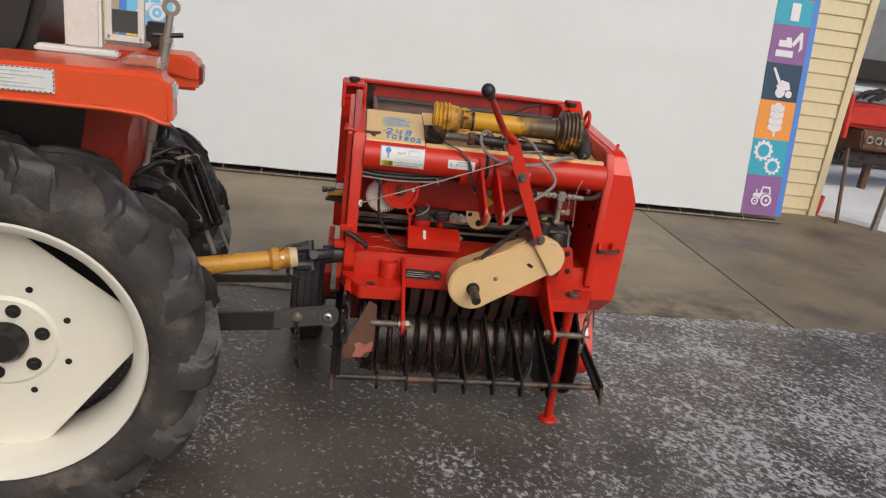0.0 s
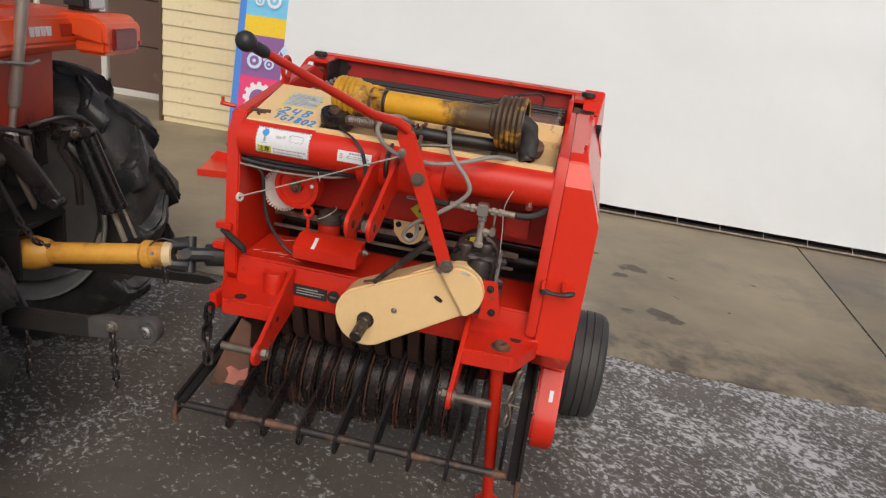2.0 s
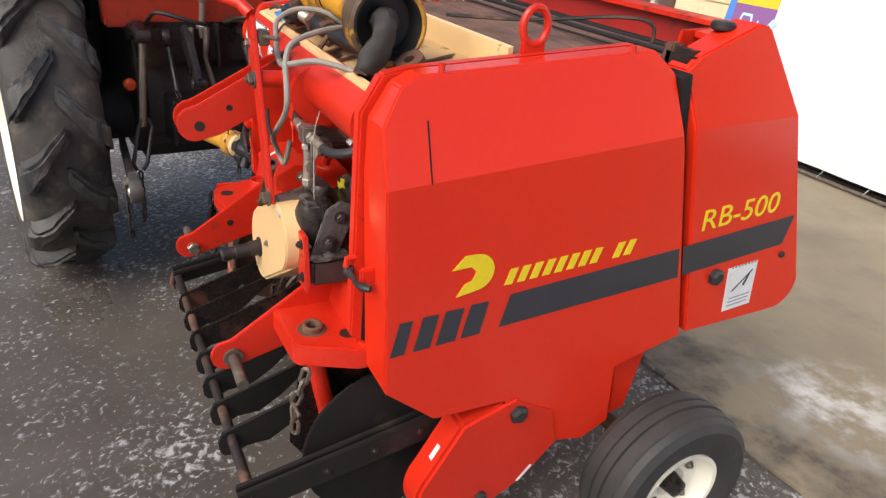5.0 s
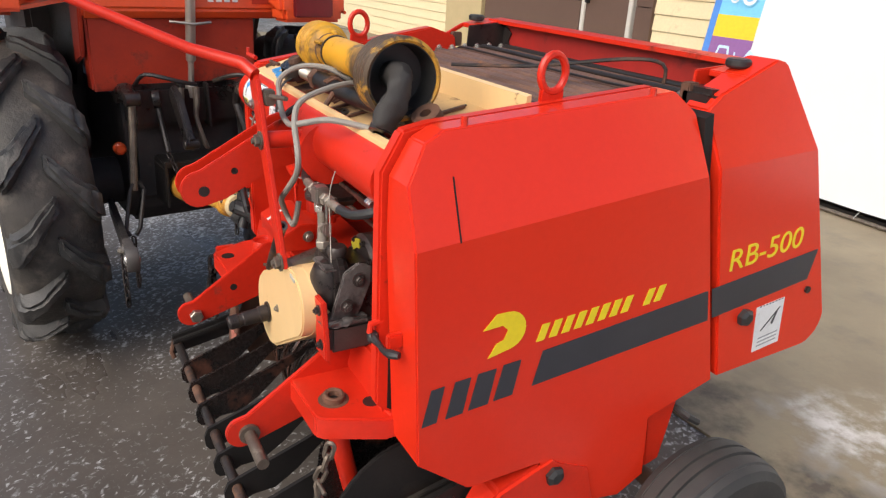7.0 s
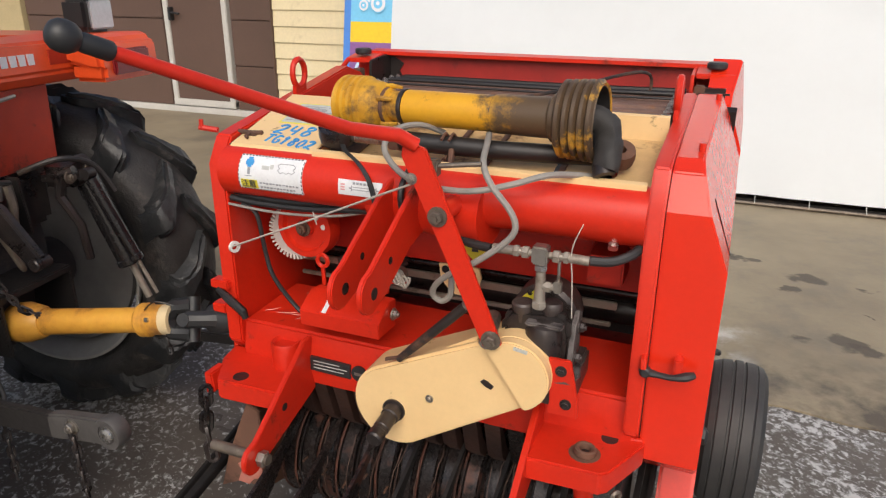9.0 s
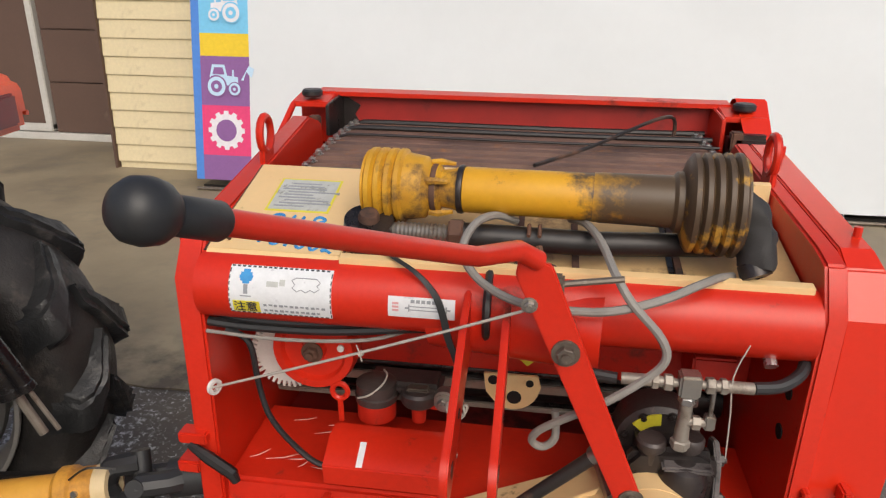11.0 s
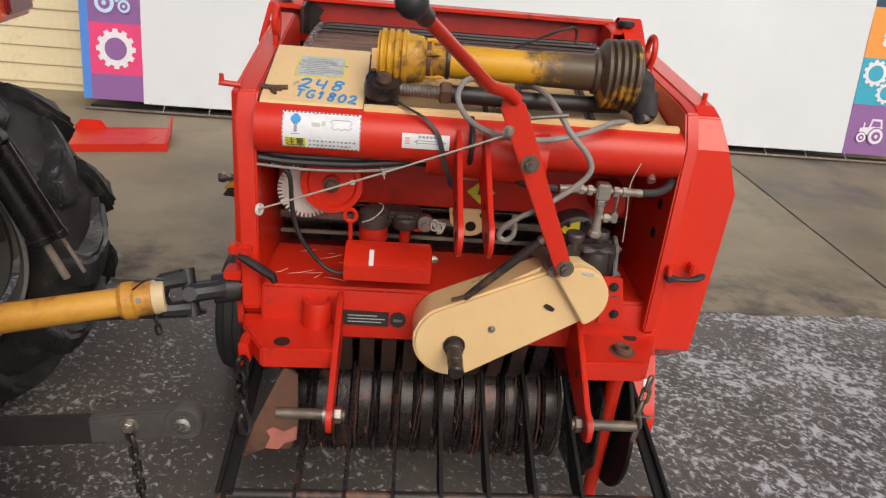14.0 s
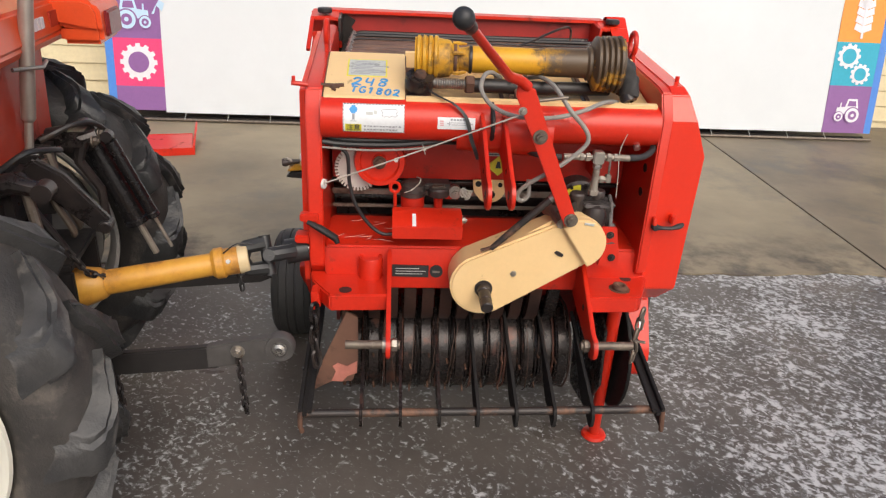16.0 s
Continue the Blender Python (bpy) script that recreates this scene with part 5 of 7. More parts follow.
for x0, x1 in ((0.266, 0.334), (0.238, 0.165)):
    d = 1 if x1 > x0 else -1
    b = pipe([(x0, 0.038, 0.958), (x0 + d * 0.034, 0.039, 0.958), (x1, 0.042, 0.956)], [0.006, 0.0085, 0.0085], 12)
    b = disc((x0 + d * 0.013, 0.038, 0.958), (1, 0, 0), 0.0115, 0.012, 6, b, 0.0015)
    P("hose_end", disc((x0 + d * 0.03, 0.039, 0.958), (1, 0, 0), 0.011, 0.009, 6, b, 0.001), LINK_STEEL)
P("hydraulic_hose", pipe([(0.335, 0.042, 0.957), (0.37, 0.05, 0.958), (0.4, 0.07, 0.968), (0.415, 0.1, 0.98)], 0.0085, 10, smooth=4), PLASTIC, "black hydraulic hose")
P("hydraulic_hose", pipe([(0.16, 0.045, 0.953), (0.1, 0.06, 0.955), (0.04, 0.1, 0.97), (-0.04, 0.14, 0.985), (-0.1, 0.2, 0.97)], 0.0085, 10, smooth=4), PLASTIC, "black hydraulic hose")
P("side_fitting", pipe([(0.253, 0.038, 0.9), (0.284, 0.037, 0.901)], 0.0065, 10, disc((0.268, 0.037, 0.9), (1, 0, 0), 0.01, 0.01, 6)), LINK_STEEL)
P("side_valve", box(0.278, 0.292, 0.03, 0.044, 0.892, 0.914, 0.002, pipe([(0.285, 0.037, 0.912), (0.285, 0.037, 0.95)], 0.003, 8)), STEEL)
P("elbow_fitting", pipe([(0.33, 0.12, 0.99), (0.36, 0.1, 0.985), (0.365, 0.08, 0.97)], 0.009, 8, smooth=3), BRIGHT)
P("wire", pipe([(0.32, 0.04, 1.02), (0.305, 0.035, 0.975), (0.309, 0.034, 0.92), (0.313, 0.034, 0.85)], 0.0011, 5, smooth=4), CORD, "thin wire")

# lines strung across the frame
P("pull_cord", pipe([(-0.447, 0.082, 0.854), (-0.3, 0.05, 0.92), (-0.2, 0.03, 0.965), (-0.06, 0.0, 1.03), (0.03, -0.012, 1.07)], 0.0022, 5), CORD, "taut pale pull cord")
P("cord_knot", disc((-0.19, 0.028, 0.968), (0.4, 0, 0.3), 0.0042, 0.006, 8, pipe([(-0.188, 0.026, 0.957), (-0.19, 0.025, 0.968), (-0.195, 0.026, 0.982)], 0.0012, 5)), CORD)
P("cord_grommet", lathe([(0.007, 0), (0.013, 0), (0.013, 0.006), (0.007, 0.006)], (-0.447, 0.09, 0.852), (1, -0.4, 0), 16, closed=True), WHITE, "pale grommet")
for k, (dz, r) in enumerate(((0.0, 0.0075), (0.012, 0.0065))):
    P("bundled_hose", pipe([(-0.447, 0.1 + 0.01 * k, 0.962 + dz), (-0.38, 0.105, 0.955 + dz), (-0.26, 0.11, 0.955 + dz), (-0.15, 0.12, 0.963 + dz), (-0.05, 0.17, 0.95)], r, 8, smooth=4), PLASTIC, "black hose across the frame")
P("bundled_hose", pipe([(-0.447, 0.09, 0.95), (-0.33, 0.092, 0.944), (-0.2, 0.1, 0.95), (-0.13, 0.14, 0.957)], 0.003, 7, smooth=4), HOSE_GREY, "thin grey cable across the frame")
P("black_cable", pipe([(-0.42, 0.1, 0.95), (-0.385, 0.1, 0.93), (-0.38, 0.11, 0.85), (-0.365, 0.11, 0.79), (-0.33, 0.12, 0.73), (-0.29, 0.12, 0.70), (-0.247, 0.12, 0.705)], 0.005, 8, smooth=5), PLASTIC, "drooping black cable")
P("grey_hose", pipe([(0.09, 0.22, 1.118), (0.11, 0.165, 1.13), (0.128, 0.1, 1.125), (0.143, 0.04, 1.105), (0.165, 0.02, 1.075), (0.203, 0.012, 1.035), (0.212, 0.01, 1.005), (0.19, 0.01, 0.975), (0.14, 0.008, 0.935), (0.09, 0.012, 0.902), (0.06, 0.025, 0.872), (0.052, 0.035, 0.848), (0.068, 0.04, 0.836), (0.084, 0.042, 0.852), (0.082, 0.05, 0.89)], 0.0058, 8, smooth=5), HOSE_GREY, "looped grey hose")
P("grey_hose", pipe([(0.31, 0.13, 1.078), (0.285, 0.1, 1.086), (0.25, 0.055, 1.092), (0.2, 0.03, 1.078), (0.14, 0.022, 1.062), (0.08, 0.03, 1.055), (0.02, 0.04, 1.058), (-0.03, 0.05, 1.08), (-0.055, 0.06, 1.115), (-0.045, 0.1, 1.14), (-0.02, 0.15, 1.14), (0.01, 0.19, 1.12)], 0.0058, 8, smooth=5), HOSE_GREY, "looped grey hose")

# tool box and tray on top
lid = prism([(0.11, 1.066), (0.11, 1.077), (0.35, 1.148), (0.36, 1.136)], "x", -0.445, -0.237, 0.003)
tool = P("tool_box_lid", lid, CREAM, "cream tool box lid with blue handwriting")
P("lid_front", prism([(0.108, 1.045), (0.105, 1.072), (0.112, 1.078), (0.118, 1.05)], "x", -0.442, -0.24, 0.001), CREAM, "", tool)
P("box_body", prism([(0.114, 1.05), (0.114, 1.067), (0.352, 1.137), (0.352, 1.1)], "x", -0.438, -0.24), CREAM, "", tool)
P("latch", pipe([(-0.452, 0.152, 1.0945), (-0.42, 0.153, 1.0935), (-0.394, 0.156, 1.0945)], 0.005, 8, pipe([(-0.42, 0.15, 1.093), (-0.422, 0.135, 1.089), (-0.414, 0.13, 1.087)], 0.0035, 6, box(-0.43, -0.405, 0.146, 0.16, 1.083, 1.0925, 0.001))), RUST, "rusty latch bolt", tool)
for pts in ([(-0.4455, 0.11, 1.0735), (-0.4455, 0.23, 1.109), (-0.4455, 0.35, 1.144)], [(-0.445, 0.1095, 1.0705), (-0.34, 0.1085, 1.0705), (-0.24, 0.1095, 1.0705)], [(-0.237, 0.112, 1.074), (-0.2365, 0.24, 1.1115), (-0.237, 0.34, 1.141)]):
    P("worn_edge", pipe(pts, [0.0022, 0.0015, 0.0022], 6), RUST, "rust-stained lid edge", tool)


def lid_patch(x0, x1, y0, y1, dz):
    def h(y):
        return 1.077 + (y - 0.11) * 0.071 / 0.24
    b = bmesh.new()
    v = [b.verts.new((x, y, h(y) + q)) for q in (0.0, dz) for x, y in ((x0, y0), (x1, y0), (x1, y1), (x0, y1))]
    b.faces.new(v[:4]), b.faces.new(v[4:])
    for i in range(4):
        b.faces.new((v[i], v[(i + 1) % 4], v[4 + (i + 1) % 4], v[4 + i]))
    return b


P("card_edge", lid_patch(-0.391, -0.286, 0.212, 0.305, 0.0008), LABEL_YELLOW, "yellowed edge", tool)
card = P("type_card", lid_patch(-0.387, -0.29, 0.216, 0.301, 0.0014), GREYTAG, "worn grey instruction sticker", tool)
for k in range(9):
    y = 0.224 + 0.008 * k
    x0 = -0.38 + 0.006 * (k % 3)
    P("print_line", lid_patch(x0, x0 + 0.05 + 0.012 * ((k * 7) % 4), y, y + 0.003, 0.0019), INK_GREY, "", card)
STROKES = {"2": [[(0.05, 0.8), (0.35, 1.0), (0.8, 0.95), (0.7, 0.55), (0.05, 0.05), (0.5, 0.12), (1.0, 0.0)]],
           "4": [[(0.15, 1.0), (0.1, 0.45), (0.85, 0.5)], [(0.8, 0.95), (0.7, 0.0)]],
           "8": [[(0.85, 0.9), (0.4, 1.0), (0.2, 0.75), (0.8, 0.35), (0.6, 0.02), (0.15, 0.1), (0.25, 0.45), (0.85, 0.75), (0.85, 0.9)]],
           "T": [[(0.0, 0.95), (1.0, 1.0)], [(0.5, 0.95), (0.45, 0.0)]],
           "G": [[(0.95, 0.95), (0.4, 1.0), (0.05, 0.5), (0.3, 0.05), (0.85, 0.1), (0.9, 0.45), (0.55, 0.42)]],
           "1": [[(0.2, 0.7), (0.55, 1.0), (0.4, 0.0)]],
           "0": [[(0.5, 1.0), (0.1, 0.6), (0.2, 0.1), (0.6, 0.02), (0.9, 0.4), (0.8, 0.9), (0.5, 1.0)]]}


def handwrite(word, x0, y0, wide, tall, turn):
    """Marker strokes on the lid, one mesh for a word."""
    b = None
    step = wide / len(word)
    for i, ch in enumerate(word):
        for line in STROKES[ch]:
            pts = []
            for p, q in line:
                x, y = x0 + step * (i + 0.06 + 0.72 * p + 0.12 * q), y0 + tall * q + turn * (i + p)
                pts.append((x, y, 1.0775 + (y - 0.11) * 0.071 / 0.24))
            b = pipe(pts, 0.0027, 5, b, smooth=4)
    return b


P("handwriting", handwrite("248", -0.378, 0.166, 0.1, 0.036, -0.001), INK_BLUE, "blue marker writing", tool)
P("handwriting", handwrite("TG1802", -0.378, 0.132, 0.128, 0.028, -0.0028), INK_BLUE, "blue marker writing", tool)
P("tray_edge", prism([(0.098, 1.068), (0.098, 1.08), (0.112, 1.083), (0.112, 1.07)], "x", -0.237, 0.408, 0.001), CREAM, "cream front edge of the tray")
P("tray_floor", prism([(0.112, 1.045), (0.112, 1.051), (0.36, 1.105), (0.36, 1.097)], "x", -0.237, 0.412), CREAM_DIRTY, "stained cream tray")
# Brown sheet mixes real grime with the shade beside the lid.
P("tray_corner_shade", prism([(0.13, 1.058), (0.13, 1.062), (0.35, 1.11), (0.35, 1.106)], "x", -0.236, -0.17), RUST, "brown sheet for shade and grime in the tray corner")
P("hinge_pin", lathe([(0, 0), (0.026, 0), (0.027, 0.012), (0.018, 0.016), (0.017, 0.05), (0.022, 0.053), (0.022, 0.064), (0.012, 0.07), (0, 0.071)], (0.39, 0.425, 1.062), (0.05, -0.1, 1), 16), RUST, "rusty upright pin at the tray end")
# Black strip laid where the gap behind the lid falls into shadow.
P("lid_gap_shade", pipe([(-0.442, 0.372, 1.124), (-0.3, 0.374, 1.132), (-0.15, 0.373, 1.126), (-0.05, 0.374, 1.13)], [0.007, 0.01, 0.008, 0.006], 8, smooth=4), PLASTIC, "dark strip for the shaded gap behind the box lid")
P("tray_back", prism([(0.355, 1.097), (0.355, 1.15), (0.365, 1.153), (0.365, 1.097)], "x", -0.237, 0.412), CREAM, "cream tray back")
for x in (0.016, 0.1, 0.246):
    P("tray_rib", prism([(0.115, 1.053), (0.115, 1.058), (0.33, 1.105), (0.33, 1.1)], "x", x - 0.005, x + 0.005), RUST, "brown strap under the tray load" if x < 0.05 else "")
P("tray_seam", prism([(0.115, 1.0525), (0.115, 1.0545), (0.34, 1.1045), (0.34, 1.1025)], "x", 0.232, 0.24), GREASE)
P("tray_hole", disc((0.05, 0.14, 1.0585), (0, -0.22, 1), 0.03, 0.004, 18), GREASE, "dark opening in the tray")

# slatted conveyor and tailgate
for i in range(11):
    y = 0.40 + 0.042 * i
    z = 1.098 + 0.022 * math.sin(min(1.0, i / 9) * math.pi / 2) + 0.002 * (i % 2)
    b = prism([(y, z), (y + 0.004, z + 0.012), (y + 0.028, z + 0.015), (y + 0.033, z + 0.003), (y + 0.02, z - 0.004)], "x", -0.41, 0.395, 0.002)
    P("conveyor_slat", b, SLAT, "weathered steel slat" if i == 0 else "")
    P("slat_bolt", bolt((-0.405, y + 0.015, z + 0.012), (0, 0, 1), 0.0075), BRIGHT)
    P("slat_bolt", bolt((0.388, y + 0.015, z + 0.012), (0, 0, 1), 0.0075), BRIGHT)
for y, z, r in ((0.425, 1.118, 0.006), (0.84, 1.136, 0.007), (0.76, 1.138, 0.006), (0.685, 1.137, 0.003)):
    P("conveyor_rod", pipe([(-0.415, y, z - 0.012), (-0.39, y, z - 0.002), (-0.33, y, z + 0.001), (0.1, y, z), (0.405, y, z + 0.003)], r, 8, smooth=3), BLACK)
# Dark block paints the shade seen between and under the slats.
P("slat_shade", prism([(0.38, 1.04), (0.38, 1.075), (0.6, 1.09), (0.86, 1.095), (0.86, 1.04)], "x", -0.44, 0.41), GREASE, "dark block for the shade under the slats")
P("loose_strap", pipe([(0.03, 0.42, 1.15), (0.14, 0.56, 1.16), (0.27, 0.70, 1.19), (0.32, 0.76, 1.185), (0.325, 0.765, 1.14)], 0.004, 6, smooth=4), BAR, "black strap over the slats")
gate_t = P("tailgate", prism([(0.846, 1.196), (0.846, 1.206), (0.888, 1.21), (1.02, 1.05), (1.18, 0.64), (1.1, 0.56), (1.07, 0.58), (1.15, 0.65), (0.99, 1.04), (0.88, 1.198)], "x", -0.5, 0.455), RED, "red tailgate")
P("gate_panel", prism([(0.872, 1.2), (0.868, 1.05), (0.878, 1.05), (0.882, 1.2)], "x", -0.47, 0.43), RED_SOOT_SHADE, "inner panel, soot and shade in its paint", gate_t)
P("gate_rib", box(-0.395, 0.42, 0.8635, 0.872, 1.132, 1.1385, 0.002), RED_SOOT_SHADE, "rib across the panel in the same darkened paint", gate_t)
P("grime_patch", prism([(-0.47, 1.055), (-0.395, 1.06), (-0.41, 1.09), (-0.395, 1.12), (-0.415, 1.15), (-0.4, 1.172), (-0.43, 1.19), (-0.47, 1.192)], "y", 0.8655, 0.8685), GREASE, "black grease in the corner", gate_t)
for s, x in ((1, 0.472), (-1, -0.498)):
    b = prism([(0.775, 1.19), (0.87, 1.206), (0.87, 1.196), (0.775, 1.178)], "x", x - 0.045, x + 0.045, 0.002)
    if s < 0:
        b = prism([(0.62, 1.11), (0.775, 1.19), (0.775, 1.178), (0.63, 1.1)], "x", x - 0.045, x - 0.033, 0.002, b)
        b = box(x - 0.04, x + 0.04, 0.715, 0.728, 1.135, 1.15, 0.002, b)
    b = box(x - 0.05, x + 0.05, 0.858, 0.868, 1.08, 1.2, 0.002, b)
    P("corner_bracket", b, RED, "red corner bracket", gate_t)
    b = prism([(0.74, 1.12), (0.745, 1.19), (0.86, 1.2), (0.9, 1.1)], "x", x - s * 0.055, x - s * 0.047, 0.002)
    P("corner_cheek", b, RED if s > 0 else GREASE, "" if s > 0 else "blackened corner cheek", gate_t)
    P("rubber_knob", lathe([(0, 0), (0.02, 0), (0.024, 0.004), (0.024, 0.013), (0.02, 0.017), (0, 0.017)], (x, 0.8, 1.2), (0, 0, 1), 18), PLASTIC, "black rubber knob", gate_t)
    P("inner_latch", box(x - s * 0.03 - 0.012, x - s * 0.03 + 0.012, 0.7, 0.73, 1.13, 1.17, 0.003), RUST, "", gate_t)
for x in (0.42, -0.457):
    p0 = [(x, 0.40 + 0.026 * math.cos(a), 1.19 + 0.032 * math.sin(a)) for a in [k * math.pi / 9 for k in range(18)]]
    b = pipe(p0, 0.0072, 8, closed=True)
    P("lifting_eye", box(x - 0.005, x + 0.005, 0.375, 0.425, 1.12, 1.165, 0.003, b), RED, "red lifting eye")


def side_cover(s, off):
    """The sheet cover on one side: a creased outer skin with folded edges; s: +1 right, -1 left."""
    def c(x):
        return s * x + off
    ring = [(0.10, 0.553, 0.551), (0.21, 0.464, 0.551), (0.368, 0.465, 0.551), (0.384, 0.4, 0.551), (0.45, 0.33, 0.551), (0.6, 0.3, 0.551), (0.668, 0.335, 0.551), (0.652, 0.487, 0.551), (0.828, 0.536, 0.551),
            (0.70, 0.985, 0.551), (0.69, 1.015, 0.55), (0.668, 1.125, 0.511), (0.62, 1.165, 0.496), (0.15, 1.122, 0.49), (0.115, 1.104, 0.496), (0.081, 1.045, 0.514), (0.079, 0.952, 0.55)]
    b = bmesh.new()
    v = [b.verts.new((c(x), y, z)) for y, z, x in ring]
    inn = [b.verts.new((c(0.4445), y, z)) for y, z, x in ring]
    b.faces.new(inn)
    b.faces.new([v[i] for i in (0, 1, 2, 3, 4, 5, 6, 7, 8, 9, 10, 16)])
    b.faces.new([v[i] for i in (16, 10, 11, 12, 13, 14, 15)])
    for i in range(len(v)):
        j = (i + 1) % len(v)
        b.faces.new((v[i], v[j], inn[j], inn[i]))
    bmesh.ops.recalc_face_normals(b, faces=b.faces)
    bevelled(b, 0.003, 2, 30)
    return b


def rear_cover(s, off):
    def c(x):
        return s * x + off
    low = [(1.1, 0.553)] + outline((1.118, 0.621), 0.067, -78, 12, 6)
    ring = [(0.843, 0.54, 0.551)] + [(y, z, 0.551) for y, z in low] + [(1.0, 1.045, 0.551), (0.87, 1.215, 0.53), (0.84, 1.222, 0.528), (0.72, 1.16, 0.516), (0.69, 1.13, 0.514), (0.713, 1.025, 0.551)]
    b = bmesh.new()
    v = [b.verts.new((c(x), y, z)) for y, z, x in ring]
    inn = [b.verts.new((c(0.46), y, z)) for y, z, x in ring]
    k = len(low) + 1
    b.faces.new(v[:k + 1] + [v[k + 5]])
    b.faces.new([v[i] for i in (k + 5, k, k + 1, k + 2, k + 3, k + 4)])
    for i in range(len(v)):
        j = (i + 1) % len(v)
        b.faces.new((v[i], v[j], inn[j], inn[i]))
    bmesh.ops.recalc_face_normals(b, faces=b.faces)
    bevelled(b, 0.004, 2, 20)
    return b


cover = P("side_cover", side_cover(1, 0), RED_COVER, "large red side cover with stripes", None, 12)
cover_rear = P("rear_cover", rear_cover(1, 0), RED_COVER, "red rear side cover", None, 8)
P("side_cover", prism([(0.12, 0.56), (0.2, 0.47), (0.81, 0.54), (0.68, 1.12), (0.62, 1.165), (0.15, 1.08)], "x", -0.507, -0.49, 0.003), RED_COVER, "flat red side cover")
P("rear_cover", prism([(0.82, 0.54), (1.12, 0.556), (1.185, 0.64), (1.0, 1.045), (0.88, 1.14), (0.73, 1.08), (0.69, 1.06)], "x", -0.543, -0.5, 0.004), RED_COVER, "red rear side cover")


# Black filler set back in the gap takes the place of its shade.
P("cover_gap_shade", prism([(0.67, 1.12), (0.691, 1.128), (0.711, 1.02), (0.843, 0.545), (0.828, 0.545), (0.698, 0.99)], "x", 0.452, 0.53), MATT_BLACK, "dark strip for the shade in the gap between the covers")
# Block for the black hinge, oversized to darken the shaded hollow too.
P("hinge_block", box(0.43, 0.51, 0.7, 0.765, 1.08, 1.165, 0.01), GREASE, "dark block for the hinge and the shade round it")


def decal(name, pts, mat, parent, x=0.5512):
    return P(name, prism(pts, "x", x, x + 0.001), mat, "", parent)


for y0 in (0.102, 0.147, 0.192, 0.243):
    w = 0.03 if y0 < 0.11 else (0.036 if y0 < 0.16 else 0.042)
    z = 0.632 + (y0 - 0.102) * 0.1
    decal("stripe", [(y0 + 0.002, z), (y0 + w, z + 0.003), (y0 + w + 0.012, z + 0.072), (y0 + 0.017, z + 0.07)], INK_DARK, cover)
decal("stripe", [(0.327, 0.656), (0.77, 0.697), (0.752, 0.768), (0.343, 0.725)], INK_DARK, cover)
decal("stripe", [(0.782, 0.70), (1.08, 0.738), (1.092, 0.81), (0.763, 0.77)], INK_DARK, cover_rear)
decal("emblem", [(0.212, 0.793), (0.236, 0.82)] + outline((0.262, 0.783), 0.037, 90, -75, 14) + [(0.225, 0.737), (0.24, 0.762), (0.255, 0.768), (0.262, 0.785), (0.25, 0.796)], INK_YELLOW, cover)
for i in range(11):
    if i == 8:
        continue
    y = 0.325 + 0.0275 * i
    z = 0.747 + (y - 0.325) * 0.092
    decal("brand_bar", [(y, z), (y + 0.017, z + 0.001), (y + 0.027, z + 0.034), (y + 0.01, z + 0.033)], INK_YELLOW, cover)
lettering("model_letters", "RB-500", 0.07, pose(0.552, 0.91, 0.835, 90, -6.5, 90), INK_YELLOW, cover_rear, 0.0006, 0.05, 1.1)
sign = decal("warning_card", [(0.945, 0.578), (1.032, 0.588), (1.015, 0.705), (0.925, 0.695)], STICKER, cover_rear)
P("card_mark", prism([(0.955, 0.632), (0.958, 0.63), (1.008, 0.682), (1.005, 0.684)], "x", 0.5522, 0.553), INK, "", sign)
P("card_mark", prism([(0.985, 0.645), (0.992, 0.642), (1.0, 0.672), (0.996, 0.676), (0.99, 0.66)], "x", 0.553, 0.5536), INK, "", sign)
for i in range(8):
    P("border_dash", prism([(0.935 + 0.01 * i, 0.6935 + 0.0011 * i), (0.94 + 0.01 * i, 0.694 + 0.0011 * i), (0.94 + 0.01 * i, 0.697 + 0.0011 * i), (0.935 + 0.01 * i, 0.6965 + 0.0011 * i)], "x", 0.5522, 0.553), INK, "", sign)
for z in (0.59, 0.6, 0.61):
    P("print_line", prism([(0.955, z), (1.018, z + 0.008), (1.018, z + 0.011), (0.955, z + 0.003)], "x", 0.5522, 0.553), INK_GREY, "", sign)
P("cover_bolt", lathe([(0, 0), (0.02, 0), (0.02, 0.012), (0.013, 0.018), (0, 0.018)], (0.55, 0.885, 0.682), (1, 0, 0), 6), PLASTIC, "black cover bolt", cover_rear)
P("cover_screw", disc((0.553, 1.09, 0.71), (1, 0, 0), 0.008, 0.008, 12), GREASE, "", cover_rear)
P("handle_slot", prism([(0.549, 0.958), (0.513, 1.054), (0.515, 1.055), (0.5515, 0.959)], "y", 0.1565, 0.159), MATT_BLACK, "narrow dark slot", cover)
P("cover_stud", pipe([(0.483, 0.19, 1.12), (0.483, 0.19, 1.14)], 0.006, 8), RED, "", cover)
P("cover_stud", pipe([(0.49, 0.57, 1.15), (0.49, 0.57, 1.172)], 0.006, 8), RED, "", cover)
b = pipe([(0.436, 0.066, 0.762), (0.446, 0.06, 0.76), (0.465, 0.062, 0.757), (0.49, 0.06, 0.758), (0.51, 0.064, 0.762), (0.523, 0.072, 0.764)], [0.0075, 0.0085, 0.0055, 0.0055, 0.0085, 0.006], 8, smooth=3)
P("cover_latch", disc((0.443, 0.06, 0.76), (0, 1, 0), 0.0095, 0.018, 12, b, 0.003), PLASTIC, "black rubber cover latch", cover)
P("latch_hook", pipe([(0.438, 0.078, 0.785), (0.438, 0.058, 0.783), (0.439, 0.056, 0.767)], 0.006, 8), RED, "small red hook", cover)
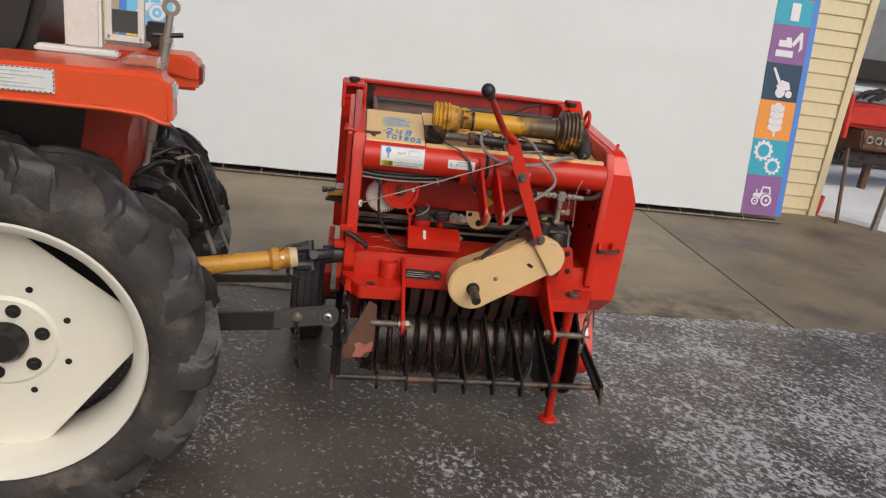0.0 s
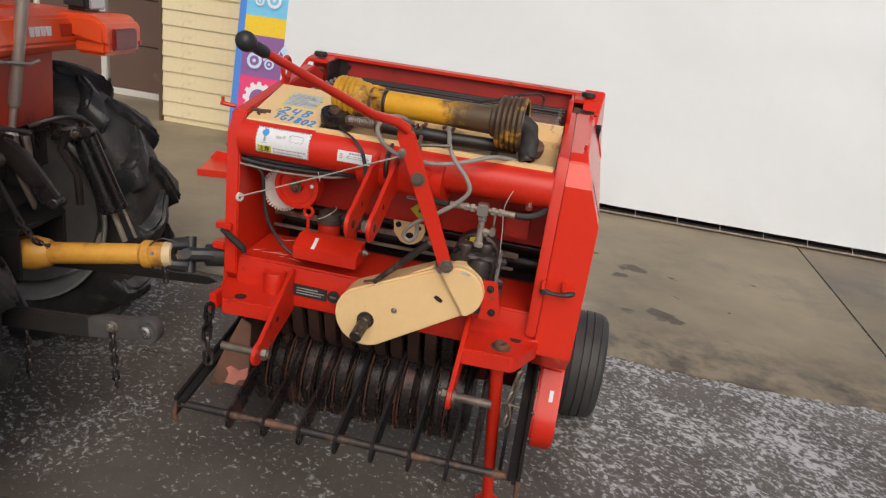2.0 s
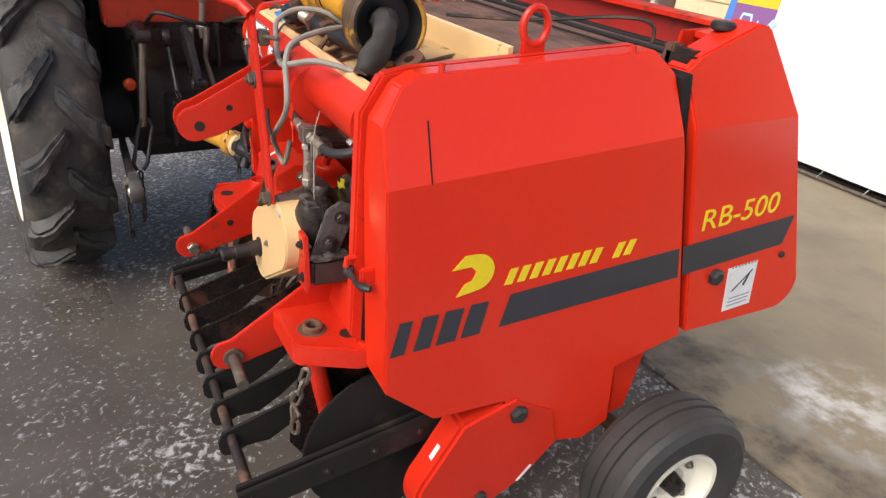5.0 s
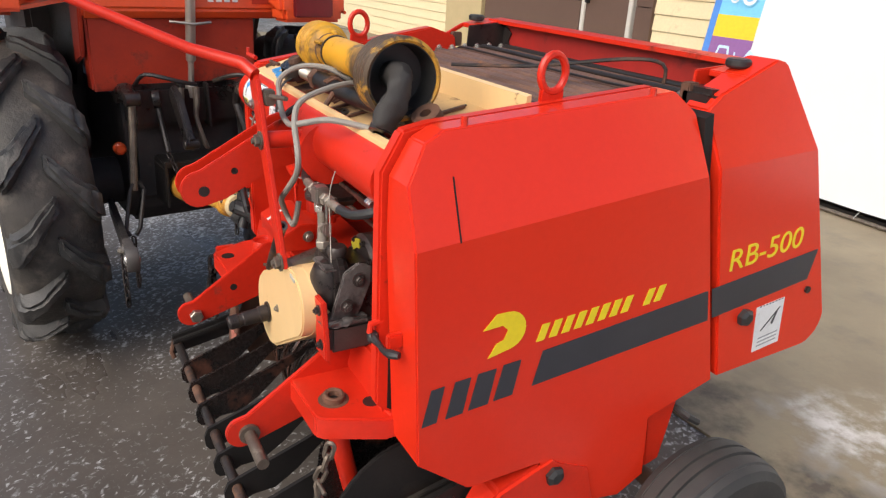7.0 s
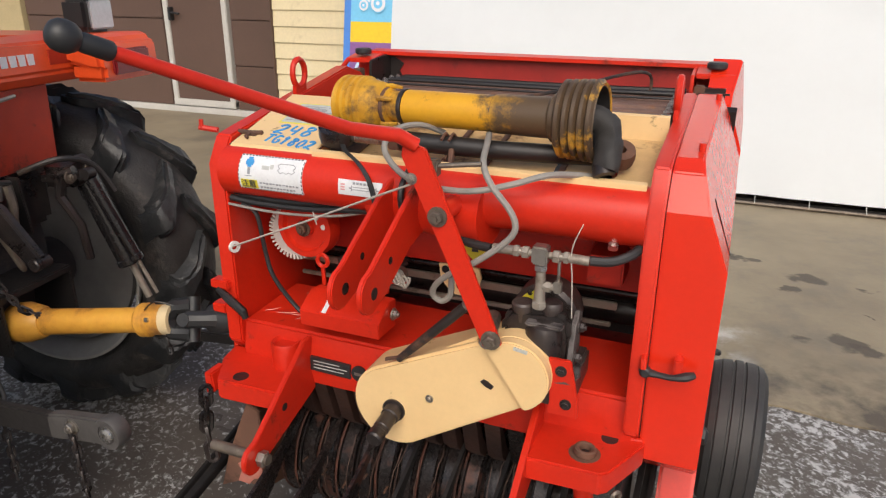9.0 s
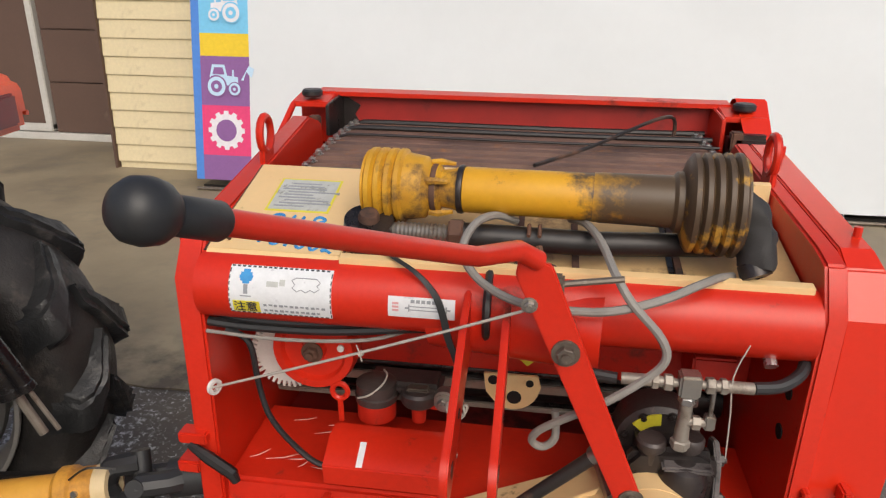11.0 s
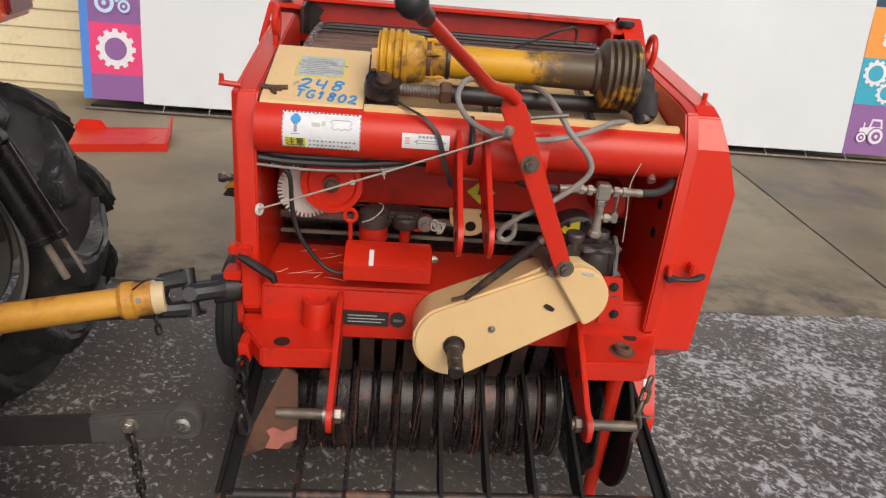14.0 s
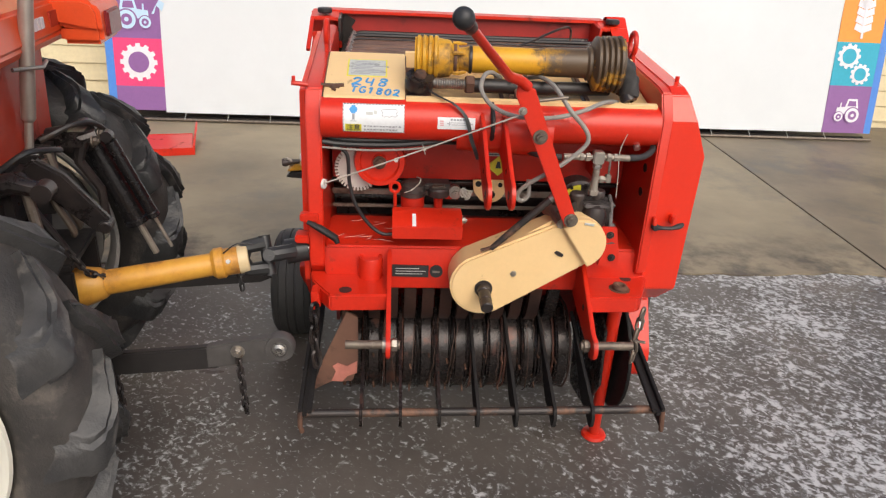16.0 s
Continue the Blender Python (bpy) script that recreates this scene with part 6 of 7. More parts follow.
P("latch_hook", box(0.488, 0.502, 0.062, 0.09, 0.764, 0.79, 0.003), RED, "", cover)
P("left_stud", pipe([(-0.52, 0.11, 1.105), (-0.48, 0.12, 1.1)], 0.006, 8, pipe([(-0.514, 0.11, 1.1), (-0.514, 0.11, 1.122)], 0.0045, 8)), RED_WORN, "red side stud")
b = prism([(-0.575, 0.795), (-0.505, 0.79), (-0.505, 0.81), (-0.56, 0.812)], "y", 0.3, 0.36, 0.003)
P("side_knob", lathe([(0, 0), (0.014, 0), (0.016, 0.012), (0.01, 0.022), (0, 0.022)], (-0.49, 0.2, 0.905), (-1, 0, 0), 14), PLASTIC, "black knob on the side")
hold = P("twine_holder", b, BLACK, "black twine holder on the side")
P("holder_knob", lathe([(0, 0), (0.011, 0.001), (0.013, 0.01), (0.009, 0.02), (0.006, 0.05), (0, 0.05)], (-0.587, 0.33, 0.83), (1, 0, 0.1), 12), OILY, "brown knob", hold)
P("holder_band", prism([(-0.572, 0.811), (-0.505, 0.818), (-0.505, 0.83), (-0.55, 0.826)], "y", 0.305, 0.35, 0.002), YELLOW_DIRTY, "stained yellow band", hold)
P("holder_tab", box(-0.535, -0.505, 0.32, 0.34, 0.838, 0.858, 0.003), STICKER, "white tab", hold)
P("twine_loop", pipe([(-0.58, 0.33, 0.835), (-0.57, 0.32, 0.845), (-0.555, 0.33, 0.83), (-0.56, 0.34, 0.815), (-0.51, 0.33, 0.82)], 0.004, 6, smooth=4), CORD, "frayed twine", hold)
P("side_hook", pipe([(-0.488, 0.07, 0.752), (-0.455, 0.062, 0.738), (-0.415, 0.06, 0.712), (-0.41, 0.06, 0.698)], [0.006, 0.01, 0.01, 0.007], 8), BLACK, "black rubber latch")
P("side_tab", box(-0.508, -0.46, 0.07, 0.1, 0.752, 0.772, 0.003), RED, "small red tab")
P("side_tab", box(-0.525, -0.485, 0.085, 0.13, 0.682, 0.705, 0.004), RED, "small red tab")

# lower chassis, chain case, axle and wheels
P("lower_side", prism([(0.36, 0.48), (0.375, 0.44), (0.55, 0.30), (0.60, 0.30), (0.70, 0.33), (0.715, 0.48), (0.8, 0.545)], "x", -0.555, -0.53, 0.003), RED, "red lower side plate")
P("lower_flap", prism([(0.66, 0.5), (0.684, 0.34), (0.722, 0.35), (0.748, 0.515)], "x", 0.525, 0.538, 0.002), RED, "red lower flap")
case = [(0.4, 0.475), (0.275, 0.43)] + outline((0.285, 0.25), 0.1, 140, 315, 14) + [(0.45, 0.232), (0.53, 0.32), (0.5, 0.42), (0.42, 0.46)]
P("chain_case", prism(case, "x", 0.482, 0.556, 0.008), RED, "rounded red chain case")
P("case_label", prism([(0.2224, 0.3409), (0.2277, 0.3378), (0.2451, 0.3682), (0.2398, 0.3713)], "x", 0.522, 0.534), STICKER)
P("case_bolt", lathe([(0, 0), (0.014, 0), (0.014, 0.012), (0.008, 0.016), (0, 0.016)], (0.553, 0.34, 0.222), (1, 0, 0), 6), PLASTIC)
P("case_label", prism([(0.43, 0.235), (0.436, 0.231), (0.468, 0.268), (0.462, 0.272)], "x", 0.553, 0.5568), STICKER)
P("case_bolt", lathe([(0, 0), (0.021, 0), (0.021, 0.012), (0.013, 0.018), (0, 0.018)], (0.553, 0.405, 0.43), (1, 0, 0), 6), PLASTIC, "black case bolt")
P("wing_bolt", pipe([(0.53, 0.75, 0.475), (0.57, 0.755, 0.47), (0.575, 0.78, 0.455)], 0.009, 7), PLASTIC)
P("axle", pipe([(-0.66, 0.797, 0.205), (0.66, 0.797, 0.205)], 0.022, 14), RUST, "axle")
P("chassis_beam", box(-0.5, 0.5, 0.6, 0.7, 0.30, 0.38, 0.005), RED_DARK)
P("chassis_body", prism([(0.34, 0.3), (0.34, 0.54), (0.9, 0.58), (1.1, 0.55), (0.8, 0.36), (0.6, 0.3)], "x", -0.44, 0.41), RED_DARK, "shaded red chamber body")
P("belly_shield", prism(outline((0.175, 0.315), 0.19, 0, 350, 35), "x", 0.412, 0.422, 0.002), MATT_BLACK, "black end disc")


def small_wheel(x, s):
    cx = x
    tyre = [(0.115, -0.062), (0.15, -0.078), (0.195, -0.08), (0.214, -0.068), (0.2205, -0.052), (0.2185, -0.05), (0.223, -0.046), (0.225, -0.02), (0.219, -0.018),
            (0.219, -0.012), (0.2265, -0.01), (0.2265, 0.01), (0.219, 0.012), (0.219, 0.018), (0.225, 0.02), (0.223, 0.046), (0.2185, 0.05), (0.2205, 0.052),
            (0.214, 0.068), (0.195, 0.08), (0.15, 0.078), (0.115, 0.062)]
    tyre = [(r * 0.905, a * 0.94) for r, a in tyre]
    w = P("wheel", lathe(tyre, (cx, 0.797, 0.205), (1, 0, 0), 48, closed=True), RUBBER_SMALL, "ribbed black rubber tyre", None, 30)
    rim = [(0, 0.012), (0.035, 0.012), (0.045, 0.03), (0.085, 0.03), (0.1, 0.045), (0.106, 0.068), (0.116, 0.07), (0.116, 0.06), (0.108, 0.0), (0.1, -0.06), (0, -0.06)]
    P("rim", lathe([(r * 0.905, s * a * 0.94) for r, a in rim], (cx, 0.797, 0.205), (1, 0, 0), 36), WHITE_RIM, "ivory steel rim", w)
    P("hub", lathe([(0, s * 0.06), (0.022, s * 0.055), (0.026, s * 0.02), (0.03, s * 0.0)], (cx, 0.797, 0.205), (1, 0, 0), 18), GREASE, "dark hub", w)
    for k in range(4):
        a = radians(45 + 90 * k)
        P("wheel_nut", bolt((cx + s * 0.03, 0.797 + 0.06 * math.cos(a), 0.205 + 0.06 * math.sin(a)), (s, 0, 0), 0.008), STEEL, "", w)


small_wheel(0.638, 1)
small_wheel(-0.625, -1)

# pickup reel with its bands and guard rods
for i in range(13):
    x = -0.366 + 0.0517 * i
    hoop = outline((0.25, 0.28), 0.135, 35, 300, 26)
    b = bmesh.new()
    prev = None
    for y, z in hoop:
        dy, dz = (y - 0.25) / 0.135, (z - 0.28) / 0.135
        row = [b.verts.new((x + dx, y + dy * k, z + dz * k)) for dx, k in ((-0.017, 0), (-0.014, 0.006), (0.014, 0.006), (0.017, 0), (0.014, -0.003), (-0.014, -0.003))]
        if prev:
            for q in range(6):
                b.faces.new((prev[q], prev[(q + 1) % 6], row[(q + 1) % 6], row[q]))
        prev = row
    P("reel_band", b, BAND, "curved steel reel band" if i == 0 else "")
    if i < 12:
        P("reel_strip", prism([(0.105, 0.55), (0.14, 0.44), (0.185, 0.395), (0.2, 0.41), (0.165, 0.46), (0.125, 0.55)], "x", x - 0.017, x + 0.017, 0.001), STRIPPER if i < 11 else BAND, "rusty stripper strip" if i == 1 else "")
rnd_r = random.Random(31)
for i in range(13):
    for dx in (-0.0205, 0.0205):
        x = -0.366 + 0.0517 * i + dx
        pts = [(x + 0.0025 * noise.noise((i, k * 0.4, dx * 90)), y, z) for k, (y, z) in enumerate(outline((0.25, 0.28), 0.142 + 0.004 * rnd_r.random(), 60, 285, 20))]
        P("band_edge", pipe(pts, 0.0032, 5), (BAND_RUST if rnd_r.random() < 0.75 else STRAND) if rnd_r.random() < 0.28 else BAND, "rust-edged strip" if i == 0 and dx < 0 else "")
for k in range(15):
    x = rnd_r.uniform(-0.36, 0.28)
    a0 = rnd_r.uniform(70, 150)
    a1 = a0 + rnd_r.uniform(40, 120)
    w = rnd_r.uniform(-0.03, 0.03)
    pts = [(x + w * j / 8 + 0.008 * noise.noise((k, j * 0.7, 3)), y, z) for j, (y, z) in enumerate(outline((0.25, 0.28), 0.15 + 0.008 * rnd_r.random(), a0, a1, 8))]
    P("caught_strand", pipe(pts, 0.0014, 4), STRAND, "dry strand wound on the reel" if k == 0 else "")
P("end_disc", prism(outline((0.21, 0.36), 0.165, 0, 350, 35), "x", -0.408, -0.4, 0.002), BAND, "dark end disc with rusty rim")
P("reel_drum", pipe([(-0.37, 0.25, 0.28), (0.29, 0.25, 0.28)], 0.105, 24), GREASE, "dark reel drum")
for i in range(11):
    x = -0.318 + 0.0545 * i
    for k, a in enumerate((205, 255, 160)):
        q = radians(a + 7 * (i % 3))
        p0 = (x, 0.25 + 0.1 * math.cos(q), 0.28 + 0.1 * math.sin(q))
        p1 = (x + 0.004, 0.25 + 0.16 * math.cos(q + 0.1), 0.28 + 0.16 * math.sin(q + 0.1))
        P("spring_tine", pipe([p0, p1], 0.003, 5), RUST)
rack = P("pickup_bar", pipe([(-0.5, -0.142, 0.298), (0.475, -0.128, 0.3)], 0.0115, 12), BAR, "black front bar of the pickup")
for i in range(7):
    x = -0.34 + 0.1033 * i
    blade = [(-0.15, 0.314), (0.02, 0.375), (0.17, 0.436), (0.172, 0.426), (0.13, 0.405), (0.06, 0.36), (0.0, 0.305), (-0.05, 0.272),
             (-0.1, 0.27), (-0.118, 0.261), (-0.134, 0.254), (-0.148, 0.256), (-0.157, 0.268), (-0.159, 0.292)]
    P("guard_blade", prism(blade, "x", x - 0.0042, x + 0.0042), BAND if i < 3 else MATT_BLACK, "tapering black guard blade" if i == 0 else "", rack)
for s, x in ((1, 0.47), (-1, -0.497)):
    web = [(-0.155, 0.262), (-0.155, 0.322), (0.3, 0.42), (0.5, 0.455), (0.5, 0.39), (0.3, 0.355)]
    rail = P("side_rail", prism(web, "x", x - 0.005, x + 0.005, 0.002), MATT_BLACK, "black channel rail of the pickup", rack)
    edge = ((-0.155, 0.322), (0.3, 0.42), (0.5, 0.455), (0.5, 0.443), (0.3, 0.408), (-0.155, 0.31))
    P("rail_flange", prism([(y, z - 0.004) for y, z in edge], "x", x - s * 0.0305, x - s * 0.0175, 0.002), MATT_BLACK, "", rack)
    P("rail_flange", prism([(y, z - 0.012) for y, z in edge], "x", x - s * 0.0172, x - s * 0.0052, 0.001), MATT_BLACK, "", rack)
    for y in (0.02, 0.12, 0.22, 0.32):
        P("rail_bolt", bolt((x + s * 0.005, y, 0.325 + 0.215 * y), (s, 0, 0), 0.006), GREASE, "", rack)
    P("rail_end", pipe([(x, -0.15, 0.31), (x, -0.16, 0.27), (x + 0.004, -0.155, 0.25)], 0.007, 7), RUST, "", rack)
P("reel_shield", prism([(0.0, 0.36), (0.05, 0.50), (0.2, 0.54), (0.3, 0.5), (0.2, 0.2), (0.05, 0.25)], "x", -0.40, -0.392, 0.002), RUST, "rusty brown end shield")
P("reel_shield", prism([(-0.02, 0.3), (0.0, 0.47), (0.2, 0.54), (0.34, 0.5), (0.25, 0.12), (0.08, 0.15)], "x", 0.33, 0.338, 0.002), BAND, "dark end shield")
P("shield_edge", prism([(-0.384, 0.523), (-0.354, 0.507), (-0.354, 0.35), (-0.371, 0.299), (-0.426, 0.299), (-0.483, 0.268), (-0.452, 0.366)], "y", 0.0, 0.008, 0.002), material("brown_primer_sheet", (0.2, 0.1, 0.065), 0.65, 0.1, (0.12, 0.06, 0.045), 0.8, 8, 60, 0.08, dirt=(0.05, 0.03, 0.025), dirt_low=0.56, dirt_high=0.7), "bent brown flap")
P("bare_patch", prism([(-0.428, 0.303), (-0.398, 0.301), (-0.383, 0.32), (-0.357, 0.33), (-0.356, 0.368), (-0.385, 0.352), (-0.41, 0.362), (-0.424, 0.352), (-0.415, 0.335)], "y", -0.004, -0.001), material("flaked_primer", (0.55, 0.2, 0.15), 0.7, 0, (0.35, 0.12, 0.09), 0.8, 20, 60, 0.1), "flaked pinkish primer")
# parking stand
stand = P("parking_stand", pipe([(0.358, 0.02, 0.55), (0.36, 0.03, 0.5), (0.393, 0.125, 0.02)], [0.021, 0.019, 0.017], 14), RED, "red parking stand")
P("stand_foot", lathe([(0, 0), (0.038, 0), (0.04, 0.004), (0.036, 0.012), (0.02, 0.018), (0, 0.02)], (0.395, 0.13, 0.0), (0, 0, 1), 22), RED, "round red foot", stand)
P("hanging_chain", chain([(-0.465, -0.03, 0.555), (-0.468, -0.04, 0.46), (-0.46, -0.04, 0.38)], 0.05, 0.0058), GREASE, "short greasy chain")
P("hanging_chain", chain([(0.425, -0.01, 0.545), (0.415, -0.02, 0.49), (0.405, -0.03, 0.455), (0.412, -0.028, 0.42), (0.408, -0.028, 0.385)], 0.036, 0.0046), PIN, "short rusty chain")
P("chain_pin", pipe([(0.394, -0.032, 0.458), (0.438, -0.027, 0.45)], 0.004, 8), PIN)
P("pad_hook", prism([(-0.475, 0.59), (-0.455, 0.59), (-0.45, 0.545), (-0.475, 0.535)], "y", -0.02, 0.03, 0.003), RED)

# ---- spare drive shaft and top link lying in the tray ----
spare = thing("spare_drive_shaft", (0.05, 0.19, 1.09), "grimy yellow plastic-guarded drive shaft lying in the tray", "drive shaft")
AX0, AX1 = Vector((-0.215, 0.2, 1.163)), Vector((0.33, 0.165, 1.168))
axis_s = (AX1 - AX0).normalized()


def along(d):
    return AX0 + axis_s * d


def ribs(x0, x1, r0, r1, n):
    out = []
    for i in range(n):
        a, b2 = x0 + (x1 - x0) * i / n, x0 + (x1 - x0) * (i + 1) / n
        ra = r0 + (r1 - r0) * i / n
        out += [(ra, a), (ra + 0.006, a + (b2 - a) * 0.25), (ra + 0.006, a + (b2 - a) * 0.7), (ra, b2 - 0.0005)]
    return out


part("cone", lathe([(0.03, 0.0), (0.052, 0.001)] + ribs(0.004, 0.062, 0.05, 0.05, 4) + [(0.05, 0.064), (0.046, 0.09), (0.034, 0.1), (0.0, 0.1)], AX0, axis_s, 36), YELLOW_DIRTY, spare, "ribbed yellow guard cone")
part("collar", lathe([(0.0, 0.095), (0.034, 0.096), (0.036, 0.11), (0.028, 0.114), (0.03, 0.13), (0.034, 0.14), (0.03, 0.15), (0, 0.15)], AX0, axis_s, 24), YELLOW_DIRTY, spare)
for d, r in ((0.104, 0.0362), (0.143, 0.0355)):
    part("clip_ring", lathe([(r - 0.004, d - 0.004), (r, d - 0.004), (r + 0.001, d), (r, d + 0.004), (r - 0.004, d + 0.004)], AX0, axis_s, 24, closed=True), RUST if d < 0.12 else GREASE, spare, "dark clip ring")
side_v = axis_s.cross(Vector((0, 0, 1))).normalized()
up_v = side_v.cross(axis_s)
for k in range(5):
    a = radians(30 + 68 * k)
    out_v = side_v * math.cos(a) + up_v * math.sin(a)
    part("torn_tab", pipe([along(0.098) + out_v * 0.037, along(0.112) + out_v * 0.039, along(0.127 + 0.006 * (k % 3)) + out_v * (0.035 + 0.002 * (k % 2))], [0.006, 0.0055, 0.003], 6), YELLOW_DIRTY, spare, "torn yellow tab" if k == 0 else "")
part("guard_tube", lathe([(0, 0.148), (0.0335, 0.148), (0.034, 0.15), (0.034, 0.335), (0, 0.335)], AX0, axis_s, 28), SOOT_TUBE, spare, "smooth yellow guard tube")
part("inner_tube", lathe([(0, 0.333), (0.0352, 0.333), (0.036, 0.345), (0.037, 0.44), (0.043, 0.445), (0.043, 0.455), (0, 0.455)], AX0, axis_s, 28), SOOT_SLEEVE, spare, "soot-stained guard end")
part("bell", lathe([(0.0, 0.452), (0.045, 0.453), (0.06, 0.458)] + ribs(0.46, 0.53, 0.063, 0.067, 5) + [(0.066, 0.532), (0.062, 0.53), (0.058, 0.47), (0.04, 0.464), (0, 0.464)], AX0, axis_s, 44), YELLOW_BELL, spare, "ribbed yellow bell guard, blotched with soot")
part("bell_inside", lathe([(0, 0.468), (0.05, 0.468), (0.0575, 0.476), (0.0612, 0.529), (0.06, 0.529), (0.055, 0.478), (0, 0.474)], AX0, axis_s, 36), PLASTIC, spare, "black inside of the bell")
b = pipe([along(0.46), along(0.51) + Vector((0, -0.004, 0.006)), along(0.538) + Vector((0, -0.012, -0.002)), along(0.55) + Vector((0, -0.022, -0.026)), along(0.552) + Vector((0.0, -0.034, -0.05)), along(0.55) + Vector((0.0, -0.045, -0.073))],
         [0.022, 0.024, 0.0215, 0.0225, 0.026, 0.023], 18, smooth=4)
for v in b.verts:
    v.co += 0.007 * noise.noise_vector(v.co * 45)
part("rubber_boot", b, BOOT, spare, "crumpled grey rubber boot")
b = lathe([(0.012, -0.01), (0.02, -0.012), (0.021, 0.008), (0.012, 0.01)], along(0.55) + Vector((0, -0.047, -0.077)), (0.3, -0.5, -0.8), 18, closed=True)
part("yoke", b, GREASE, spare, "black yoke end")

link = thing("top_link", (0.08, 0.145, 1.09), "rusty threaded top link bar lying in the tray", "top link")
part("eye", lathe([(0.012, -0.016), (0.036, -0.016), (0.038, 0), (0.036, 0.016), (0.012, 0.016)], (-0.203, 0.145, 1.112), (0.1, -0.35, 1), 24, closed=True), GREASE, link, "dark round eye")
part("eye_pin", lathe([(0, -0.03), (0.014, -0.03), (0.016, 0.022), (0.013, 0.028), (0, 0.028)], (-0.203, 0.145, 1.112), (0.1, -0.35, 1), 16), RUST, link, "rusty pin")
prof = [(0.012, 0.03)]
for i in range(16):
    prof += [(0.0125, 0.04 + 0.006 * i), (0.0145, 0.043 + 0.006 * i)]
part("thread", lathe([(0, 0.03)] + prof + [(0, 0.14)], (-0.203, 0.145, 1.11), (1, 0.04, -0.02), 14), STEEL, link, "steel thread")
part("lock_nut", disc((-0.075, 0.15, 1.108), (1, 0.04, 0), 0.024, 0.022, 6, None, 0.003), RUST, link, "rusty lock nut")
part("barrel", pipe([(-0.065, 0.15, 1.107), (0.12, 0.16, 1.102), (0.3, 0.19, 1.1)], [0.019, 0.018, 0.017], 14), BLACK, link, "black painted barrel with rust")
part("handle", pipe([(0.045, 0.14, 1.1), (0.05, 0.12, 1.075)], 0.006, 8), RUST, link)
part("far_eye", lathe([(0.01, -0.014), (0.026, -0.014), (0.028, 0), (0.026, 0.014), (0.01, 0.014)], (0.345, 0.2, 1.105), (0.2, -0.6, 1), 20, closed=True), RUST, link, "dark eye")
b = None
for x in (0.0, 0.015):
    b = pipe([(x + 0.03, 0.125, 1.12), (x + 0.03, 0.15, 1.128), (x + 0.032, 0.17, 1.1), (x + 0.03, 0.14, 1.08)], 0.003, 6, b, smooth=3)
part("twine", b, RUST, link, "twist of rusty wire")

# ---- the drive shaft between tractor and baler ----
drive = thing("drive_shaft", (-0.78, 0.09, 0.5), "amber plastic-guarded drive shaft between tractor and baler", "drive shaft")
D0, D1 = Vector((-1.07, 0.005, 0.585)), Vector((-0.485, 0.13, 0.652))
dax = (D1 - D0).normalized()
part("guard_cone", lathe([(0.03, -0.02), (0.05, -0.015), (0.052, 0.02), (0.042, 0.06), (0.036, 0.07), (0, 0.07)], D0, dax, 24), AMBER, drive, "torn amber guard cone")
part("guard_tube", lathe([(0, 0.06), (0.033, 0.06), (0.031, 0.34), (0, 0.34)], D0, dax, 24), AMBER, drive, "amber guard tube")
part("collar", lathe([(0.0, 0.335), (0.034, 0.335), (0.042, 0.345), (0.042, 0.365), (0.037, 0.37), (0.037, 0.41), (0.03, 0.412), (0, 0.40)], D0, dax, 26), AMBER, drive, "stepped amber collar")
part("collar_edge", lathe([(0.028, 0.4), (0.038, 0.405), (0.039, 0.43), (0.03, 0.432)], D0, dax, 22, closed=True), PALE, drive, "pale worn collar edge")
part("collar_screw", disc(D0 + dax * 0.385 + Vector((0.0, -0.035, 0.015)), (0, -1, 0.4), 0.006, 0.006, 10), BRIGHT, drive)


def fork(a, bq, turn):
    side = dax.orthogonal().normalized()
    side = Matrix.Rotation(turn, 3, dax) @ side
    m = None
    for s in (-1, 1):
        p = [D0 + dax * a, D0 + dax * (a + (bq - a) * 0.35) + side * s * 0.031, D0 + dax * bq + side * s * 0.034]
        m = pipe(p, [0.028, 0.02, 0.021], 10, m)
    m = pipe([D0 + dax * bq + side * 0.054, D0 + dax * bq - side * 0.054], 0.016, 12, m)
    return m


part("yoke", fork(0.405, 0.48, 0.4), PLASTIC, drive, "black yoke")
part("yoke", fork(0.56, 0.485, 0.4 + math.pi / 2), PLASTIC, drive, "black yoke")
part("hub", pipe([D0 + dax * 0.53, D0 + dax * 0.59], 0.034, 18), PLASTIC, drive, "black hub")
part("input_shaft", pipe([D0 + dax * 0.58, D0 + dax * 0.64], 0.0125, 14), BRIGHT, drive, "bright input shaft")
part("safety_chain", chain([D0 + dax * 0.4 + Vector((0, 0, -0.03)), D0 + dax * 0.41 + Vector((0, -0.005, -0.09))], 0.025, 0.003), BLACK, drive)
part("spring_clip", pipe([D0 + dax * 0.37 + Vector((0, -0.02, 0.035)), D0 + dax * 0.41 + Vector((0, -0.03, 0.06)), D0 + dax * 0.45 + Vector((0, -0.02, 0.045))], 0.002, 5, smooth=4), BLACK, drive)

# ---- the tractor ----
HOUSING = material("dull_black_casting", (0.03, 0.027, 0.028), 0.6, 0, (0.055, 0.047, 0.046), 0.8, 7, 40, 0.2,
                   dirt=(0.09, 0.07, 0.06), dirt_low=0.6, dirt_high=0.75, dirt_scale=12, spec=0.4)
tractor = thing("tractor", (-1.396, 0.010, 0.0), "orange farm tractor with ivory wheel discs, rear end towards the baler", "tractor", 8.0)


def T(name, bm, mat, label="", parent=None, angle=35):
    return part(name, bm, mat, parent or tractor, label, angle)


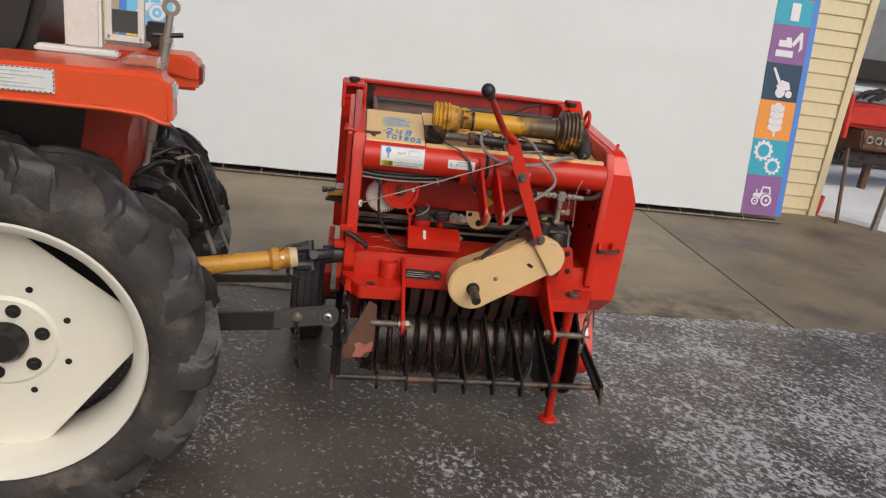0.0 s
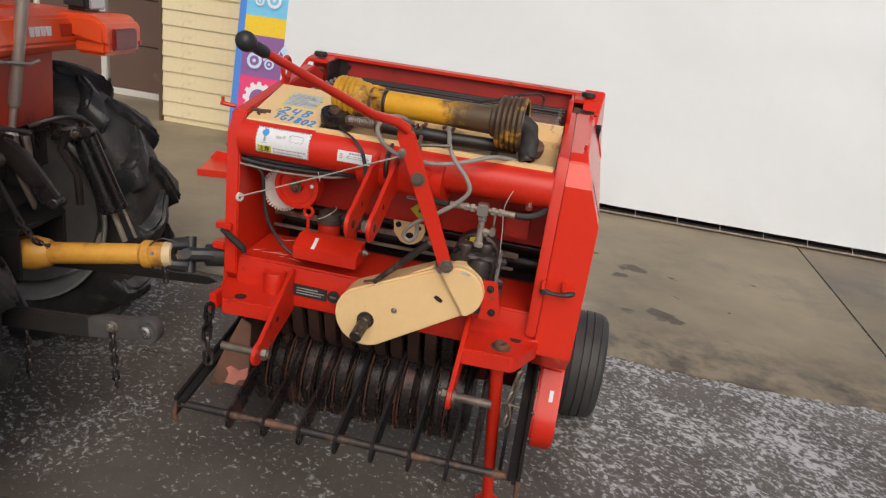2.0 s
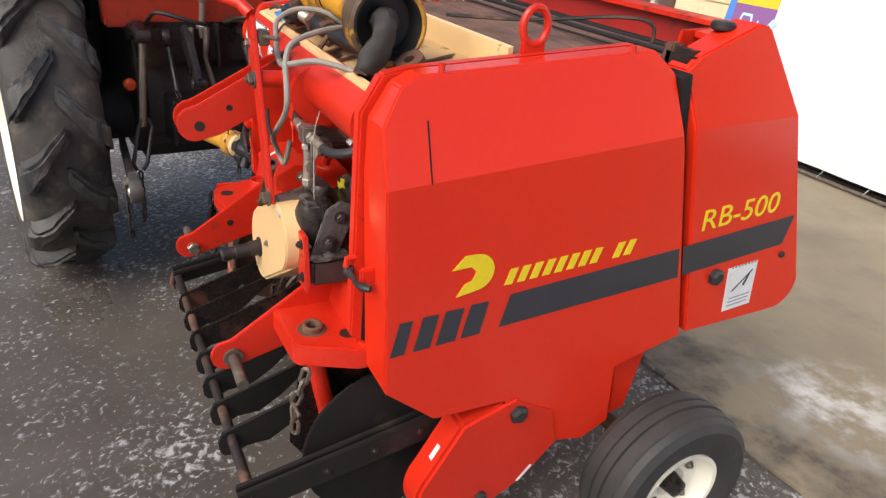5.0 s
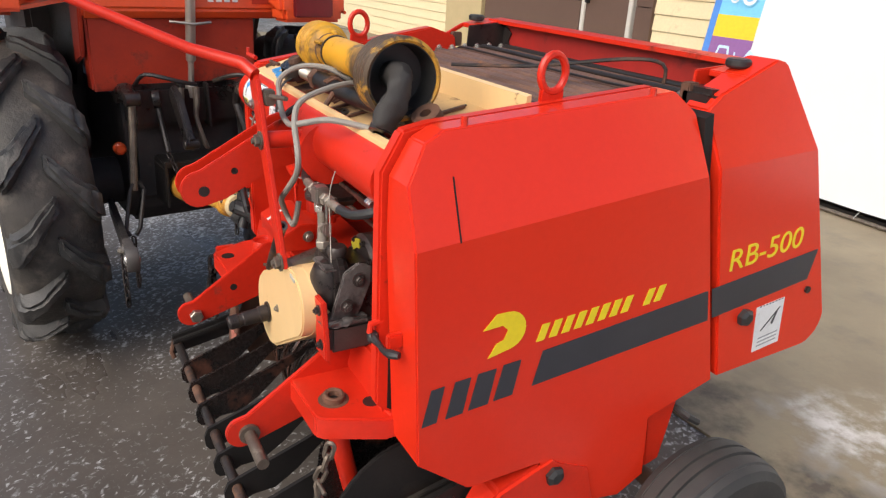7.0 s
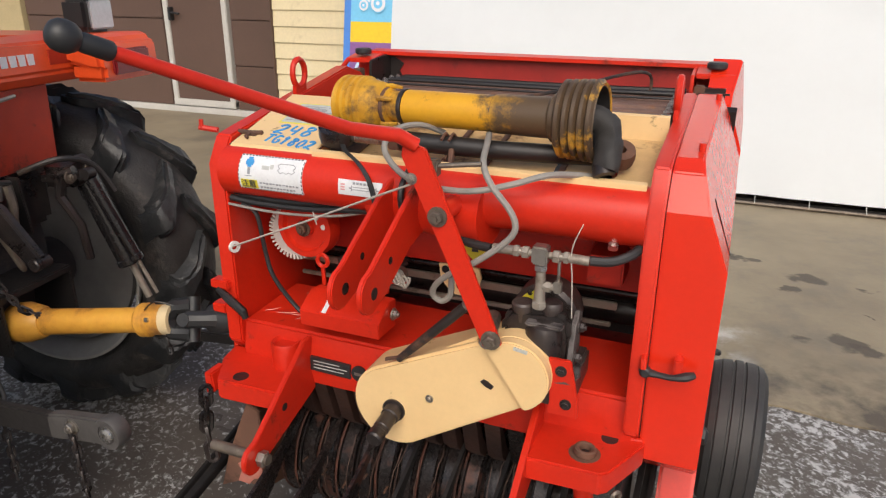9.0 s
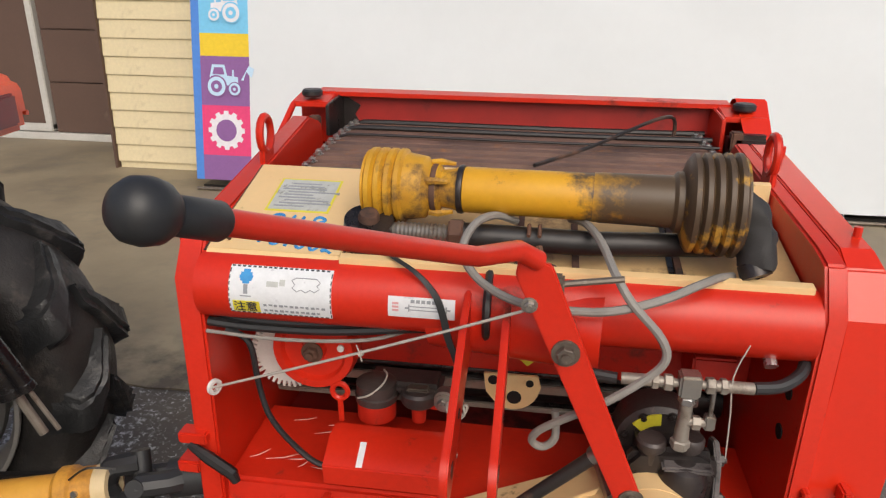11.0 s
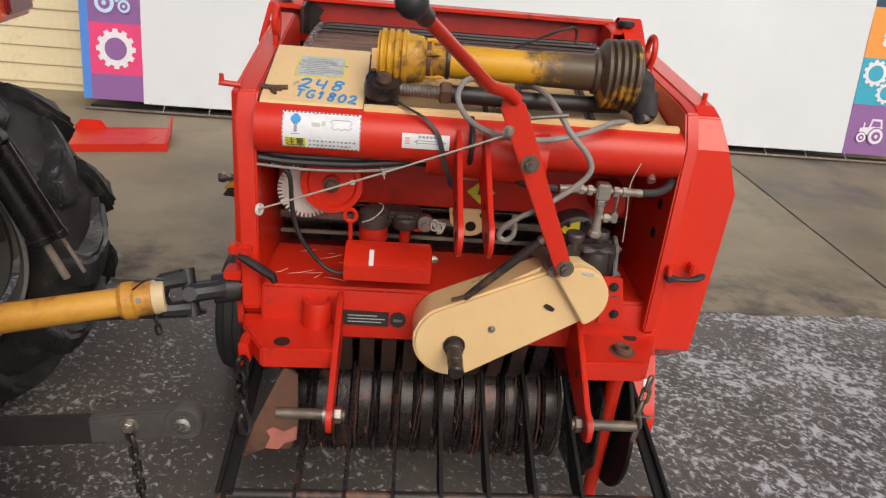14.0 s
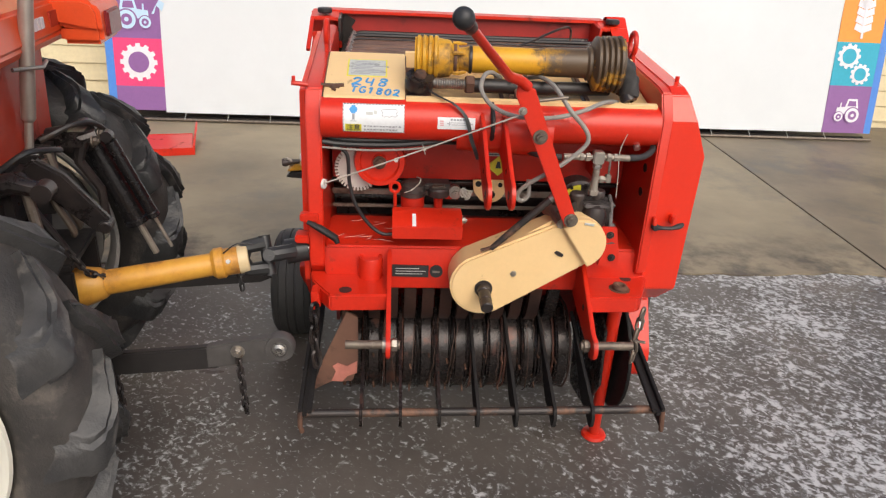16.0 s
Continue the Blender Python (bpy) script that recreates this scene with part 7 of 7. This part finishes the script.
RC, RR = 0.546, 0.504
GLOSS_BLACK = material("gloss_black_paint", (0.011, 0.01, 0.011), 0.24, 0, (0.02, 0.018, 0.018), 0.7, 12, 60, 0.04,
                       dirt=(0.07, 0.06, 0.052), dirt_low=0.62, dirt_high=0.76, dirt_scale=14)
DUSTY_RIM = material("dusty_ivory_rim", (0.4, 0.385, 0.36), 0.7, 0, (0.28, 0.265, 0.245), 0.8, 6, 40, 0.08)
DUSTY_DRUM = material("dusty_wheel_back", (0.19, 0.178, 0.17), 0.75, 0, (0.11, 0.104, 0.098), 0.8, 6, 40, 0.08)
DUSTY_END = material("dust_grey_forging", (0.1, 0.092, 0.088), 0.6, 0.2, (0.055, 0.05, 0.047), 0.8, 14, 70, 0.1)
DUSTY = material("dusty_forging", (0.03, 0.027, 0.026), 0.5, 0.1, (0.018, 0.016, 0.016), 0.8, 14, 70, 0.1)
LEAN_BAR = 0.3


def make_lug(s, rubber):
    """One tread bar: from the shoulder to past the middle, swept back."""
    b = bmesh.new()
    prev = None
    for i in range(7):
        t = i / 6
        v = s * (0.136 - 0.145 * t)
        a = LEAN_BAR * t ** 1.25
        r_low = RR - 0.03 - 0.03 * max(0, 0.3 - t)
        r_top = RR + 0.04 - 0.016 * abs(0.45 - t)
        if i == 0:
            r_low, r_top = RR - 0.092, RR + 0.004
        w = 0.026 + 0.02 * (1 - t)
        row = []
        for da, r in ((-w * 1.75, r_low), (-w, r_top), (w, r_top), (w * 1.35, r_low)):
            q = a + da / RR
            row.append(b.verts.new((r * math.sin(q), v, -r * math.cos(q))))
        if prev:
            for k in range(4):
                b.faces.new((prev[k], prev[(k + 1) % 4], row[(k + 1) % 4], row[k]))
        else:
            b.faces.new(row)
        prev = row
    b.faces.new(prev)
    bmesh.ops.recalc_face_normals(b, faces=b.faces)
    bevelled(b, 0.012, 2, 40)
    bmesh.ops.triangulate(b, faces=[f for f in b.faces if len(f.verts) > 4])
    bmesh.ops.subdivide_edges(b, edges=[e for e in b.edges if e.calc_length() > 0.02], cuts=2, use_grid_fill=True)
    for vert in b.verts:
        vert.co += 0.006 * noise.noise_vector(vert.co * 16) + 0.003 * noise.noise_vector(vert.co * 45)
    me = bpy.data.meshes.new("tread_bar")
    b.to_mesh(me)
    b.free()
    me.shade_smooth()
    me.set_sharp_from_angle(angle=radians(50))
    me.materials.append(rubber)
    return me


def rear_wheel(v, s):
    """s: -1 outer face towards the near side, +1 towards the far side."""
    prof = [(0.35, -0.1), (0.367, -0.114), (0.41, -0.138), (0.46, -0.13), (0.482, -0.11), (RR, -0.06), (RR + 0.004, 0), (RR, 0.06), (0.482, 0.11), (0.46, 0.13), (0.41, 0.138), (0.367, 0.114), (0.35, 0.1)]
    w = T("rear_wheel", lathe(prof, (0, v, RC), (0, 1, 0), 72, closed=True), RUBBER if s > 0 else RUBBER_DUSTY, "deep-lugged black tractor tyre" if s > 0 else "deep-lugged dusty grey-black tractor tyre", None, 40)
    for side in (-1, 1):
        me = make_lug(side, RUBBER_LUG if s > 0 else LUG_DUSTY)
        for i in range(13):
            ob = new("tread_bar", me)
            ob.parent = w
            ob.matrix_basis = pose(0, v, RC, 0, 360 / 13 * (i + (0.5 if side > 0 else 0)), 0)
    rim = [(0.298, 0.06), (0.311, 0.104), (0.325, 0.126), (0.338, 0.132), (0.342, 0.124), (0.328, 0.105), (0.322, 0.02), (0.322, -0.11), (0.337, -0.12), (0.337, -0.128), (0.328, -0.128), (0.31, -0.1), (0.296, -0.05)]
    T("rim", lathe([(r * 1.065, s * a) for r, a in rim], (0, v, RC), (0, 1, 0), 64, closed=True), WHITE_RIM if s < 0 else DUSTY_RIM, "ivory painted rim" if s < 0 else "dusty rim", w)
    pts = []
    for k in range(72):
        th = 2 * math.pi * k / 72
        loc = (th + math.pi / 4) % (math.pi / 2) - math.pi / 4
        near = abs(math.pi / 4 - abs(loc))
        pts.append((min(0.327, 0.264 / math.cos(near)) * math.cos(th + 0.1), RC + min(0.327, 0.264 / math.cos(near)) * math.sin(th + 0.1)))
    T("wheel_disc", prism(pts, "y", v + s * 0.015, v + s * 0.023, 0.003), WHITE_RIM, "ivory wheel disc", w)
    T("disc_boss", lathe([(0.13, s * 0.023), (0.12, s * 0.03), (0.06, s * 0.028), (0.06, s * 0.02)], (0, v, RC), (0, 1, 0), 40), WHITE_RIM, "", w)
    T("hub", lathe([(0, s * 0.07), (0.04, s * 0.068), (0.052, s * 0.05), (0.055, s * 0.02), (0.06, s * 0.0)], (0, v, RC), (0, 1, 0), 26), BLACK, "black hub", w)
    for k in range(6):
        a = radians(15 + 60 * k)
        T("wheel_nut", bolt((0.092 * math.cos(a), v + s * 0.029, RC + 0.092 * math.sin(a)), (0, s, 0), 0.0125), BLACK, "", w)
    for k in range(8):
        a = radians(22 + 45 * k)
        T("disc_hole", disc((0.16 * math.cos(a), v + s * 0.023, RC + 0.16 * math.sin(a)), (0, 1, 0), 0.009, 0.004, 12), GREASE, "", w)
    # Near drum is black for the shade behind the disc openings; far one grey.
    T("drum", disc((0, v - s * 0.07, RC), (0, 1, 0), 0.3, 0.02, 48), DUSTY_DRUM if s > 0 else BLACK, "inner side of the wheel", w)
    w.matrix_basis = pose(-0.03, 0, 0)


rear_wheel(-0.483, -1)
rear_wheel(0.51, 1)


def fender(s):
    """A wheel fender with its skirt; s: -1 near side, +1 far side."""
    top = [(-0.75, 1.1), (-0.6, 1.235), (-0.35, 1.28), (0.1, 1.286), (0.345, 1.29), (0.375, 1.278), (0.388, 1.255), (0.39, 1.166), (0.36, 1.17), (0.25, 1.192), (-0.3, 1.196), (-0.58, 1.17), (-0.72, 1.06)]
    out = 0.6 if s < 0 else 0.548
    b = prism(top, "y", s * 0.30, s * out, 0.012)
    for v in b.verts:
        if s < 0 and v.co.x > 0.29 and abs(v.co.y) < 0.35:
            v.co.y = s * 0.475
        if s > 0 and v.co.z > 1.22:
            v.co.z -= 0.03
    f = T("fender", b, ORANGE, "orange rear fender")
    # Black colour on the skirt paints the shadow under the fender.
    T("fender_skirt", prism([(-0.6, 1.19), (0.1, 1.185), (0.22, 1.17), (0.12, 1.0), (0.03, 0.9), (-0.4, 0.88), (-0.6, 0.95)], "y", s * 0.285, s * 0.3), BLACK, "inner fender wall, black for the shadow there", f)
    T("fender_rim", pipe([(x, s * (out - 0.001), z) for x, z in ((-0.72, 1.07), (-0.58, 1.175), (-0.3, 1.201), (0.25, 1.197), (0.36, 1.175), (0.386, 1.172))], 0.006, 8, smooth=3), ORANGE, "", f)
    return f


near_f, far_f = fender(-1), fender(1)
instr = T("instruction_label", box(-0.12, 0.138, -0.6045, -0.5995, 1.222, 1.276), STICKER, "white instruction label", near_f)
for k in range(5):
    T("print_bar", box(-0.108, 0.118 - 0.03 * (k % 3), -0.6055, -0.6045, 1.2305 + 0.0085 * k, 1.2325 + 0.0085 * k), GREYTAG, "", instr)
for k in range(24):
    for z in (1.2225, 1.2737):
        T("border_dash", box(-0.119 + 0.0107 * k, -0.113 + 0.0107 * k, -0.6055, -0.6045, z, z + 0.002), INK, "", instr)
for k in range(5):
    T("border_dash", box(0.1355, 0.1375, -0.6055, -0.6045, 1.2265 + 0.0098 * k, 1.232 + 0.0098 * k), INK, "", instr)
T("lamp_pod", box(0.28, 0.389, 0.31, 0.535, 1.138, 1.19, 0.012), ORANGE, "", far_f)
T("tail_lamp", box(0.384, 0.401, 0.345, 0.492, 1.156, 1.222, 0.005), TAIL_RED, "dark red tail lamp", far_f)
T("corner_lens", box(0.384, 0.397, -0.59, -0.525, 1.228, 1.268, 0.006), LENS, "clear corner lens", near_f)
INDICATOR = material("clear_indicator_lens", (0.52, 0.2, 0.14), 0.15, 0, (0.4, 0.1, 0.06), 0.5, 30, 80, 0.1, coat=0.6)
T("indicator_lamp", box(0.265, 0.36, -0.535, -0.43, 1.284, 1.314, 0.014), INDICATOR, "clear reddish indicator lamp", near_f)
T("fender_strut", prism([(0.15, 1.2), (0.118, 0.985), (0.225, 1.02), (0.275, 1.18)], "y", -0.31, -0.296, 0.004), ORANGE_DARK, "dark orange fender strut", near_f)
lamp = T("work_lamp", box(0.19, 0.28, 0.405, 0.512, 1.26, 1.356, 0.015), PLASTIC, "black square work lamp")
T("lamp_glass", box(0.278, 0.288, 0.412, 0.505, 1.268, 1.349, 0.006), LENS, "clear lamp glass", lamp)
T("lamp_bracket", pipe([(0.235, 0.458, 1.22), (0.235, 0.458, 1.265)], 0.012, 8), PLASTIC, "", lamp)
rear = T("rear_band", prism([(0.18, 1.145), (0.265, 1.14), (0.285, 1.17), (0.275, 1.25), (0.18, 1.262)], "y", -0.30, 0.56, 0.008), ORANGE, "orange rear cross panel")
for i in range(4):
    T("brand_bar", prism([(0.19 - 0.028 * i, 1.195), (0.171 - 0.028 * i, 1.195), (0.171 - 0.028 * i, 1.222), (0.19 - 0.028 * i, 1.222)], "x", 0.2785, 0.284), STICKER, "", rear)
T("caution_label", box(0.2795, 0.284, 0.24, 0.34, 1.19, 1.228), ORANGE_DARK, "faded label", rear)
T("rear_panel", prism([(0.16, 0.91), (0.235, 0.91), (0.245, 1.145), (0.16, 1.145)], "y", -0.29, 0.26, 0.008), ORANGE_DARK, "dull orange rear panel")
T("gear_housing", prism([(-0.7, 0.42), (0.1, 0.4), (0.2, 0.5), (0.22, 0.7), (0.2, 0.9), (-0.7, 0.92)], "y", -0.2, 0.2, 0.03), HOUSING, "black rear gear housing")
T("hydraulic_block", box(0.05, 0.26, -0.19, 0.19, 0.78, 0.93, 0.02), GREASE, "dark hydraulic lift housing")
T("axle_tube", pipe([(0, -0.4, RC), (0, 0.4, RC)], 0.085, 18), HOUSING, "black axle tube")
T("chassis", box(-0.95, -0.5, -0.16, 0.16, 0.45, 0.9, 0.02), HOUSING, "black chassis")
# Added block; darkens the gap between wheel and housing where only shade shows.
T("gap_filler", prism([(-0.95, 0.5), (-0.4, 0.5), (-0.3, 0.62), (-0.3, 1.15), (-0.95, 1.15)], "y", -0.38, -0.21, 0.02), HOUSING, "added dark filler in the gap behind the near wheel")
T("shaft_guard", box(0.2, 0.34, -0.12, 0.12, 0.66, 0.68, 0.004, box(0.2, 0.34, 0.108, 0.12, 0.52, 0.66, 0.003, box(0.2, 0.34, -0.12, -0.108, 0.52, 0.66, 0.003))), BLACK, "black shaft guard")
T("lift_shaft", pipe([(0.2, -0.22, 0.9), (0.2, 0.22, 0.9)], 0.035, 16), GREASE, "lift shaft")
for s in (-1, 1):
    arm = T("lift_arm", pipe([(0.2, s * 0.2, 0.9), (0.28, s * 0.2, 0.92), (0.34, s * 0.2, 0.9)], [0.03, 0.024, 0.018], 10), GREASE, "dark lift arm")
    T("pivot", disc((0.34, s * 0.2, 0.9), (0, 1, 0), 0.022, 0.045, 16), GREASE, "", arm)
T("lift_rod", pipe([(0.3, -0.19, 0.9), (0.34, -0.225, 0.6)], 0.012, 10), PIN, "grey lift rod")
b = None
for dv in (-0.022, 0.022):
    b = pipe([(0.34, -0.215 + dv * 0.3, 0.63), (0.347, -0.218 + dv, 0.6), (0.43, -0.262 + dv, 0.5), (0.44, -0.266 + dv * 0.4, 0.48)], 0.007, 8, b)
T("check_chain", chain([(0.44, -0.266, 0.475), (0.443, -0.266, 0.4), (0.445, -0.268, 0.3)], 0.03, 0.0036), GREASE, "hanging greasy chain")
T("lift_fork", b, BLACK, "long black lift fork")
lower = T("lower_link", prism([(0.1, 0.45), (0.1, 0.508), (0.55, 0.55), (0.7, 0.565), (0.7, 0.505), (0.55, 0.491)], "y", -0.01, 0.01, 0.004), DUSTY, "dusty black lower link arm")
lower.matrix_basis = pose(0.0, -0.24, 0, 0, 0, -8.3)
T("link_end", prism([(0.67, 0.505), (0.67, 0.562), (0.72, 0.575), (0.82, 0.59)] + outline((0.84, 0.562), 0.03, 90, -90, 10) + [(0.78, 0.525)], "y", -0.013, 0.013, 0.004), DUSTY_END, "dusty forged link end", lower)
ballp = lathe([(0.022, -0.016), (0.032, -0.0165), (0.0345, -0.012), (0.0345, 0.012), (0.032, 0.0165), (0.022, 0.016)], (0.84, 0, 0.562), (0, 1, 0), 24, closed=True)
T("ball_socket", ballp, DUSTY_END, "worn ball socket", lower)
T("ball", lathe([(0.008, -0.022), (0.015, -0.019), (0.021, 0), (0.015, 0.019), (0.008, 0.022)], (0.84, 0, 0.562), (0, 1, 0), 20, closed=True), BRIGHT, "bright ball", lower)
T("check_chain", chain([(0.745, -0.016, 0.55), (0.75, -0.018, 0.47), (0.755, -0.018, 0.385)], 0.03, 0.0035), GREASE, "hanging greasy chain", lower)
T("link_bolt", bolt((0.745, -0.013, 0.555), (0, -1, 0), 0.011), STEEL, "", lower)
T("lower_link", prism([(0.1, 0.42), (0.1, 0.45), (0.5, 0.465), (0.76, 0.47), (0.8, 0.455), (0.76, 0.44), (0.5, 0.435)], "y", 0.21, 0.23, 0.004), BLACK, "black lower link arm")
for p0, p1, r in (((0.33, 0.232, 0.911), (0.42, 0.25, 0.65), 0.033), ((0.395, 0.185, 0.905), (0.472, 0.215, 0.68), 0.017)):
    p0, p1 = Vector(p0), Vector(p1)
    cyl = T("lift_cylinder", pipe([p0, p1], r, 18, disc(p1, p1 - p0, r * 1.12, 0.02, 18, None, 0.003)), GLOSS_BLACK, "black lift cylinder")
    T("piston_rod", pipe([p1, p1 + (p1 - p0).normalized() * 0.12], r * 0.3, 10), LINK_STEEL, "worn piston rod", cyl)
    T("cylinder_eye", disc(p0 - (p1 - p0).normalized() * 0.015, (0, 1, 0), r * 0.9, 0.03, 14), GREASE, "", cyl)
T("feed_pipe", pipe([(0.25, 0.1, 0.93), (0.33, 0.16, 0.96), (0.37, 0.23, 0.93), (0.4, 0.26, 0.85)], 0.008, 8, smooth=4), BLACK)
b = lathe([(0.018, -0.012), (0.032, -0.012), (0.034, 0.0), (0.032, 0.012), (0.018, 0.012)], (0.25, -0.1, 0.88), (0.3, 1, 0.1), 20, closed=True)
T("linkage_ring", b, GREASE, "worn linkage ring")
T("linkage_rod", pipe([(0.255, -0.1, 0.86), (0.33, -0.1, 0.715)], 0.009, 8), GREASE, "greasy linkage rod")
T("linkage_arm", prism([(0.24, 0.9), (0.28, 0.93), (0.34, 0.89), (0.43, 0.77), (0.425, 0.74), (0.395, 0.735), (0.3, 0.83)], "y", -0.06, -0.035, 0.006), GREASE, "greasy linkage arm")
for v in (-0.03, 0.022):
    T("stabiliser_hook", pipe([(0.29, v, 0.92), (0.3, v - 0.004, 0.87), (0.302, v - 0.01, 0.82), (0.318, v - 0.002, 0.77), (0.33, v + 0.006, 0.73), (0.325, v + 0.016, 0.715)], [0.012, 0.011, 0.0085, 0.0085, 0.009, 0.007], 8, smooth=3), PIN, "worn grey hook" if v < 0 else "")
T("control_knob", lathe([(0, 0), (0.014, 0), (0.021, 0.008), (0.021, 0.022), (0.014, 0.03), (0, 0.032)], (0.235, -0.235, 0.723), (1, 0, 0), 14), ORANGE, "small orange knob")
T("linkage_pin", disc((0.415, -0.047, 0.755), (0, 1, 0), 0.016, 0.05, 14, None, 0.003), GREASE)
T("linkage_bracket", pipe([(0.37, 0.16, 0.93), (0.335, 0.15, 0.92), (0.32, 0.15, 0.86), (0.36, 0.16, 0.78), (0.36, 0.17, 0.68)], [0.016, 0.018, 0.014, 0.012, 0.012], 8), GREASE, "bent black bracket")
T("linkage_head", box(0.27, 0.36, 0.13, 0.24, 0.885, 0.94, 0.018), GREASE, "greasy lift arm head")
for v in (0.15, 0.22):
    T("linkage_bolt", bolt((0.36, v, 0.915), (1, 0, 0), 0.012), PIN)
T("hydraulic_line", pipe([(0.24, -0.16, 0.93), (0.3, -0.14, 0.97), (0.34, -0.05, 0.95), (0.3, 0.02, 0.93)], 0.007, 7, smooth=4), PLASTIC)
T("linkage_chain", chain([(0.33, -0.1, 0.71), (0.36, -0.08, 0.64), (0.42, -0.05, 0.6)], 0.03, 0.0035), GREASE)
rod = T("stowed_top_link", lathe([(0, -0.02), (0.02, -0.02), (0.02, 0.02), (0.01, 0.03), (0.01, 0.1), (0.0145, 0.105), (0.0165, 0.11), (0.0165, 0.42), (0.0195, 0.422), (0.0195, 0.436), (0.0115, 0.44), (0.0115, 0.51), (0.0, 0.51)], (0.246, 0.02, 0.9), (0.15, 0.02, 1), 18), LINK_BRIGHT, "grey steel top link stowed upright")
T("clip_rod", pipe([(0.27, -0.04, 1.132), (0.312, 0.03, 1.127), (0.305, 0.085, 1.132)], 0.005, 8), STEEL, "", rod)
T("clip_band", pipe([(0.27, 0.026, 1.338), (0.312, 0.031, 1.338), (0.36, 0.03, 1.345)], 0.0075, 8), GREASE, "dark spring clip", rod)
T("fork_end", lathe([(0.014, -0.011), (0.027, -0.011), (0.027, 0.011), (0.014, 0.011)], (0.324, 0.03, 1.425), (0, 1, 0), 18, closed=True), LINK_STEEL, "", rod)
for s in (-1, 1):
    T("top_link_lug", prism([(0.2, 0.78), (0.245, 0.93), (0.285, 0.93), (0.3, 0.78)], "y", 0.02 + s * 0.04, 0.02 + s * 0.05, 0.003), BLACK, "black top link lug")
# cab frame and seat above the fenders
cab = T("cab_sill", box(0.02, 0.222, -0.30, -0.24, 1.282, 1.303, 0.006), WHITE, "white cab sill")
T("cab_post", box(0.092, 0.182, -0.29, -0.25, 1.3, 1.85, 0.008), WHITE, "white cab post", cab)
T("window_frame", box(0.19, 0.205, -0.28, -0.24, 1.33, 1.85, 0.004, box(0.27, 0.285, -0.28, -0.24, 1.33, 1.85, 0.004, box(0.19, 0.285, -0.28, -0.24, 1.33, 1.345))), WHITE, "pale window frame", cab)
T("window_bar", box(0.185, 0.3, -0.27, -0.25, 1.318, 1.335, 0.004), STEEL, "grey window bar", cab)
T("window_panel", box(0.205, 0.27, -0.268, -0.252, 1.352, 1.41), INK, "dark lower panel", cab)
T("cab_post", box(-0.78, -0.7, -0.3, -0.24, 1.28, 1.85, 0.008), WHITE, "white cab post", cab)
T("cab_header", box(-0.78, 0.29, -0.3, -0.24, 1.85, 1.9, 0.008), WHITE, "white cab header", cab)
seat = T("seat", box(-0.5, -0.06, -0.22, 0.22, 1.2, 1.33, 0.05), PLASTIC, "dark seat cushion")
T("seat_back", prism([(-0.12, 1.22), (-0.03, 1.24), (0.0, 1.3), (0.035, 1.42), (0.02, 1.65), (-0.06, 1.68), (-0.16, 1.5), (-0.2, 1.3)], "y", -0.22, 0.22, 0.03), PLASTIC, "dark seat back", seat)
